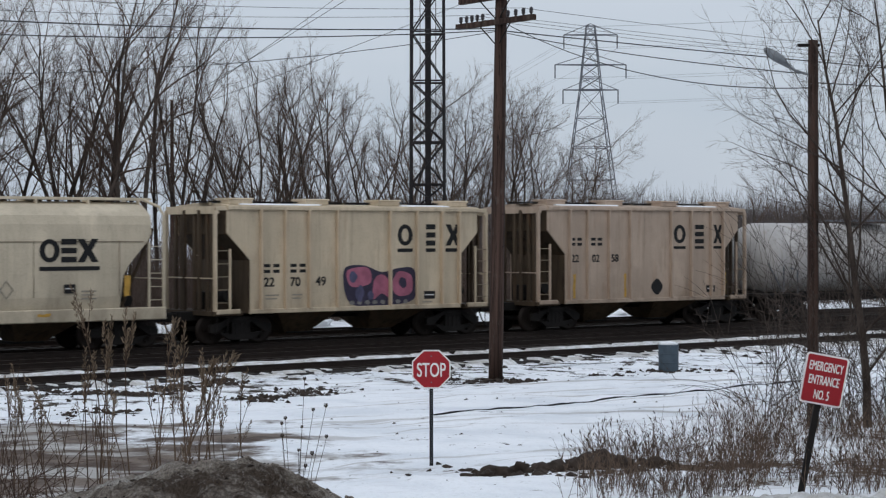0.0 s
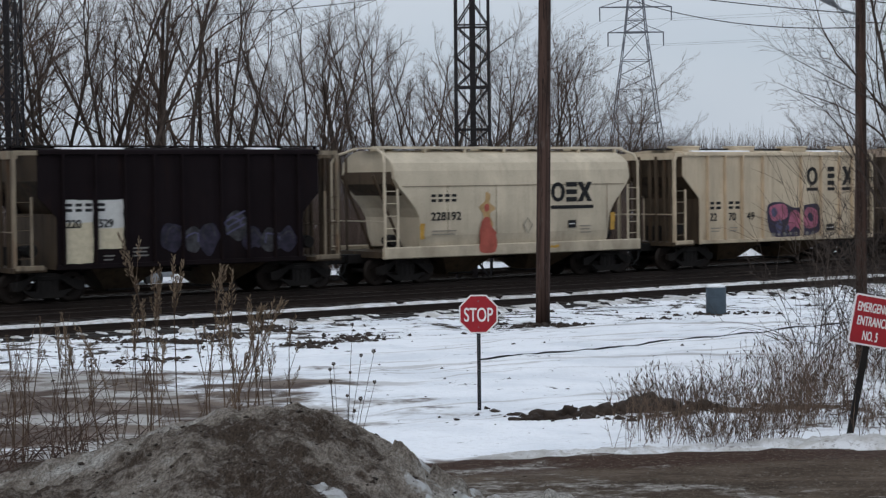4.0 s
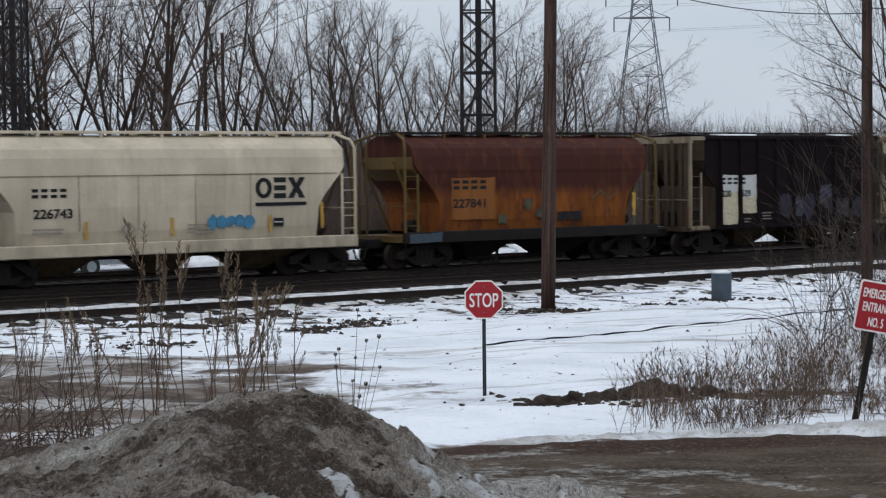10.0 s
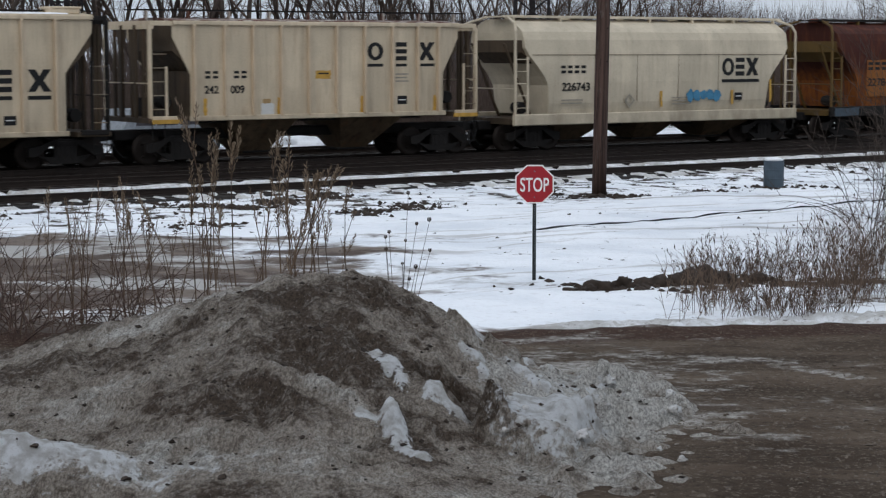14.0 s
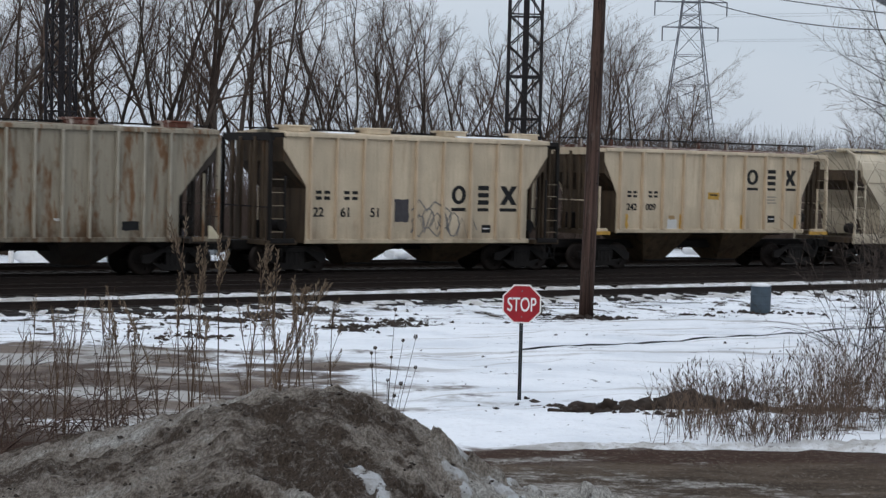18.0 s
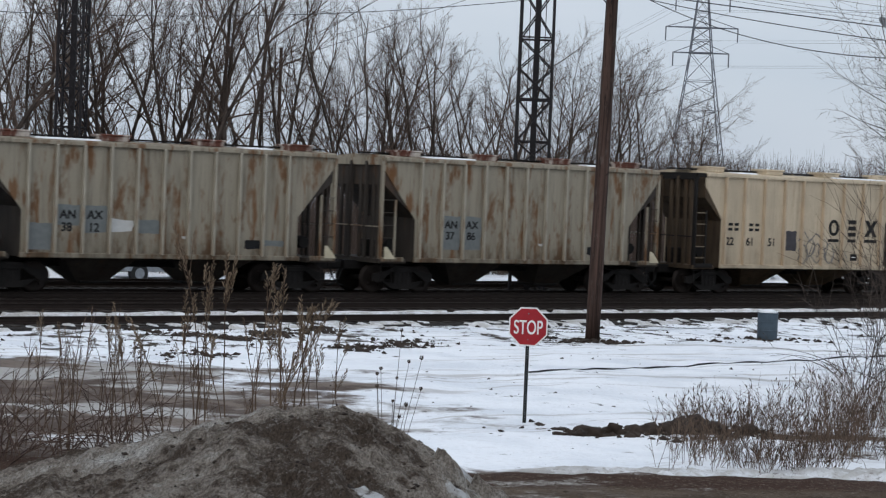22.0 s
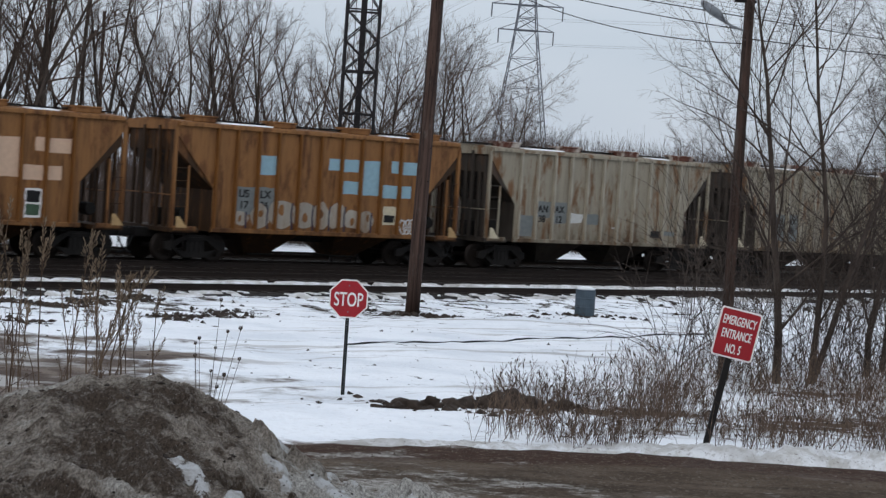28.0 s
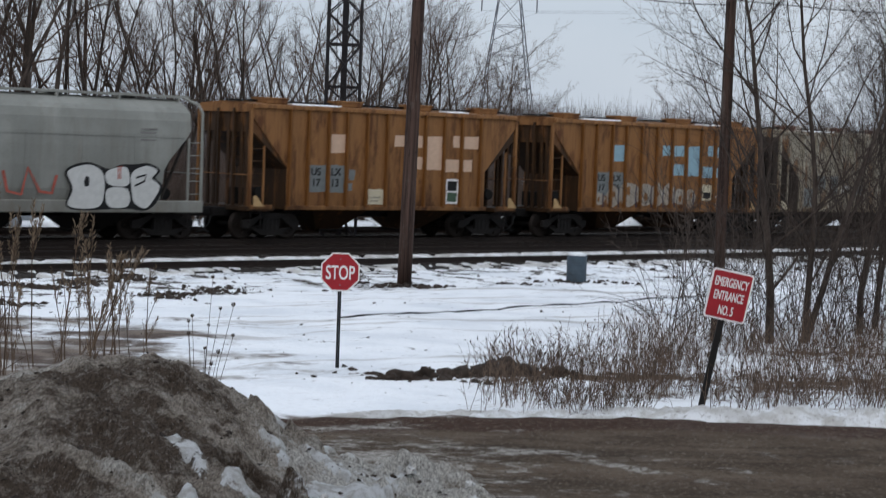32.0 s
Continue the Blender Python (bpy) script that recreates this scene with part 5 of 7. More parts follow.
        for x in (0.1, length - 0.35):
            part("jacking_pad", Shape().slab([(x, 1.12), (x + 0.42, 1.12), (x + 0.1, 1.5), (x, 1.5)], -1.60, -1.57), CREAM_PATCH, car)

    for u, num, mat, label in ((-88.1, "06", ICE_PATCH, "ochre covered hopper car with pale blue patches and white graffiti"), (-101.47, "13", PINK_PATCH, "ochre covered hopper car with pale pink patches")):
        length = 11.55
        ribs = [1.50, 2.24, 3.08, 3.84, 4.70, 5.55, 6.41, 7.24, 8.10, 8.92, 9.80]
        car = ribbed_hopper(u, length, ribs, OCHRE, END_OCHRE, label, top=4.34, sill=1.05, lip=0.06, drop=0.40, knee=1.98, foot=1.46, hatch_paint=OCHRE, rib_paint=OCHRE_RIB)
        patch(car, 2.32, 3.02, 1.58, 2.48, BLUE_PATCH), patch(car, 3.16, 3.80, 1.58, 2.48, BLUE_PATCH)
        letters(car, "US", 2.42, 2.14, 0.25, BLACK), letters(car, "LX", 3.24, 2.14, 0.25, BLACK), letters(car, "17", 2.46, 1.78, 0.25, BLACK), letters(car, num, 3.24, 1.78, 0.25, BLACK)
        for x0, x1, z0, z1 in ((3.17, 3.80, 2.89, 3.50), (5.93, 6.36, 3.16, 3.54), (6.50, 7.16, 3.14, 3.56), (6.56, 7.18, 2.42, 2.84), (7.33, 8.05, 2.40, 3.55), (8.18, 8.86, 2.34, 2.78), (8.56, 8.86, 3.20, 3.60),
                               (9.00, 9.74, 3.16, 3.60), (9.00, 9.46, 2.36, 2.78)):
            patch(car, x0, x1, z0, z1, mat, ragged=0.012)
        if num == "13":
            patch(car, 4.84, 5.50, 1.18, 1.70, CREAM_PATCH), patch(car, 8.30, 8.86, 1.24, 2.08, SIGN_WHITE, y=-1.509)
            patch(car, 8.36, 8.80, 1.68, 2.02, BLACK, "data_panel", -1.514), patch(car, 8.36, 8.80, 1.30, 1.62, SPRAY_GREEN, "data_panel", -1.514), small_print(car, 4.95, 5.35, 1.4, 2)
            patch(car, 4.0, 4.25, 2.0, 2.35, BLUE_PATCH), patch(car, 3.95, 4.15, 1.65, 1.9, BLUE_PATCH)
        else:
            patch(car, 8.30, 8.86, 1.45, 2.05, CREAM_PATCH, y=-1.509), patch(car, 8.36, 8.80, 1.52, 1.76, BLACK, "data_panel", -1.514)
            for k, (cx, w, h) in enumerate(((2.55, 0.20, 0.26), (3.25, 0.34, 0.34), (4.15, 0.40, 0.46), (5.0, 0.40, 0.44), (5.75, 0.32, 0.42), (6.4, 0.30, 0.44), (7.05, 0.28, 0.36), (7.6, 0.22, 0.34))):
                daub(car, ring_pts(cx, 1.24 + h * 0.9, w * 1.3, h, 70 + k, 0.26, 8), WORN_SPRAY, -1.514 - 0.0005 * k, label="worn white block letter shape")
                daub(car, ring_pts(cx + (0.06 if k % 2 else -0.04), 1.30 + h * (1.0 if k % 3 else 0.6), w * 0.28, h * 0.38, 80 + k, 0.25, 7), OCHRE, -1.519 - 0.0005 * k)
                scrawl(car, [(cx + w * 0.95, 1.16), (cx + w * 0.86, 1.24 + h), (cx + w * 0.98, 1.24 + h * 1.7)], 0.03, SPRAY_DARK, -1.524)
            for k in range(3):
                p = ring_pts(9.2 + 0.2 * k, 1.4, 0.16, 0.22, 90 + k, 0.25)
                scrawl(car, p + [p[0]], 0.03, WHITE_PAINT)
        for x in (0.1, length - 0.35):
            part("jacking_pad", Shape().slab([(x, 1.10), (x + 0.42, 1.10), (x + 0.1, 1.45), (x, 1.45)], -1.60, -1.57), SPRAY_TAN, car)

    car = rounded_hopper(-117.2, 13.9, PALE, END_DARK, "pale grey smooth-sided hopper car with white block graffiti", (3.4, 5.6, 7.7, 9.6, 11.4))
    daub(car, [(9.0, 2.1), (9.4, 2.34), (9.9, 2.38), (10.5, 2.2), (10.9, 2.34), (11.4, 2.36), (11.9, 2.40), (12.3, 2.2), (12.15, 1.95), (12.4, 1.7), (12.2, 1.2), (11.8, 0.95), (11.2, 1.0), (10.4, 0.98), (9.5, 0.95), (9.05, 1.1), (9.2, 1.6)],
         BLACK, -1.606, label="black sprayed outline")
    daub(car, [(9.08, 2.08), (9.5, 2.28), (9.95, 2.30), (10.3, 2.05), (10.35, 1.5), (10.2, 1.08), (9.6, 1.0), (9.12, 1.12), (9.28, 1.6)], WHITE_PAINT, -1.610)
    daub(car, [(10.4, 2.10), (10.8, 2.26), (11.15, 2.22), (11.2, 1.75), (10.8, 1.68), (10.45, 1.78)], WHITE_PAINT, -1.610)
    daub(car, [(10.5, 1.62), (11.15, 1.60), (11.2, 1.1), (10.6, 1.04), (10.4, 1.3)], WHITE_PAINT, -1.610)
    daub(car, [(11.3, 2.1), (11.8, 2.32), (12.2, 2.18), (12.0, 1.95), (12.3, 1.7), (12.1, 1.3), (11.8, 1.02), (11.4, 1.2), (11.3, 1.6)], WHITE_PAINT, -1.610)
    daub(car, ring_pts(9.75, 1.82, 0.09, 0.17, 3), BLACK, -1.614), scrawl(car, [(11.45, 1.95), (11.8, 2.05), (11.75, 1.85), (11.4, 1.7)], 0.03, BLACK, -1.614)
    for a, b in ((10.82, 10.82), (10.9, 10.9)):
        scrawl(car, [(a, 2.3), (b, 1.9)], 0.02, SPRAY_RED, -1.615)
    scrawl(car, [(7.0, 2.1), (7.15, 1.5), (7.6, 1.4), (7.8, 2.2), (8.2, 1.5), (8.6, 1.45), (8.75, 2.0)], 0.045, SPRAY_RED, -1.580), scrawl(car, [(5.4, 2.4), (5.9, 2.2), (6.0, 1.4), (6.4, 2.3), (6.6, 1.5)], 0.05, SPRAY_RED, -1.580)
    small_print(car, 11.6, 12.2, 3.42, 4, SPRAY_GREY, -1.576), scrawl(car, [(13.0, 2.9), (13.15, 3.1), (13.25, 2.9), (13.4, 3.05)], 0.015, BLACK, -1.560)


build_train()
# ---- trees, weeds and brush ----
def turned_aside(v, angle, rng):
    side = v.orthogonal().normalized()
    q = rng.uniform(0, 2 * math.pi)
    axis = (side * math.cos(q) + v.cross(side) * math.sin(q)).normalized()
    return (Matrix.Rotation(angle, 3, axis) @ v).normalized()


def grow(rng, out, p, v, length, r, level, plan):
    """Adds the lines of one limb and of all that springs from it: (level, points, radii)."""
    segs = plan["segs"][level]
    pts, rad = [Vector(p)], [r]
    for k in range(segs):
        v = (v + Vector((rng.gauss(0, 1), rng.gauss(0, 1), rng.gauss(0, 1))) * plan["bend"][level] + Vector((0, 0, plan["lift"][level]))).normalized()
        pts.append(pts[-1] + v * (length / segs))
        rad.append(r * (1 - (1 - plan["taper"]) * (k + 1) / segs))
    out.append((level, pts, rad))
    if level + 1 < len(plan["segs"]):
        for k in range(plan["count"][level]):
            f = plan["from"][level] + (1 - plan["from"][level]) * (k + rng.random()) / plan["count"][level]
            i = min(int(f * segs), segs - 1)
            q = pts[i].lerp(pts[i + 1], f * segs - i)
            w = (pts[i + 1] - pts[i]).normalized()
            grow(rng, out, q, turned_aside(w, radians(rng.uniform(*plan["angle"])), rng), length * plan["ratio"][level] * rng.uniform(0.7, 1.15) * (1.15 - 0.55 * f),
                 max(r * (1 - 0.62 * f) * plan["thin"], plan["least"]), level + 1, plan)


def bare_tree(name, seed, height, stems, plan, label, trunk_mat, twig_mat, spread_=0.16):
    rng, out = random.Random(seed), []
    for k in range(stems):
        a = 2 * math.pi * k / stems + rng.random()
        v = Vector((math.cos(a) * spread_ * rng.uniform(0.5, 1.4), math.sin(a) * spread_ * rng.uniform(0.5, 1.4), 1)).normalized() if stems > 1 else Vector((rng.uniform(-.05, .05), rng.uniform(-.05, .05), 1))
        grow(rng, out, (0.18 * math.cos(a) * (stems > 1), 0.18 * math.sin(a) * (stems > 1), -0.1), v, height * rng.uniform(0.82, 1.0), height * plan["girth"] / (stems ** 0.4), 0, plan)
    trunk, crown = Shape(), Shape()
    for level, pts, rad in out:
        (trunk if level == 0 else crown).tube(pts, rad, (7, 5, 3, 3, 3)[level], caps=level == 0)
    tree = thing(name, None, label, "tree")
    part("trunk", trunk, trunk_mat, tree, smooth=True)
    part("crown", crown, twig_mat, tree, "leafless twigs", smooth=True)
    return tree


FAN = dict(segs=(9, 6, 4, 2), bend=(0.075, 0.11, 0.14, 0.16), lift=(0.02, 0.045, 0.035, 0.02), taper=0.16, count=(10, 9, 10), ratio=(0.42, 0.44, 0.46), angle=(18, 46), thin=0.50, least=0.0050, girth=0.0135)
FAN["from"] = (0.30, 0.2, 0.1)
ROUND = dict(segs=(7, 6, 4, 2), bend=(0.07, 0.11, 0.14, 0.16), lift=(0.01, 0.03, 0.03, 0.02), taper=0.2, count=(11, 9, 9), ratio=(0.54, 0.46, 0.46), angle=(22, 52), thin=0.48, least=0.0052, girth=0.0135)
ROUND["from"] = (0.22, 0.22, 0.12)
SAPLING = dict(segs=(8, 6, 5, 4), bend=(0.06, 0.10, 0.13, 0.15), lift=(0.02, 0.05, 0.05, 0.04), taper=0.18, count=(20, 12, 8), ratio=(0.50, 0.46, 0.44), angle=(24, 58), thin=0.38, least=0.0036,
               girth=0.0095)
SAPLING["from"] = (0.13, 0.12, 0.1)


def build_woods():
    fans = [bare_tree("bare_tree", 11 + k, 12.0, (3, 2, 3, 2, 1, 2)[k], FAN, "tall leafless tree with dark trunk at the wood's edge", BARK_FAR, TWIG_FAR, (0.20, 0.18, 0.22, 0.16, 0.1, 0.24)[k]) for k in range(6)]
    rounds = [bare_tree("bare_tree", 41 + k, 9.5, (2, 3, 1)[k], ROUND, "spreading leafless tree behind the railway", BARK_FAR, TWIG_FAR, 0.3) for k in range(3)]
    rng = random.Random(8)
    used = set()

    def put(kind, k, across, height, base):
        y = across / (N.y + N.x * k)
        at = pose(k * y, y, 0, rng.uniform(-2, 2), rng.uniform(-2, 2), rng.uniform(0, 360))
        ob = kind if kind not in used else copy_thing(kind, at)
        used.add(kind)
        ob.matrix_basis = at @ Matrix.Scale(height / base, 4)
        tagged(ob, group="trees of the wood")

    for j, k in enumerate((-0.335, -0.312, -0.296, -0.258, -0.233, -0.217, -0.204, -0.190, -0.177, -0.163, -0.150, -0.135)):
        put(fans[j * 5 % 6], k + rng.uniform(-0.002, 0.002), rng.uniform(73, 82), rng.uniform(14.0, 16.5) - 1.6 * smooth_step(-0.155, -0.13, k), 12.0)
    put(rounds[1], -0.276, 79, 14.0, 9.5)
    for k in np.arange(-0.33, -0.12, 0.030):
        put(rng.choice(fans), k + rng.uniform(-0.004, 0.004), rng.uniform(88, 108), rng.uniform(11, 15) - 2.5 * smooth_step(-0.17, -0.12, k), 12.0)
    for k, h, j in ((-0.121, 10.2, 4), (-0.109, 10.6, 5), (-0.103, 12.2, 2), (-0.094, 12.6, 0), (-0.085, 11.6, 3), (-0.078, 12.4, 4), (-0.070, 11.9, 1), (-0.062, 11.6, 3), (-0.053, 10.6, 5), (-0.045, 9.6, 4),
                    (-0.036, 11.2, 1), (-0.028, 11.7, 4), (-0.020, 11.2, 5), (-0.011, 10.0, 1), (-0.002, 9.6, 4)):
        put(fans[j], k, rng.uniform(74, 84), h * (0.99 if k < -0.04 else 1.06), 12.0)
    for j, (k, h) in enumerate(((0.008, 10.3), (0.019, 11.0), (0.031, 10.6), (0.044, 10.9), (0.055, 10.2), (0.066, 8.2), (0.077, 8.0), (0.088, 7.0), (0.099, 6.0))):
        put(rounds[j % 3], k, rng.uniform(74, 82), h * 1.0, 9.5)
    for k in (0.165, 0.185, 0.21, 0.235, 0.26, 0.29):
        put(rng.choice(fans + rounds), k, rng.uniform(120, 150), rng.uniform(9, 12), 12.0)


def brush_mass(name, spots, mat, label, category, rng, lines=9, thick=0.02, fan=0.5):
    """A thicket of thin bare rods, one object."""
    s = Shape()
    for x, y, h in spots:
        for k in range(lines):
            v = Vector((rng.gauss(0, fan * 0.4), rng.gauss(0, fan * 0.4), 1)).normalized()
            p = Vector((x + rng.gauss(0, h * 0.10), y + rng.gauss(0, h * 0.10), 0))
            m = h * rng.uniform(0.55, 1.05)
            q = p + v * m * 0.55
            w = (v + Vector((rng.gauss(0, 0.2), rng.gauss(0, 0.2), 0))).normalized()
            s.tube([p, q, q + w * m * 0.45], [thick, thick * 0.7, thick * 0.3], 3, False)
            for j in range(2):
                g = p.lerp(q, rng.uniform(0.4, 1.0))
                s.tube([g, g + turned_aside(v, radians(rng.uniform(20, 50)), rng) * m * rng.uniform(0.2, 0.42)], [thick * 0.6, thick * 0.25], 3, False)
    ob = part(name, s, mat)
    return tagged(ob, label, category, kind="stuff")


def build_brush():
    rng = random.Random(21)
    spots = []
    for k in range(1250):
        q = rng.uniform(-0.36, 0.26)
        across = 67.5 + 24 * rng.random() ** 1.8
        y = across / (N.y + N.x * q)
        spots.append((q * y, y, rng.uniform(1.8, 4.2) + 2.6 * rng.random() ** 3))
    brush_mass("undergrowth", spots, TWIG_FAR, "grey-brown leafless undergrowth along the wood", "undergrowth", rng, 9, 0.015, 0.8)
    spots = []
    for k in range(2500):
        q = rng.uniform(-0.10, 0.36)
        across = rng.uniform(150, 240)
        y = across / (N.y + N.x * q)
        spots.append((q * y, y, rng.uniform(8.0, 9.8) + 0.9 * smooth_step(0.03, 0.09, q)))
    brush_mass("distant_wood", spots, TWIG_HAZE, "line of distant leafless woods, greyed for haze", "distant wood", rng, 15, 0.028, 1.2)
    spots = []
    for k in range(90):
        q = rng.uniform(-0.40, 0.1)
        across = rng.uniform(110, 150)
        y = across / (N.y + N.x * q)
        spots.append((q * y, y, rng.uniform(5, 8)))
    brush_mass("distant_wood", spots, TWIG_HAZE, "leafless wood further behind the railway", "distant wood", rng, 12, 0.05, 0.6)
    # weeds on the right, beyond the road, in loose clumps
    s, d = Shape(), Shape()
    for k in range(1900):
        cx = rng.uniform(1.8, 13.5)
        depth = rng.random() ** 1.8
        cy = road_edge(cx) + 0.75 + depth * (10.0 - 6.0 * max(0, (3.6 - cx) / 1.8))
        thin = 0.30 if cx > 5.2 and cy < road_edge(cx) + 1.5 else 1.0
        if (noise.noise((cx * 0.75, cy * 0.6, 3)) < -0.12 and cx < 7) or rng.random() > thin * (0.16 + 0.50 * smooth_step(1.8, 3.4, cx) + 0.10 * smooth_step(4.4, 5.5, cx) - 0.38 * smooth_step(6.0, 7.2, cx)) or (cy > 33 and cx < 4.6):
            continue
        tall = rng.uniform(0.35, 0.80) + 0.45 * smooth_step(3, 6.5, cx) * rng.random() ** 1.5
        for j in range(rng.randint(3, 8)):
            x, y, h = rng.gauss(cx, 0.16), rng.gauss(cy, 0.16), tall * rng.uniform(0.45, 1.15)
            v = Vector(((x - cx) * 0.7 + rng.gauss(0, 0.27), (y - cy) * 0.7 + rng.gauss(0, 0.27), 1)).normalized()
            p = Vector((x, y, -0.02))
            q = p + v * h * 0.55
            w = (v + Vector((rng.gauss(0, 0.28), rng.gauss(0, 0.28), 0))).normalized()
            tip = q + w * h * 0.45
            s.tube([p, q, tip], [0.0046, 0.0038, 0.0020], 3, False)
            for i in range(rng.choice((2, 3, 5, 6, 8))):
                f = rng.uniform(0.4, 1.0)
                g = p.lerp(q, f) if rng.random() < 0.5 else q.lerp(tip, f * 0.8)
                e = g + turned_aside(w, radians(rng.uniform(22, 60)), rng) * h * rng.uniform(0.10, 0.38)
                s.tube([g, e], [0.0034, 0.0018], 3, False)
                if rng.random() < 0.10:
                    d.tube([e, e + w * 0.035, e + w * 0.07], [0.004, 0.013, 0.003], 4)
            if rng.random() < 0.12:
                d.tube([tip, tip + w * 0.05, tip + w * 0.11], [0.004, 0.015, 0.003], 4)
    tagged(part("weed_thicket", s, BRUSH), "red-brown thicket of dry weeds standing in snow", "dry weeds", kind="stuff")
    tagged(part("weed_seed_heads", d, DARK_SEED), "dark dry seed heads among the weeds", "dry weeds", kind="stuff")


def weed_kind(seed, height, plume):
    """One tall dry weed: a stalk, steep side stems and narrow seed spikes."""
    rng = random.Random(seed)
    w = thing("dried_weed", None, "tall dry tan weed stalk with seed plumes behind the snow mound" if plume else "thin dry reddish weed stalk with few twigs", "dried weed", "tall dry weeds")
    stalk, heads = Shape(), Shape()
    v, pts = Vector((rng.gauss(0, 0.07), rng.gauss(0, 0.07), 1)).normalized(), [Vector((0, 0, -0.05))]
    for k in range(7):
        v = (v + Vector((rng.gauss(0, 0.065), rng.gauss(0, 0.065), 0))).normalized()
        pts.append(pts[-1] + v * height / 7)
    stalk.tube(pts, [0.0095, 0.009, 0.008, 0.0075, 0.007, 0.006, 0.005, 0.003], 5)
    spikes = [(pts[-1], v, rng.uniform(0.35, 0.6))]
    for k in range(rng.randint(3, 6) if plume else rng.randint(3, 7)):
        f = rng.uniform(0.50, 0.92)
        g = pts[int(f * 7)].lerp(pts[min(int(f * 7) + 1, 7)], f * 7 % 1)
        u = turned_aside(v, radians(rng.uniform(8, 24) if plume else rng.uniform(14, 45)), rng)
        e = g + (u + Vector((0, 0, 0.25))).normalized() * rng.uniform(0.22, 0.55) * height / 2.4
        stalk.tube([g, g.lerp(e, 0.5) + u * 0.015, e], [0.005, 0.004, 0.0025], 4)
        spikes.append((e, (e - g).normalized(), rng.uniform(0.16, 0.32)))
    for p, u, m in spikes:
        if not plume and rng.random() < 0.55:
            continue
        n = int(m * (78 if plume else 30))
        for k in range(n):
            f = k / n
            a = rng.uniform(0, 2 * math.pi)
            wide = (0.024 if plume else 0.010) * (1.15 - f) * rng.uniform(0.3, 1.2)
            c = p - u * m * (1 - f) * 0.95 + Vector((math.cos(a) * wide, math.sin(a) * wide, 0))
            q = (u + Vector((math.cos(a) * 0.55, math.sin(a) * 0.55, rng.uniform(-0.3, 0.2)))).normalized()
            r = rng.uniform(0.004, 0.009)
            heads.tube([c, c + q * rng.uniform(0.015, 0.03), c + q * rng.uniform(0.035, 0.055)], [r * 0.4, r, r * 0.2], 3, False)
    part("stem", stalk, STALK, w)
    if heads.v:
        tagged(part("seed_plume", heads, SEED if plume else BRUSH, w), kind="stuff")
    return w


def build_weeds():
    rng = random.Random(31)
    tall = [weed_kind(100 + k, 2.5, True) for k in range(6)]
    thin = [weed_kind(140 + k, 2.0, False) for k in range(6)]
    used = set()

    def put(kind, x, y, h, base):
        at = pose(x, y, land(x, y), rng.gauss(0, 4), rng.gauss(0, 7), rng.uniform(0, 360))
        ob = kind if kind not in used else copy_thing(kind, at)
        used.add(kind)
        ob.matrix_basis = at @ Matrix.Scale(h / base, 4)

    for cx, cy, n, hh in ((-4.35, 24.2, 7, 3.0), (-3.35, 24.0, 10, 2.95), (-4.9, 24.6, 4, 2.3), (-2.85, 24.3, 4, 2.3), (-5.7, 24.8, 4, 2.1), (-6.6, 25.0, 3, 1.9)):
        for k in range(n):
            put(rng.choice(tall), cx + rng.gauss(0, 0.24), cy + rng.gauss(0, 0.35), hh * rng.uniform(0.68, 1.06), 2.5)
    for k in range(64):
        x = rng.uniform(-8.2, -2.6)
        put(rng.choice(thin), x, rng.uniform(23.6, 26.2), rng.uniform(0.8, 2.1), 2.0)
    # a tangle of bent red canes at the edge of the mud
    s = Shape()
    for k in range(150):
        x, y = -4.6 - 3.9 * rng.random() ** 0.6, rng.uniform(23.4, 25.6)
        v, p, pts = Vector((rng.gauss(0, 0.8), rng.gauss(0, 0.5), 1)).normalized(), Vector((x, y, 0)), []
        m = rng.uniform(0.7, 2.1)
        for j in range(6):
            pts.append(Vector((p.x, p.y, max(p.z, 0.015))))
            p = p + v * m / 5
            v = (v + Vector((rng.gauss(0, 0.15), rng.gauss(0, 0.15), -0.22))).normalized()
        s.tube(pts, [0.009, 0.008, 0.007, 0.006, 0.004, 0.003], 3, False)
        for j in range(rng.randint(1, 4)):
            i = rng.randint(1, 4)
            e = pts[i] + turned_aside((pts[i + 1] - pts[i]).normalized(), radians(rng.uniform(25, 60)), rng) * m * rng.uniform(0.15, 0.35)
            s.tube([pts[i], pts[i].lerp(e, 0.5) + Vector((0, 0, 0.02)), e], [0.005, 0.004, 0.002], 3, False)
    tagged(part("cane_tangle", s, CANE), "tangle of bent reddish bramble canes at the mud's edge", "brambles", kind="stuff")
    # fine wild carrot stalks beside the mound
    for k, (hx, h) in enumerate(((-1.45, 1.63), (-1.75, 1.37), (-1.96, 1.47), (-1.99, 1.26), (-1.61, 1.58), (-1.45, 1.24), (-1.62, 1.04), (-1.79, 1.08), (-1.72, 1.96), (-1.70, 0.89), (-2.0, 1.41))):
        foot = -1.82 + 0.35 * (hx + 1.75) + rng.uniform(-0.03, 0.03)
        w = thing("dried_umbel", pose(foot, 23.4 + 0.05 * (k % 3), 0, 0, 0, 0), "thin dry wild carrot stalk with small dark umbel", "dried weed", "dry umbels")
        top = Vector((hx - foot, 0, h - 0.03))
        part("stem", Shape().tube([(0, 0, -0.05), (top.x * 0.35, 0.01, h * 0.5), top], [0.005, 0.004, 0.003], 5), DARK_SEED, w)
        hd, size = Shape(), rng.uniform(0.7, 1.15)
        for j in range(9):
            a = 2 * math.pi * j / 9
            b = 0.024 * size * (1 if j % 2 else 0.6)
            m = top + Vector((b * math.cos(a), b * math.sin(a), 0.022 * size))
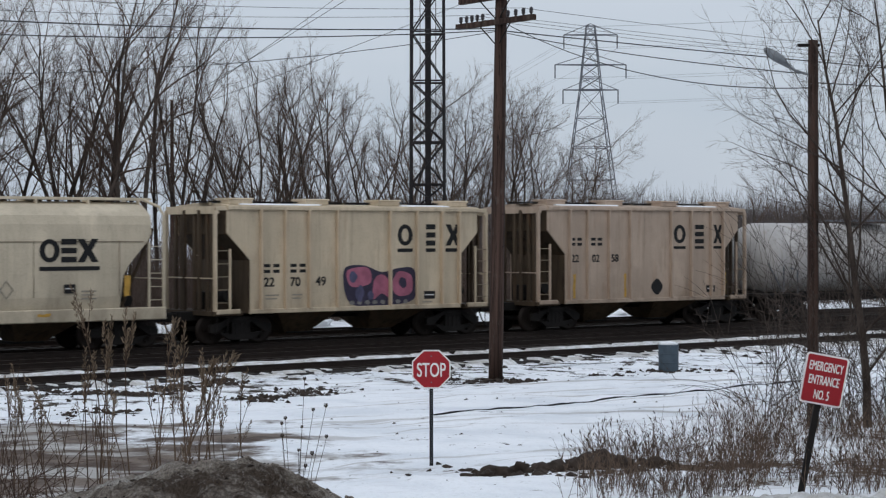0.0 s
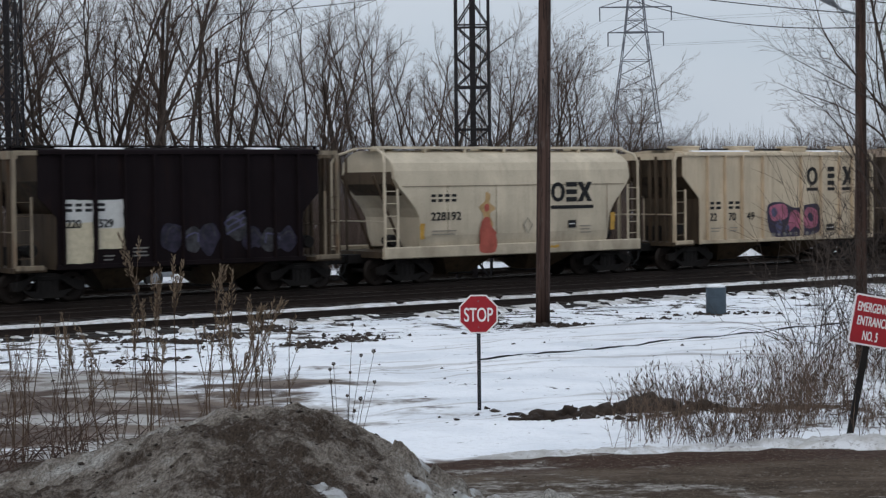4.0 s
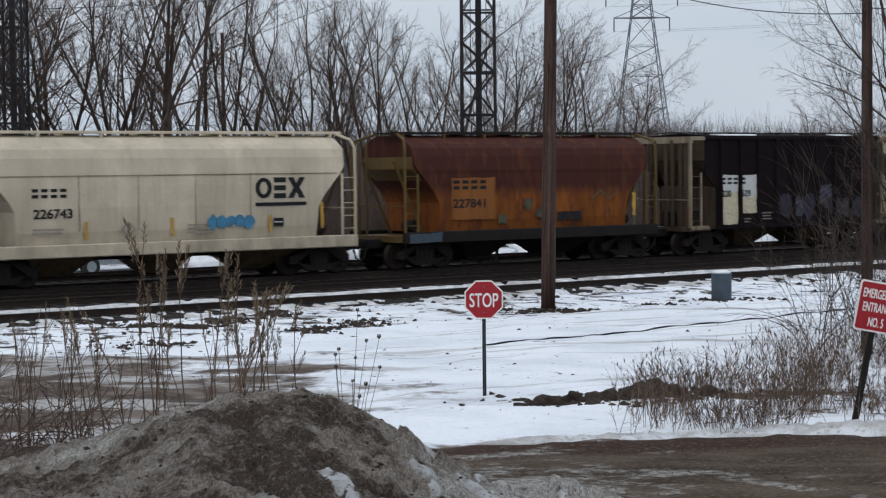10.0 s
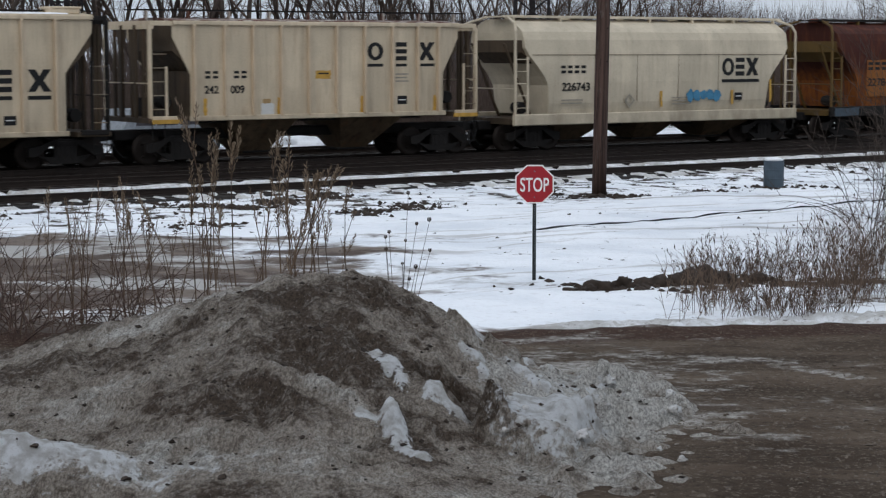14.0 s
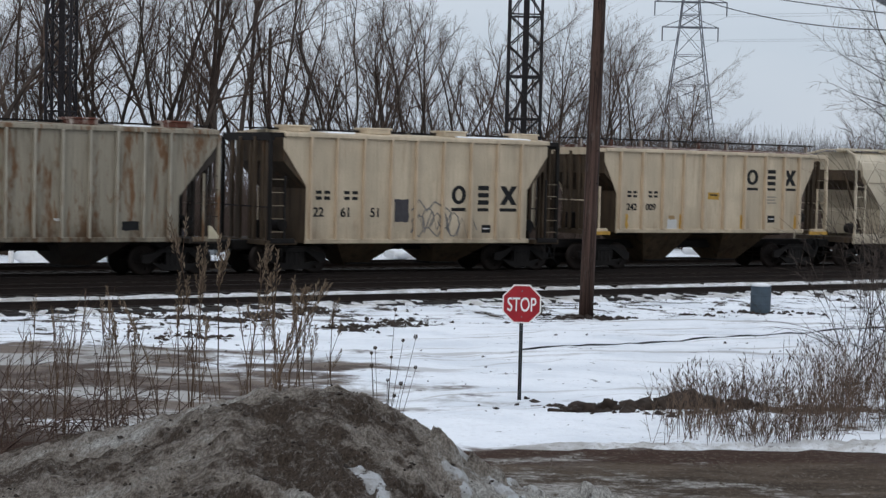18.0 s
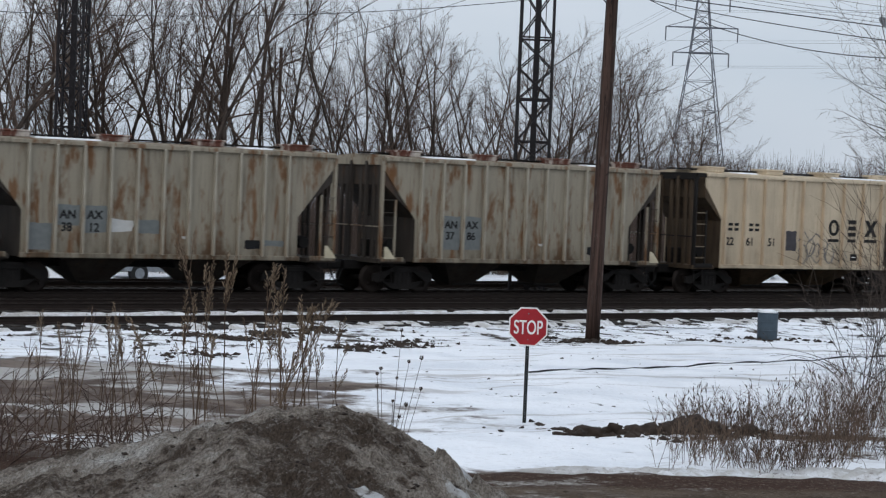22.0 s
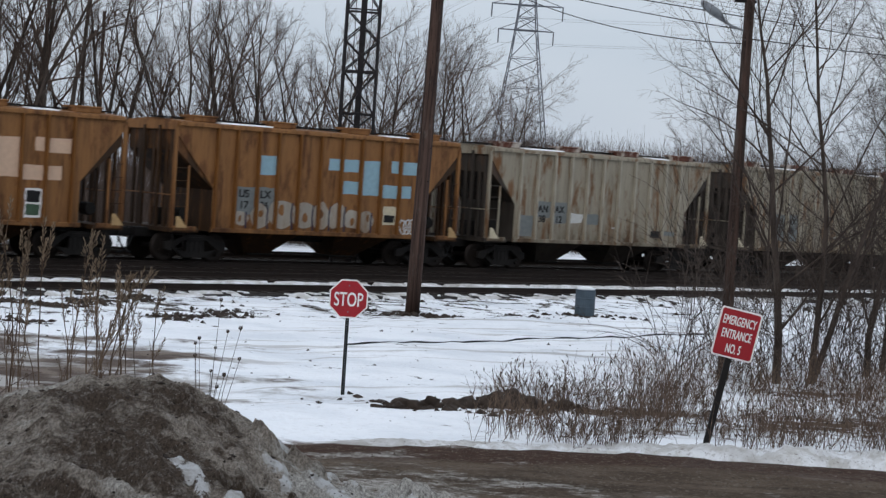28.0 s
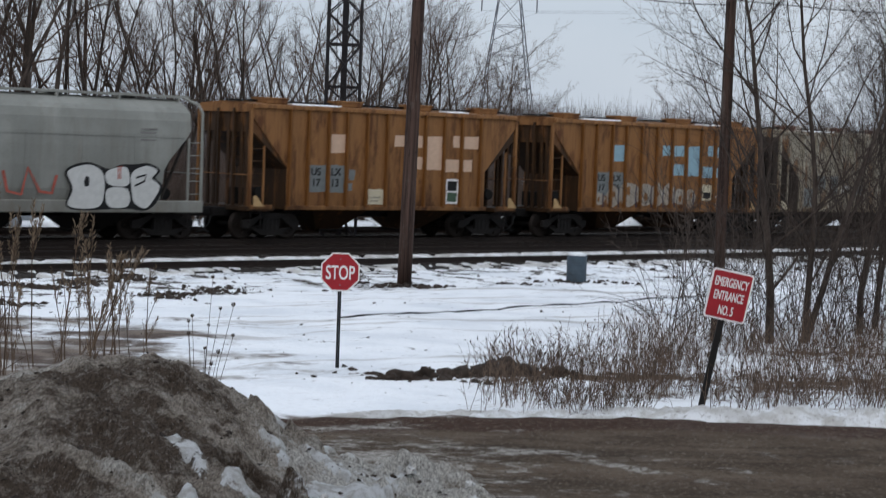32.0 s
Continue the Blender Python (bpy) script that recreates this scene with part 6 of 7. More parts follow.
            e = top + Vector((b * 0.75 * math.cos(a), b * 0.75 * math.sin(a), 0.052 * size))
            hd.tube([top, m, e], [0.003, 0.0062 * size, 0.003], 4)
        part("umbel", hd, DARK_SEED, w)


def build_near_trees():
    spots = ((8.28, 36.9, 9.6, 1, (1, -2.5)), (9.05, 37.3, 9.8, 2, (0, 2)), (10.7, 39.2, 8.5, 1, (0, 2)), (12.4, 40.0, 8.5, 1, (0, 0)), (11.5, 41.0, 7.0, 2, (0, 0)))
    for k, (x, y, h, stems, lean) in enumerate(spots):
        t = bare_tree("young_tree", 70 + k, h, stems, SAPLING, "slender leafless young tree at the road's edge", BARK_NEAR, BARK_NEAR, 0.12)
        t.matrix_basis = pose(x, y, 0, *lean, 50 * k)
        tagged(t, group="young trees by the light pole")
    rng, s = random.Random(77), Shape()
    for k in range(400):
        tall = k % 2
        x, y = rng.uniform(6.2, 14.0), rng.uniform(34.5, 42)
        a, m = rng.uniform(0, 2 * math.pi), rng.uniform(2.0, 4.6) if tall else rng.uniform(0.8, 2.8)
        v, p, pts = Vector((math.cos(a) * 0.8 - 0.15, math.sin(a) * 0.6, rng.uniform(1.4, 3.6) if tall else rng.uniform(0.5, 1.4))).normalized(), Vector((x, y, 0)), []
        for j in range(7):
            pts.append(Vector((p.x, p.y, max(p.z, 0.02))))
            p = p + v * m / 6
            v = (v + Vector((rng.gauss(0, 0.12), rng.gauss(0, 0.12), -0.03 if tall else -0.13))).normalized()
        s.tube(pts, [0.009, 0.008, 0.007, 0.006, 0.005, 0.004, 0.003], 3, False)
        for j in range(rng.randint(7, 14) if tall else rng.randint(2, 5)):
            i = rng.randint(2 if tall else 1, 5)
            e = pts[i] + turned_aside((pts[i + 1] - pts[i]).normalized(), radians(rng.uniform(25, 60)), rng) * m * rng.uniform(0.12, 0.34)
            s.tube([pts[i], pts[i].lerp(e, 0.5) + Vector((0, 0, 0.03)), e], [0.005, 0.004, 0.002], 3, False)
    tagged(part("roadside_brush", s, BARK_NEAR), "tangled leafless brush under the young trees", "brush", kind="stuff")


build_woods()
build_brush()
build_near_trees()
build_weeds()


# ---- the ploughed heap ----
def block(x, y, cx, cy, rx, ry, turn, h):
    """A steep-sided lump or hollow with a ragged rim."""
    if abs(x - cx) > 1.3 or abs(y - cy) > 1.3:
        return 0.0
    return h * smooth_step(0.40, 0.62, blot(x, y, cx, cy, rx, ry, turn) + 0.13 * noise.noise((x * 4.0, y * 4.0, cx)) + 0.06 * noise.noise((x * 11, y * 11, cx)))


# x, y, half width, half depth, turn, rise
SNOW_BLOCKS = ((-1.62, 17.88, 0.09, 0.14, 10, 0.04), (-1.47, 17.62, 0.13, 0.22, 10, 0.06), (-1.34, 17.34, 0.06, 0.22, 12, 0.06),
               (-1.38, 16.60, 0.11, 0.22, 0, 0.05), (-1.30, 16.34, 0.13, 0.30, 10, 0.09), (-1.10, 16.00, 0.18, 0.07, -25, 0.03), (-1.60, 16.58, 0.10, 0.06, 10, 0.02),
               (-1.02, 17.22, 0.10, 0.16, -10, 0.05), (-0.84, 17.12, 0.14, 0.10, -25, 0.05),
               (-0.74, 18.95, 0.12, 0.16, -30, 0.04), (-0.62, 18.70, 0.06, 0.20, 0, 0.04), (-0.14, 19.3, 0.06, 0.26, 12, 0.05), (-0.32, 19.6, 0.10, 0.20, 20, 0.04), (0.0, 19.25, 0.06, 0.20, 0, 0.04),
               (-0.80, 20.15, 0.16, 0.42, -20, 0.03), (-0.58, 20.6, 0.26, 0.40, -20, 0.09), (-0.30, 20.8, 0.20, 0.36, 0, 0.07))
PALE_BLOCKS = ((-0.05, 17.18, 0.50, 0.60, -8, 0.32), (0.22, 17.3, 0.20, 0.36, 10, 0.08))
DARK_BLOCKS = (*PALE_BLOCKS, (-0.52, 16.95, 0.15, 0.26, 20, 0.16), (-0.98, 17.75, 0.22, 0.26, 10, -0.24), (-1.73, 19.22, 0.10, 0.13, 0, -0.16), (-0.85, 19.55, 0.16, 0.22, 20, 0.14), (-0.42, 20.1, 0.20, 0.16, 0, 0.14),
               (-2.15, 16.98, 0.62, 0.06, -36, 0.07), (-2.37, 17.6, 0.34, 0.34, 0, -0.10), (-3.9, 17.7, 0.6, 0.4, 20, 0.08), (-3.0, 15.9, 0.35, 0.25, 10, -0.10), (-1.5, 15.75, 0.16, 0.10, 0, -0.10))


def heap_height(x, y):
    crest = np.interp(x, (-11, -8.2, -5.93, -5.4, -4.36, -3.64, -2.92, -2.2, -1.9, -1.6, -1.06, -0.7, -0.3, 0.3, 1.0, 1.8), (0.0, 0.10, 0.44, 0.60, 0.87, 1.13, 1.32, 1.39, 1.38, 1.26, 0.98, 0.66, 0.42, 0.20, 0.08, 0.0))
    q = y - 20.0 - 0.20 * math.sin(x * 0.9)
    f = math.exp(-(q / 1.3) ** 2) if q > 0 else max(0.0, 1 + q / (5.8 - 1.5 * smooth_step(-2.8, -4.4, x))) * (1 + 0.10 * math.sin(min(-q, 5.8) * 1.08))
    z = crest * f
    rough = smooth_step(0.02, 0.5, z)
    calm = 1 - 0.65 * math.exp(-(q / 0.5) ** 2)
    z += rough * (calm * (0.13 * noise.noise((x * 0.9, y * 0.9, 1)) + 0.13 * (0.25 - abs(noise.noise((x * 1.5 + 0.5 * y, y * 0.9, 3))))) + 0.09 * (0.25 - abs(noise.noise((x * 3.0, y * 2.2, 6))))
                  + 0.055 * noise.noise((x * 5.0, y * 4.0, 3)) + 0.028 * noise.noise((x * 11, y * 8, 2)))
    # a second ridge in front
    z = max(z, 0.56 * max(0, 1 - ((x + 5.0) / 2.45) ** 2) * math.exp(-((y - 15.6) / 0.6) ** 2) + 0.06 * noise.noise((x * 2, y * 2, 8)) + 0.04 * noise.noise((x * 6, y * 5, 8)) - 0.03)
    # churned slush thrown towards the road
    k = smooth_step(0.36, 0.95, blot(x, y, 0.55, 19.2, 1.15, 2.4, 4) + 0.20 * noise.noise((x * 3.1, y * 3.1, 2)) + 0.34 * noise.noise((x * 1.3, y * 1.3, 9)))
    z = max(z, 0.16 * k + 0.30 * k * abs(noise.noise((x * 1.7, y * 1.7, 5))) + 0.24 * k * abs(noise.noise((x * 4.1, y * 4.1, 7))) - 0.03)
    k = smooth_step(0.34, 0.95, blot(x, y, 0.45, 16.6, 1.1, 1.6, -15) + 0.25 * noise.noise((x * 3.3, y * 3.3, 5)) + 0.25 * noise.noise((x * 1.4, y * 1.4, 2)))
    z = max(z, 0.13 * k + 0.22 * k * abs(noise.noise((x * 3.1, y * 3.1, 5))) - 0.02)
    for b in SNOW_BLOCKS + DARK_BLOCKS:
        z += block(x, y, *b)
    tooth = smooth_step(0.03, 0.2, z)
    return z + tooth * (0.030 * (0.25 - abs(noise.noise((x * 7, y * 6, 4)))) + 0.014 * noise.noise((x * 21, y * 12, 6)))


def build_heap():
    xs = list(np.arange(-11, -5.6, 0.09)) + list(np.arange(-5.6, 2.9, 0.030))
    ys = list(np.arange(14.2, 20.9, 0.036)) + list(np.arange(20.9, 23.6, 0.10))
    verts, clean, pale = [], [], []
    for y in ys:
        for x in xs:
            z = heap_height(x, y)
            edge = min(x + 11, 2.82 - x, y - 14.2, 23.52 - y)
            verts.append((x, y, min(z, edge * 0.6) - 0.035))
            clean.append(max(0.0, 0.9 * blot(x, y, -8.0, 22.9, 2.6, 0.5, 8), 0.80 * blot(x, y, -5.0, 15.5, 2.3, 0.55, 0), *(0.98 * blot(x, y, cx, cy - 0.02, rx * 1.02, ry * 1.02, r) for cx, cy, rx, ry, r, h in SNOW_BLOCKS), 1.0 * blot(x, y, 0.08, 17.2, 0.48, 0.62, -8), 0.52 * blot(x, y, 0.35, 19.7, 0.9, 1.5, 4)))
            pale.append(max(1.5 * blot(x, y, -5.0, 15.7, 2.6, 0.6, 0), 1.3 * blot(x, y, -4.2, 19.8, 1.4, 0.30, 0), 1.1 * blot(x, y, -2.15, 16.98, 0.8, 0.10, -36), 1.75 * blot(x, y, 0.5, 19.4, 1.1, 2.2, 4),
                            1.5 * blot(x, y, 0.08, 17.7, 0.62, 0.55, -8), 0.9 * blot(x, y, -4.3, 17.6, 1.2, 0.6, 15), 0.7 * blot(x, y, -3.2, 18.6, 0.5, 0.7, 10), 0.75 * blot(x, y, -1.6, 15.3, 2.6, 0.5, 0),
                            0.8 * blot(x, y, -1.3, 18.4, 0.9, 0.35, -30), 1.2 * blot(x, y, 0.5, 16.4, 1.0, 1.4, -10)) - 0.26 - 0.5 * blot(x, y, -2.37, 17.7, 0.6, 0.5, 0) - 0.35 * blot(x, y, -2.2, 19.0, 0.9, 0.5, 0)
                        - 0.8 * blot(x, y, -0.98, 17.8, 0.30, 0.26, 10) - 0.9 * blot(x, y, -0.52, 16.95, 0.18, 0.30, 20) - 0.7 * blot(x, y, -0.42, 20.1, 0.26, 0.2, 0) - 0.7 * blot(x, y, -1.73, 19.22, 0.14, 0.16, 0))
    nx = len(xs)
    faces = [(j * nx + i, j * nx + i + 1, (j + 1) * nx + i + 1, (j + 1) * nx + i) for j in range(len(ys) - 1) for i in range(nx - 1)]
    faces = [f for f in faces if max(verts[i][2] for i in f) > -0.015]
    me = bpy.data.meshes.new("dirty_snow_mound")
    me.from_pydata(verts, [], faces)
    me.polygons.foreach_set("use_smooth", [True] * len(me.polygons))
    for key, values in (("clean", clean), ("pale", pale)):
        me.attributes.new(key, "FLOAT", "POINT").data.foreach_set("value", values)
    me.materials.append(DIRTY)
    tagged(new("dirty_snow_mound", me), "large mound of dirty grey-brown ploughed snow beside the road", "snow mound")


def lump(name, x, y, z, rx, ry, rz, seed, mat, label, category):
    rng = random.Random(seed)
    bm = bmesh.new()
    bmesh.ops.create_icosphere(bm, subdivisions=3, radius=1)
    for v in bm.verts:
        f = 1 + 0.75 * noise.noise(v.co * 1.3 + Vector((seed * 3.1, 0, 0))) + 0.55 * noise.noise(v.co * 3.2 + Vector((0, seed * 1.7, 0)))
        v.co = Vector((v.co.x * rx, v.co.y * ry, max(v.co.z, -0.35) * rz)) * f
    me = bpy.data.meshes.new(name)
    bm.to_mesh(me)
    bm.free()
    me.polygons.foreach_set("use_smooth", [True] * len(me.polygons))
    me.materials.append(mat)
    ob = new(name, me)
    ob.matrix_basis = pose(x, y, z, 0, 0, rng.uniform(0, 360))
    return tagged(ob, label, category)


def build_lumps():
    rng = random.Random(4)
    for k, (x, y, r) in enumerate(((0.42, 28.95, 0.16), (0.62, 29.2, 0.17), (0.95, 29.5, 0.20), (1.22, 29.6, 0.22), (1.5, 29.9, 0.24), (1.85, 30.1, 0.27), (2.2, 30.3, 0.30), (2.6, 30.5, 0.28), (3.0, 30.7, 0.28), (3.4, 30.8, 0.24))):
        tagged(lump("earth_clod", x + 0.08 * math.sin(k * 2.1), y + 0.1 * math.cos(k * 1.7), 0.01, r * (0.75 + 0.3 * (k % 3)), r * 0.8, r * (0.38 + 0.12 * (k % 4)), k, EARTH, "dark brown clod of frozen earth in the snow", "clod"), group="row of earth clods")
    for k in range(16):
        x, y = rng.uniform(-0.7, 1.5), rng.uniform(16.4, 20.8)
        r = 0.02 + 0.045 * rng.random() ** 2
        tagged(lump("snow_chunk", x, y, max(heap_height(x, y), 0) + 0.03, r, r, r * 0.9, 30 + k, BERM_SNOW, "grey chunk of ploughed snow at the foot of the heap", "snow chunk"), group="snow chunks")


def build_heap_dirt():
    rng, s = random.Random(14), Shape()
    for k in range(420):
        x, y = rng.uniform(-5.2, 1.2), rng.uniform(15.2, 20.0)
        pebble(s, x, y, heap_height(x, y) - 0.03, 0.010 + 0.040 * rng.random() ** 3, rng)
    tagged(part("dirt_crumbs", s, EARTH), "dark crumbs of dirt on the snow mound", "dirt", kind="stuff")


build_heap()
build_heap_dirt()
build_lumps()


# ---- signs, poles and small things ----
def flat_text(parent, rows, size, wide, at, mat):
    for text, dx, dz in rows:
        cu = bpy.data.curves.new("text", "FONT")
        cu.body, cu.size, cu.align_x, cu.offset = text, size * 1.38, "CENTER", 0.0
        ob = new("text", cu)
        bpy.context.view_layer.update()
        src = bpy.data.meshes.new_from_object(ob.evaluated_get(bpy.context.evaluated_depsgraph_get()))
        bpy.data.objects.remove(ob)
        s = Shape()
        for j, (ox, oz) in enumerate(((0, 0), (0.005, 0), (0, 0.005), (0.005, 0.005))):
            s.add([(v.co.x * wide + dx + ox - 0.004, at - j * 0.0006, v.co.y + dz + oz - 0.004) for v in src.vertices], [tuple(p.vertices) for p in src.polygons])
        bpy.data.meshes.remove(src)
        part("lettering", s, mat, parent)


def build_signs():
    sign = thing("stop_sign", pose(-0.19, 30.52, 0, 0, 0, 1), "red octagonal stop sign on a dark steel post", "road sign")
    post = [(-0.03, -0.012), (-0.014, -0.012), (-0.010, 0.016), (0.010, 0.016), (0.014, -0.012), (0.03, -0.012), (0.022, 0.028), (-0.022, 0.028)]
    part("post", Shape().loft([[(x, y + 0.03, z) for x, y in post] for z in (-0.1, 1.45)]), POST, sign)
    holes = Shape()
    for k in range(30):
        holes.turned([(0.008, 0.0), (0.008, 0.003)], (0, 0.012, 0.06 + k * 0.04), 6, "y")
    tagged(part("post_holes", holes, LAMP_GREY, sign), kind="stuff")
    r = 0.312 / math.cos(math.pi / 8)
    octagon = [(r * math.cos(math.pi / 8 + k * math.pi / 4), 1.57 + r * math.sin(math.pi / 8 + k * math.pi / 4)) for k in range(8)]
    inner = [(x * 0.93, 1.57 + (z - 1.57) * 0.93) for x, z in octagon]
    plate = part("plate", Shape().slab(octagon, 0.0, 0.012), SIGN_WHITE, sign)
    part("red_face", Shape().slab(inner, -0.003, -0.0005), RED, plate)
    flat_text(plate, [("STOP", 0.0, 1.455)], 0.23, 0.62, -0.006, SIGN_WHITE)
    for z in (1.36, 1.78):
        part("bolt", Shape().turned([(0.012, 0.0), (0.010, -0.006)], (0, -0.004, z), 8, "y"), STEEL_GREY, plate)

    sign = thing("warning_sign", pose(5.17, 27.29, 0, 0, 10.5, 0), "leaning red rectangular sign with white words on a black post", "road sign")
    part("post", Shape().box(-0.045, 0.045, 0.01, 0.07, -0.15, 1.62, 0.012), UNDER, sign)
    plate = part("plate", Shape().loft([[(x, y, z) for x, z in ((-0.29, 1.34), (-0.26, 1.31), (0.30, 1.31), (0.33, 1.34), (0.33, 2.01), (0.30, 2.04), (-0.26, 2.04), (-0.29, 2.01))] for y in (-0.015, 0.0)]), SIGN_WHITE, sign)
    part("red_face", Shape().slab([(-0.265, 1.355), (-0.245, 1.335), (0.285, 1.335), (0.305, 1.355), (0.305, 1.995), (0.285, 2.015), (-0.245, 2.015), (-0.265, 1.995)], -0.019, -0.016), RED, plate)
    flat_text(plate, [("EMERGENCY", 0.02, 1.80), ("ENTRANCE", 0.02, 1.60), ("NO. 5", 0.02, 1.39)], 0.135, 0.47, -0.022, SIGN_WHITE)


def sag_wire(a, b, sag, r, mat, name, label, n=24):
    a, b = Vector(a), Vector(b)
    pts = [a.lerp(b, k / n) - Vector((0, 0, 4 * sag * (k / n) * (1 - k / n))) for k in range(n + 1)]
    return tagged(part(name, Shape().tube(pts, r, 5), mat), label, "cable")


def build_poles():
    x, y = 1.35, 48.68
    pole = thing("utility_pole", pose(x, y, 0, 0, 1.15, TURN), "tall dark wooden utility pole with crossarms", "utility pole")
    part("shaft", Shape().turned([(0.185, -0.2), (0.182, 2), (0.172, 5), (0.155, 9), (0.14, 11.6)], n=16), POLE, pole, smooth=True)
    for z, half, side in ((9.20, 1.55, -0.2), (9.85, 1.45, -0.2)):
        arm = part("crossarm", Shape().box(side - 0.06, side + 0.06, -half, half, z - 0.07, z + 0.07, 0.012), POLE, pole, "weathered wooden crossarm")
        for q in (-1.42, -1.12, -0.82, -0.52, 0.5, 0.72, 0.94, 1.16, 1.4):
            part("insulator", Shape().turned([(0.012, 0.05), (0.03, 0.10), (0.05, 0.13), (0.045, 0.18), (0.055, 0.21), (0.03, 0.26)], (side, q, z), 8), GLASS_INS, arm)
        for q in (-1, 1):
            part("brace", Shape().tube([(side, q * 0.62, z - 0.05), (side + 0.1, 0.0, z - 0.62)], 0.018, 5), UNDER, arm)
    for k in range(12):
        part("step_spike", Shape().tube([(0, -0.16 if k % 2 else 0.16, 3 + k * 0.42), (0, -0.25 if k % 2 else 0.25, 3.02 + k * 0.42)], 0.010, 5), UNDER, pole)
    base = Vector((x, y, 0))
    # towards the near end of the line, then towards the far end: offset across, height, sag, radius
    for q, rows in ((-1, ((-1.2, 9.46, 0.93, 0.006), (0.9, 9.46, 0.96, 0.006), (0.0, 9.04, 0.85, 0.015), (0.0, 8.99, 1.13, 0.013), (0.0, 8.96, 2.05, 0.009))),
                    (1, ((0.5, 9.46, 0.22, 0.006), (0.94, 9.46, 0.28, 0.006), (1.4, 9.46, 0.34, 0.006), (-1.1, 9.46, 0.26, 0.006), (0.0, 9.0, 0.14, 0.016)))):
        for across, z, sag, r in rows:
            a = base + N * across + Vector((0, 0, z))
            sag_wire(a, a + D * 42 * q, sag, r, WIRE, "overhead_wire", "thin black overhead wire on the utility pole")

    lx, ly = 7.26, 37.13
    lamp = thing("street_lamp", pose(lx, ly, 0, 0, 0, 0), "brown wooden light pole with a grey lamp head", "street lamp")
    part("shaft", Shape().turned([(0.12, -0.2), (0.112, 3), (0.10, 7.55)], n=14), POLE, lamp, smooth=True)
    part("arm", Shape().tube([(0, 0, 6.85), (-0.35, -0.02, 6.95), (-0.52, -0.03, 7.06)], 0.028, 7), LAMP_GREY, lamp)
    part("lamp_head", Shape().loft([[(px + q * ax, -0.03 + q * ay + w * math.cos(a), pz + q * az + h * math.sin(a)) for a in (2 * math.pi * k / 10 for k in range(10))]
                                    for q, w, h, (px, pz), (ax, ay, az) in ((0, 0.05, 0.04, (-0.46, 7.02), (0, 0, 0)), (0, 0.15, 0.10, (-0.58, 7.14), (0, 0, 0)), (0, 0.18, 0.11, (-0.76, 7.24), (0, 0, 0)),
                                                                            (0, 0.14, 0.09, (-0.90, 7.32), (0, 0, 0)), (0, 0.05, 0.04, (-0.97, 7.36), (0, 0, 0)))]), LAMP_GREY, lamp, "grey hooded lamp head", True)
    part("bracket", Shape().box(-0.3, 0.12, -0.06, 0.06, 7.42, 7.48, 0.01), UNDER, lamp)
    for z, up, sag in ((6.88, 8.92, 0.10), (6.62, 9.15, 0.48)):
        sag_wire((lx, ly, z), base + Vector((0.3, 0, up)), sag, 0.011, WIRE, "service_wire", "black service wire to the light pole")
    sag_wire((lx, ly, 6.72), (lx + 18, ly + 4, 7.2), 0.3, 0.011, WIRE, "service_wire", "black service wire to the light pole")

    # lines that cross high above the wood
    for a, b in (((-18.6, 130, 12.2), (3, 130, 27.7)), ((-18.6, 130, 12.6), (8, 124, 28.5)), ((-18.6, 130, 12.0), (19, 130, 26.9))):
        sag_wire(a, b, 0.3, 0.018, WIRE, "overhead_wire", "thin dark line crossing above the wood")
    far = thing("utility_pole", pose(-18.6, 130, 0), "slender wooden pole standing in the wood", "utility pole")
    part("shaft", Shape().turned([(0.16, -0.2), (0.11, 13.0)], n=10), POLE, far)
    bx, by = 6.13, 51.44
    drum = thing("barrel", pose(bx, by, land(bx, by) - 0.02, 0, 0, 0), "blue-grey steel barrel with snow on its lid", "barrel")
    part("shell", Shape().turned([(0.268, 0.0), (0.275, 0.02), (0.272, 0.24), (0.282, 0.26), (0.272, 0.28), (0.272, 0.48), (0.282, 0.50), (0.272, 0.52), (0.275, 0.70), (0.285, 0.72), (0.275, 0.74), (0.25, 0.735)], n=28), DRUM, drum)
    part("snow_cap", Shape().turned([(0.24, 0.73), (0.26, 0.77), (0.16, 0.81), (0.03, 0.83)], n=16), CLEAN_SNOW, drum, smooth=True)

    # black hose lying over the snow
    pts = []
    for k in range(60):
        a, c = 23.9 + k * 0.245, 30.70 + 1.95 * (k / 60) + 0.05 * math.sin(k * 0.31)
        p = spot(a, c)
        pts.append((p.x, p.y, land(p.x, p.y) + 0.006 + 0.012 * math.sin(k * 0.9)))
    tagged(part("hose", Shape().tube(pts, 0.022, 6), HOSE), "long black hose lying across the snow", "hose")


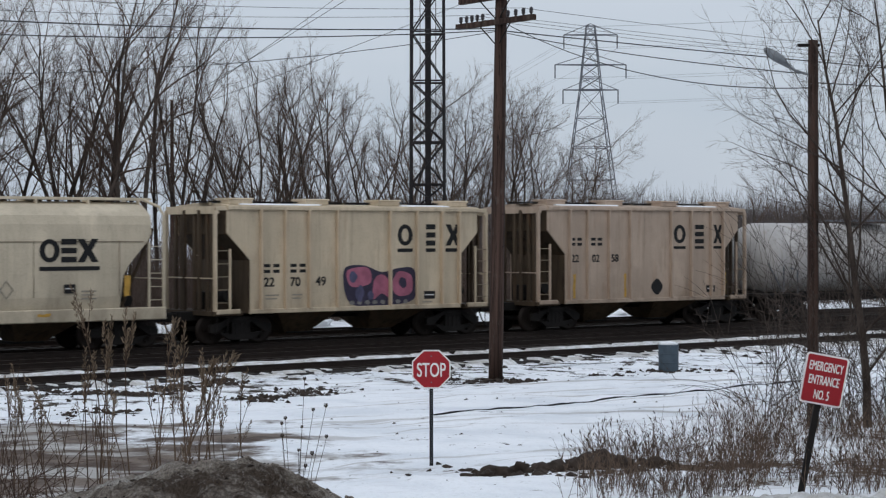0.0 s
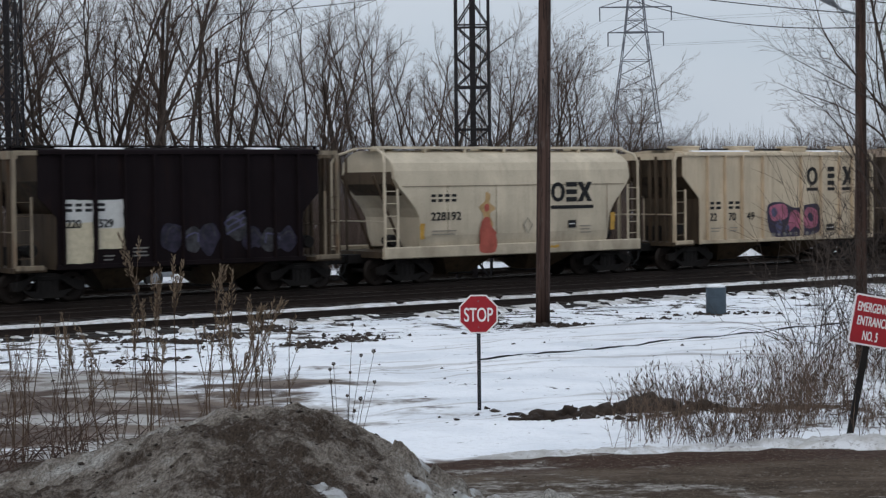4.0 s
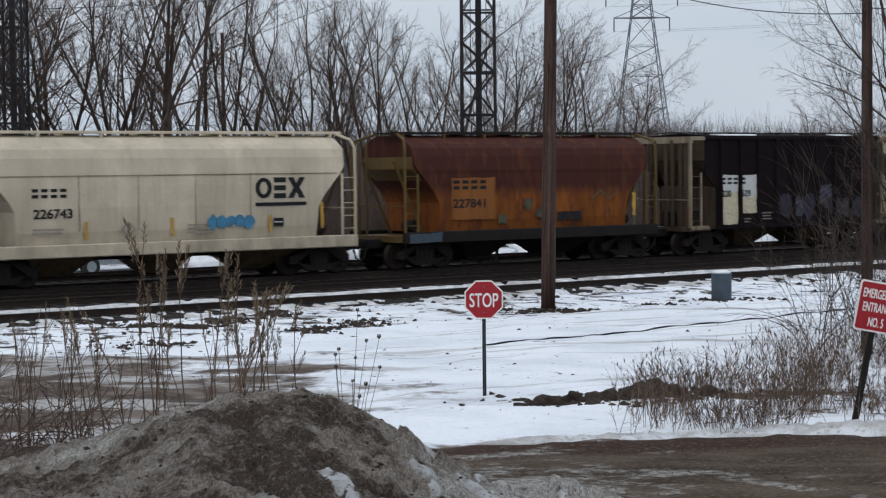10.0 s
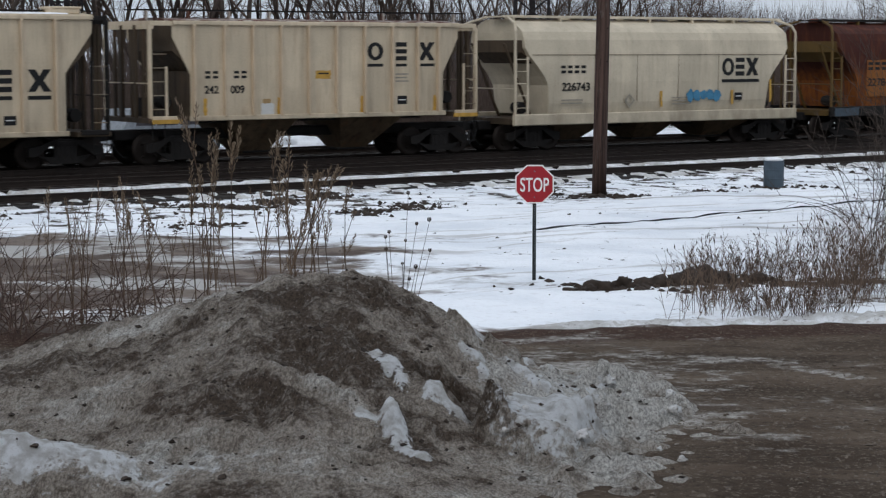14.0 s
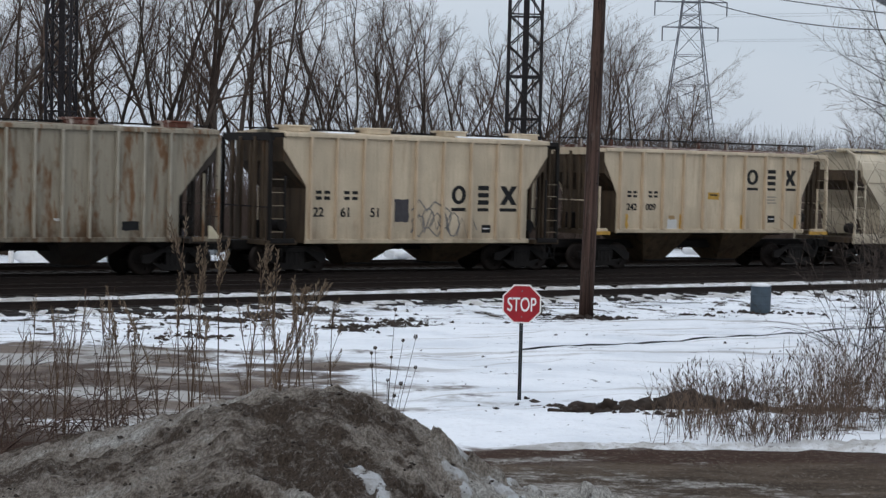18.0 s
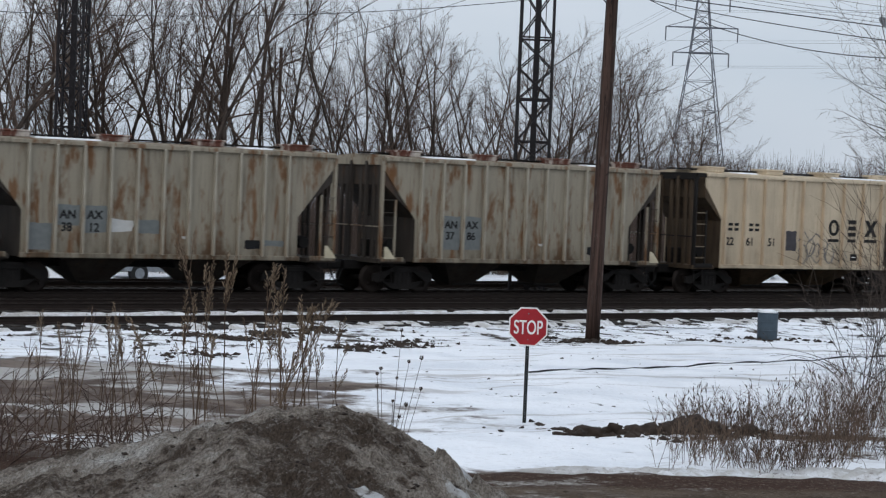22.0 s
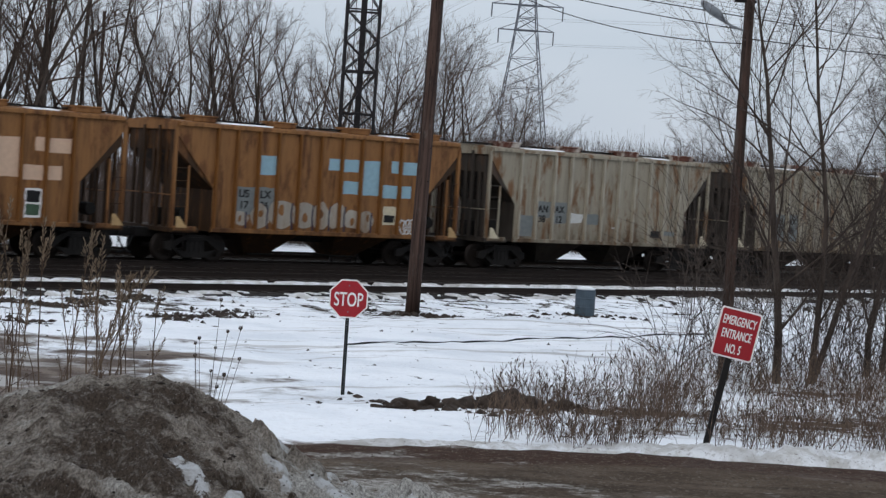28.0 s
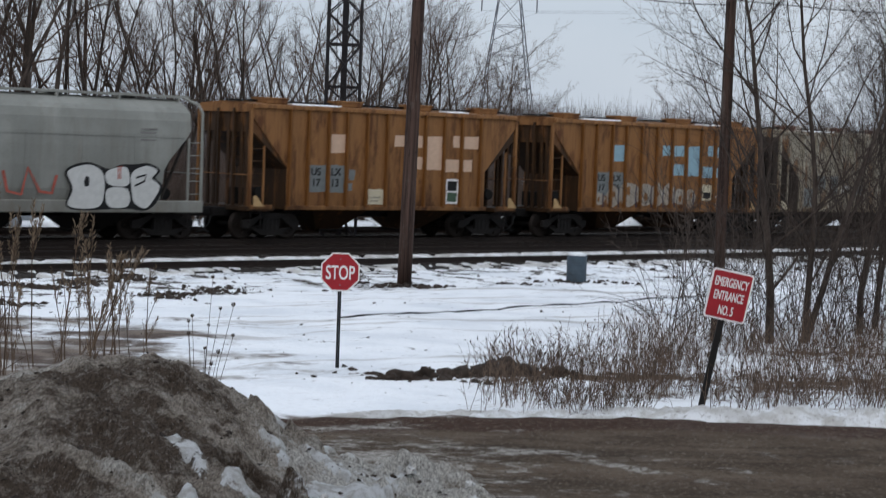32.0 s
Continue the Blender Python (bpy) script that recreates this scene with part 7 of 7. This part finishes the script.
def lattice(name, base, w0, w1, h, levels, r, mat, label, cross=True, ladder_=False):
    """A four-legged lattice mast; levels are the heights of its horizontal rings."""
    t = thing(name, pose(*base), label, "lattice tower")

    def corner(k, z):
        w = (w0 + (w1 - w0) * z / h) / 2
        return (w * (-1, 1, 1, -1)[k], w * (-1, -1, 1, 1)[k], z)

    for k in range(4):
        part("leg", Shape().tube([corner(k, 0), corner(k, h)], r * 1.35, 5), mat, t)
    for z in levels:
        part("ring", Shape().tube([corner(0, z), corner(1, z), corner(2, z), corner(3, z), corner(0, z)], r * 0.9, 4), mat, t)
    for z0, z1 in zip(levels, levels[1:]):
        m = max(1, round((z1 - z0) / (1.25 if cross is True else cross)))
        for j in range(m):
            a, b = z0 + (z1 - z0) * j / m, z0 + (z1 - z0) * (j + 1) / m
            for k in range(4):
                part("brace", Shape().tube([corner(k, a), corner((k + 1) % 4, b)], r * 0.75, 4), mat, t)
                part("brace", Shape().tube([corner((k + 1) % 4, a), corner(k, b)], r * 0.75, 4), mat, t)
    if ladder_:
        part("cable_ladder", Shape().box(-0.10, 0.12, -0.08, 0.08, 0, h), mat, t)
        part("ladder", Shape().tube([(-0.28, -0.2, 0), (-0.28, -0.2, h)], 0.02, 4).tube([(0.30, -0.2, 0), (0.30, -0.2, h)], 0.02, 4), mat, t)
    return t


def build_towers():
    lv = [0, 1.8, 3.6, 5.6, 7.15, 9.4, 11.2, 13.0, 15.5, 17.3, 19.5]
    lattice("mast", (-0.56, 70, 0), 1.26, 1.12, 22, lv, 0.045, STEEL_DARK, "dark steel lattice mast behind the railway", ladder_=True)
    lattice("mast", (-19.1, 75, 0), 1.0, 0.95, 17, lv[:9], 0.045, STEEL_DARK, "dark steel lattice mast among the trees", ladder_=True)
    # far transmission tower
    t = lattice("pylon", (24.95, 320, 0), 11.0, 3.6, 28.2, [0, 7, 13, 18.5, 23.5, 28.2], 0.065, STEEL_GREY, "grey steel transmission tower in the distance", cross=3.2)
    top = Shape()
    lvls = [28.2, 30.3, 32.4, 35, 37.5, 39.0]

    def half(z):
        return 1.8 - 1.1 * (z - 28.2) / 10.8

    for sx in (-1, 1):
        for sy in (-1, 1):
            top.tube([(sx * half(28.2), sy * half(28.2), 28.2), (sx * half(39), sy * half(39), 39.0)], 0.11, 5)
    for a, b in zip(lvls, lvls[1:]):
        for sy in (-1, 1):
            top.tube([(-half(a), sy * half(a), a), (half(b), sy * half(b), b)], 0.065, 4).tube([(half(a), sy * half(a), a), (-half(b), sy * half(b), b)], 0.065, 4)
            top.tube([(-half(b), sy * half(b), b), (half(b), sy * half(b), b)], 0.07, 4)
    part("tower_head", top, STEEL_GREY, t)
    for z, w in ((28.2, 4.65), (32.45, 6.0), (37.5, 4.5)):
        for sx in (-1, 1):
            a = part("arm", Shape().tube([(0, -0.8, z), (sx * w, 0, z), (0, 0.8, z)], 0.10, 4), STEEL_GREY, t)
            part("arm_stay", Shape().tube([(sx * w, 0, z), (0, 0, z + 1.9)], 0.08, 4), STEEL_GREY, a)
            part("insulator_string", Shape().tube([(sx * w, 0, z), (sx * w, 0, z - 2.3)], 0.11, 6), STEEL_GREY, a)
    for z, w in ((25.9, 4.65), (30.1, 6.0), (35.2, 4.5), (38.9, 0.4)):
        for sx in (-1, 1):
            a = Vector((24.95 + sx * w, 320, z))
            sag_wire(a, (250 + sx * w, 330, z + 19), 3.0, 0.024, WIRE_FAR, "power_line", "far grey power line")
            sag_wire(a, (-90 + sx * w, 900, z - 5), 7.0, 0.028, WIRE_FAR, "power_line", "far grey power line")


def build_yard():
    """What shows behind and between the cars."""
    car = thing("parked_suv", pose(*spot(31.9, 63.4, -0.15), 0, 0, TURN + 4), "pale grey parked sport utility vehicle behind the train", "car")
    side = [(-2.3, 0.45), (-2.35, 0.95), (-2.25, 1.05), (-1.9, 1.70), (0.5, 1.72), (1.15, 1.12), (2.15, 0.98), (2.3, 0.7), (2.25, 0.40)]
    part("body", Shape().slab(side, -0.9, 0.9), LAMP_GREY, car)
    for a, b in ((-1.75, -0.95), (-0.88, 0.0), (0.08, 0.8)):
        part("window", Shape().slab([(a, 1.12), (b, 1.12), (b - 0.08, 1.60), (a + 0.05, 1.60)], -0.915, -0.902), GLASS_INS, car)
    for wx in (-1.45, 1.45):
        w = part("wheel", Shape().turned([(0.20, -0.92), (0.36, -0.90), (0.36, -0.68), (0.2, -0.66)], (wx, 0, 0.36), 18, "y"), HOSE, car)
        part("rim", Shape().turned([(0.05, -0.935), (0.20, -0.925), (0.20, -0.90)], (wx, 0, 0.36), 14, "y"), LAMP_GREY, w)
    sig = thing("railway_signal", pose(-18.1, 64.6, 0, 0, 0, -16), "white post railway signal with a lit amber lamp and snowy hood", "railway signal")
    part("post", Shape().turned([(0.10, -0.3), (0.09, 0.4), (0.085, 2.05)], n=12), SIGN_WHITE, sig)
    part("signal_head", Shape().box(-0.20, 0.20, -0.14, 0.14, 2.0, 2.55, 0.05), UNDER, sig)
    part("lens", Shape().turned([(0.02, -0.165), (0.10, -0.155), (0.115, -0.13)], (0, 0, 2.28), 16, "y"), AMBER, sig, "glowing amber lens")
    hood = [(0.17 * math.cos(math.pi * k / 8), 0.17 * math.sin(math.pi * k / 8)) for k in range(9)]
    part("hood", Shape().slab([(x, 2.28 + z) for x, z in hood] + [(0.93 * x, 2.28 + 0.93 * z) for x, z in hood[::-1]], -0.42, -0.12), UNDER, sig)
    part("snow_cap", Shape().loft([[(x * w, y, 2.45 + h * (1 - x * x)) for x in (-1, -0.6, 0, 0.6, 1)] + [(w, y, 2.43), (-w, y, 2.43)] for y, w, h in ((-0.40, 0.10, 0.06), (-0.2, 0.20, 0.22), (0.0, 0.26, 0.32), (0.16, 0.20, 0.2))]), CLEAN_SNOW, sig)
    rng = random.Random(9)
    for k in range(9):
        p = spot(6 + k * 7.5 + rng.uniform(-2, 2), rng.uniform(60, 64))
        tagged(lump("snow_mound", p.x, p.y, 0, rng.uniform(1.2, 2.6), rng.uniform(0.8, 1.4), rng.uniform(0.35, 0.75), 90 + k, CLEAN_SNOW, "rounded white snow mound beyond the tracks", "snow mound"), group="snow mounds")


build_signs()
build_poles()
build_towers()
build_yard()


# ---- what moves: the cars roll along the main line, and their wheels turn ----
ROLLED = [(0.0, 0.0), (1.0, 4.38), (2.0, 8.76), (3.0, 13.11), (4.0, 17.40), (4.5, 19.55), (6.5, 28.25), (7.0, 30.44), (8.0, 34.80), (9.0, 39.11), (10.0, 43.43), (11.0, 47.74), (12.0, 52.08),
          (13.0, 56.35), (14.0, 60.63), (14.5, 62.77), (16.5, 71.11), (17.0, 73.20), (18.0, 77.42), (19.0, 81.69), (20.0, 85.96), (21.0, 90.21), (22.0, 94.46), (23.0, 98.70), (24.0, 102.92),
          (25.0, 107.14), (26.0, 111.33), (26.5, 113.43), (28.5, 121.76), (29.0, 123.83), (30.0, 128.02), (31.0, 132.20), (32.0, 136.37)]


def rolled(t):
    return float(np.interp(t, [r[0] for r in ROLLED], [r[1] for r in ROLLED]))


def motions():
    for car, u in TRAIN:
        walk(car, [(t, pose(*spot(u + s, MAIN, RAIL_TOP), 0, 0, TURN)) for t, s in ROLLED])
    steps = [k * 2 / 15 for k in range(241)]
    for wheel, o in WHEELS:
        walk(wheel, [(t, pose(o, 0, 0.457, 0, math.degrees(rolled(t) / 0.457), 0)) for t in steps])


motions()
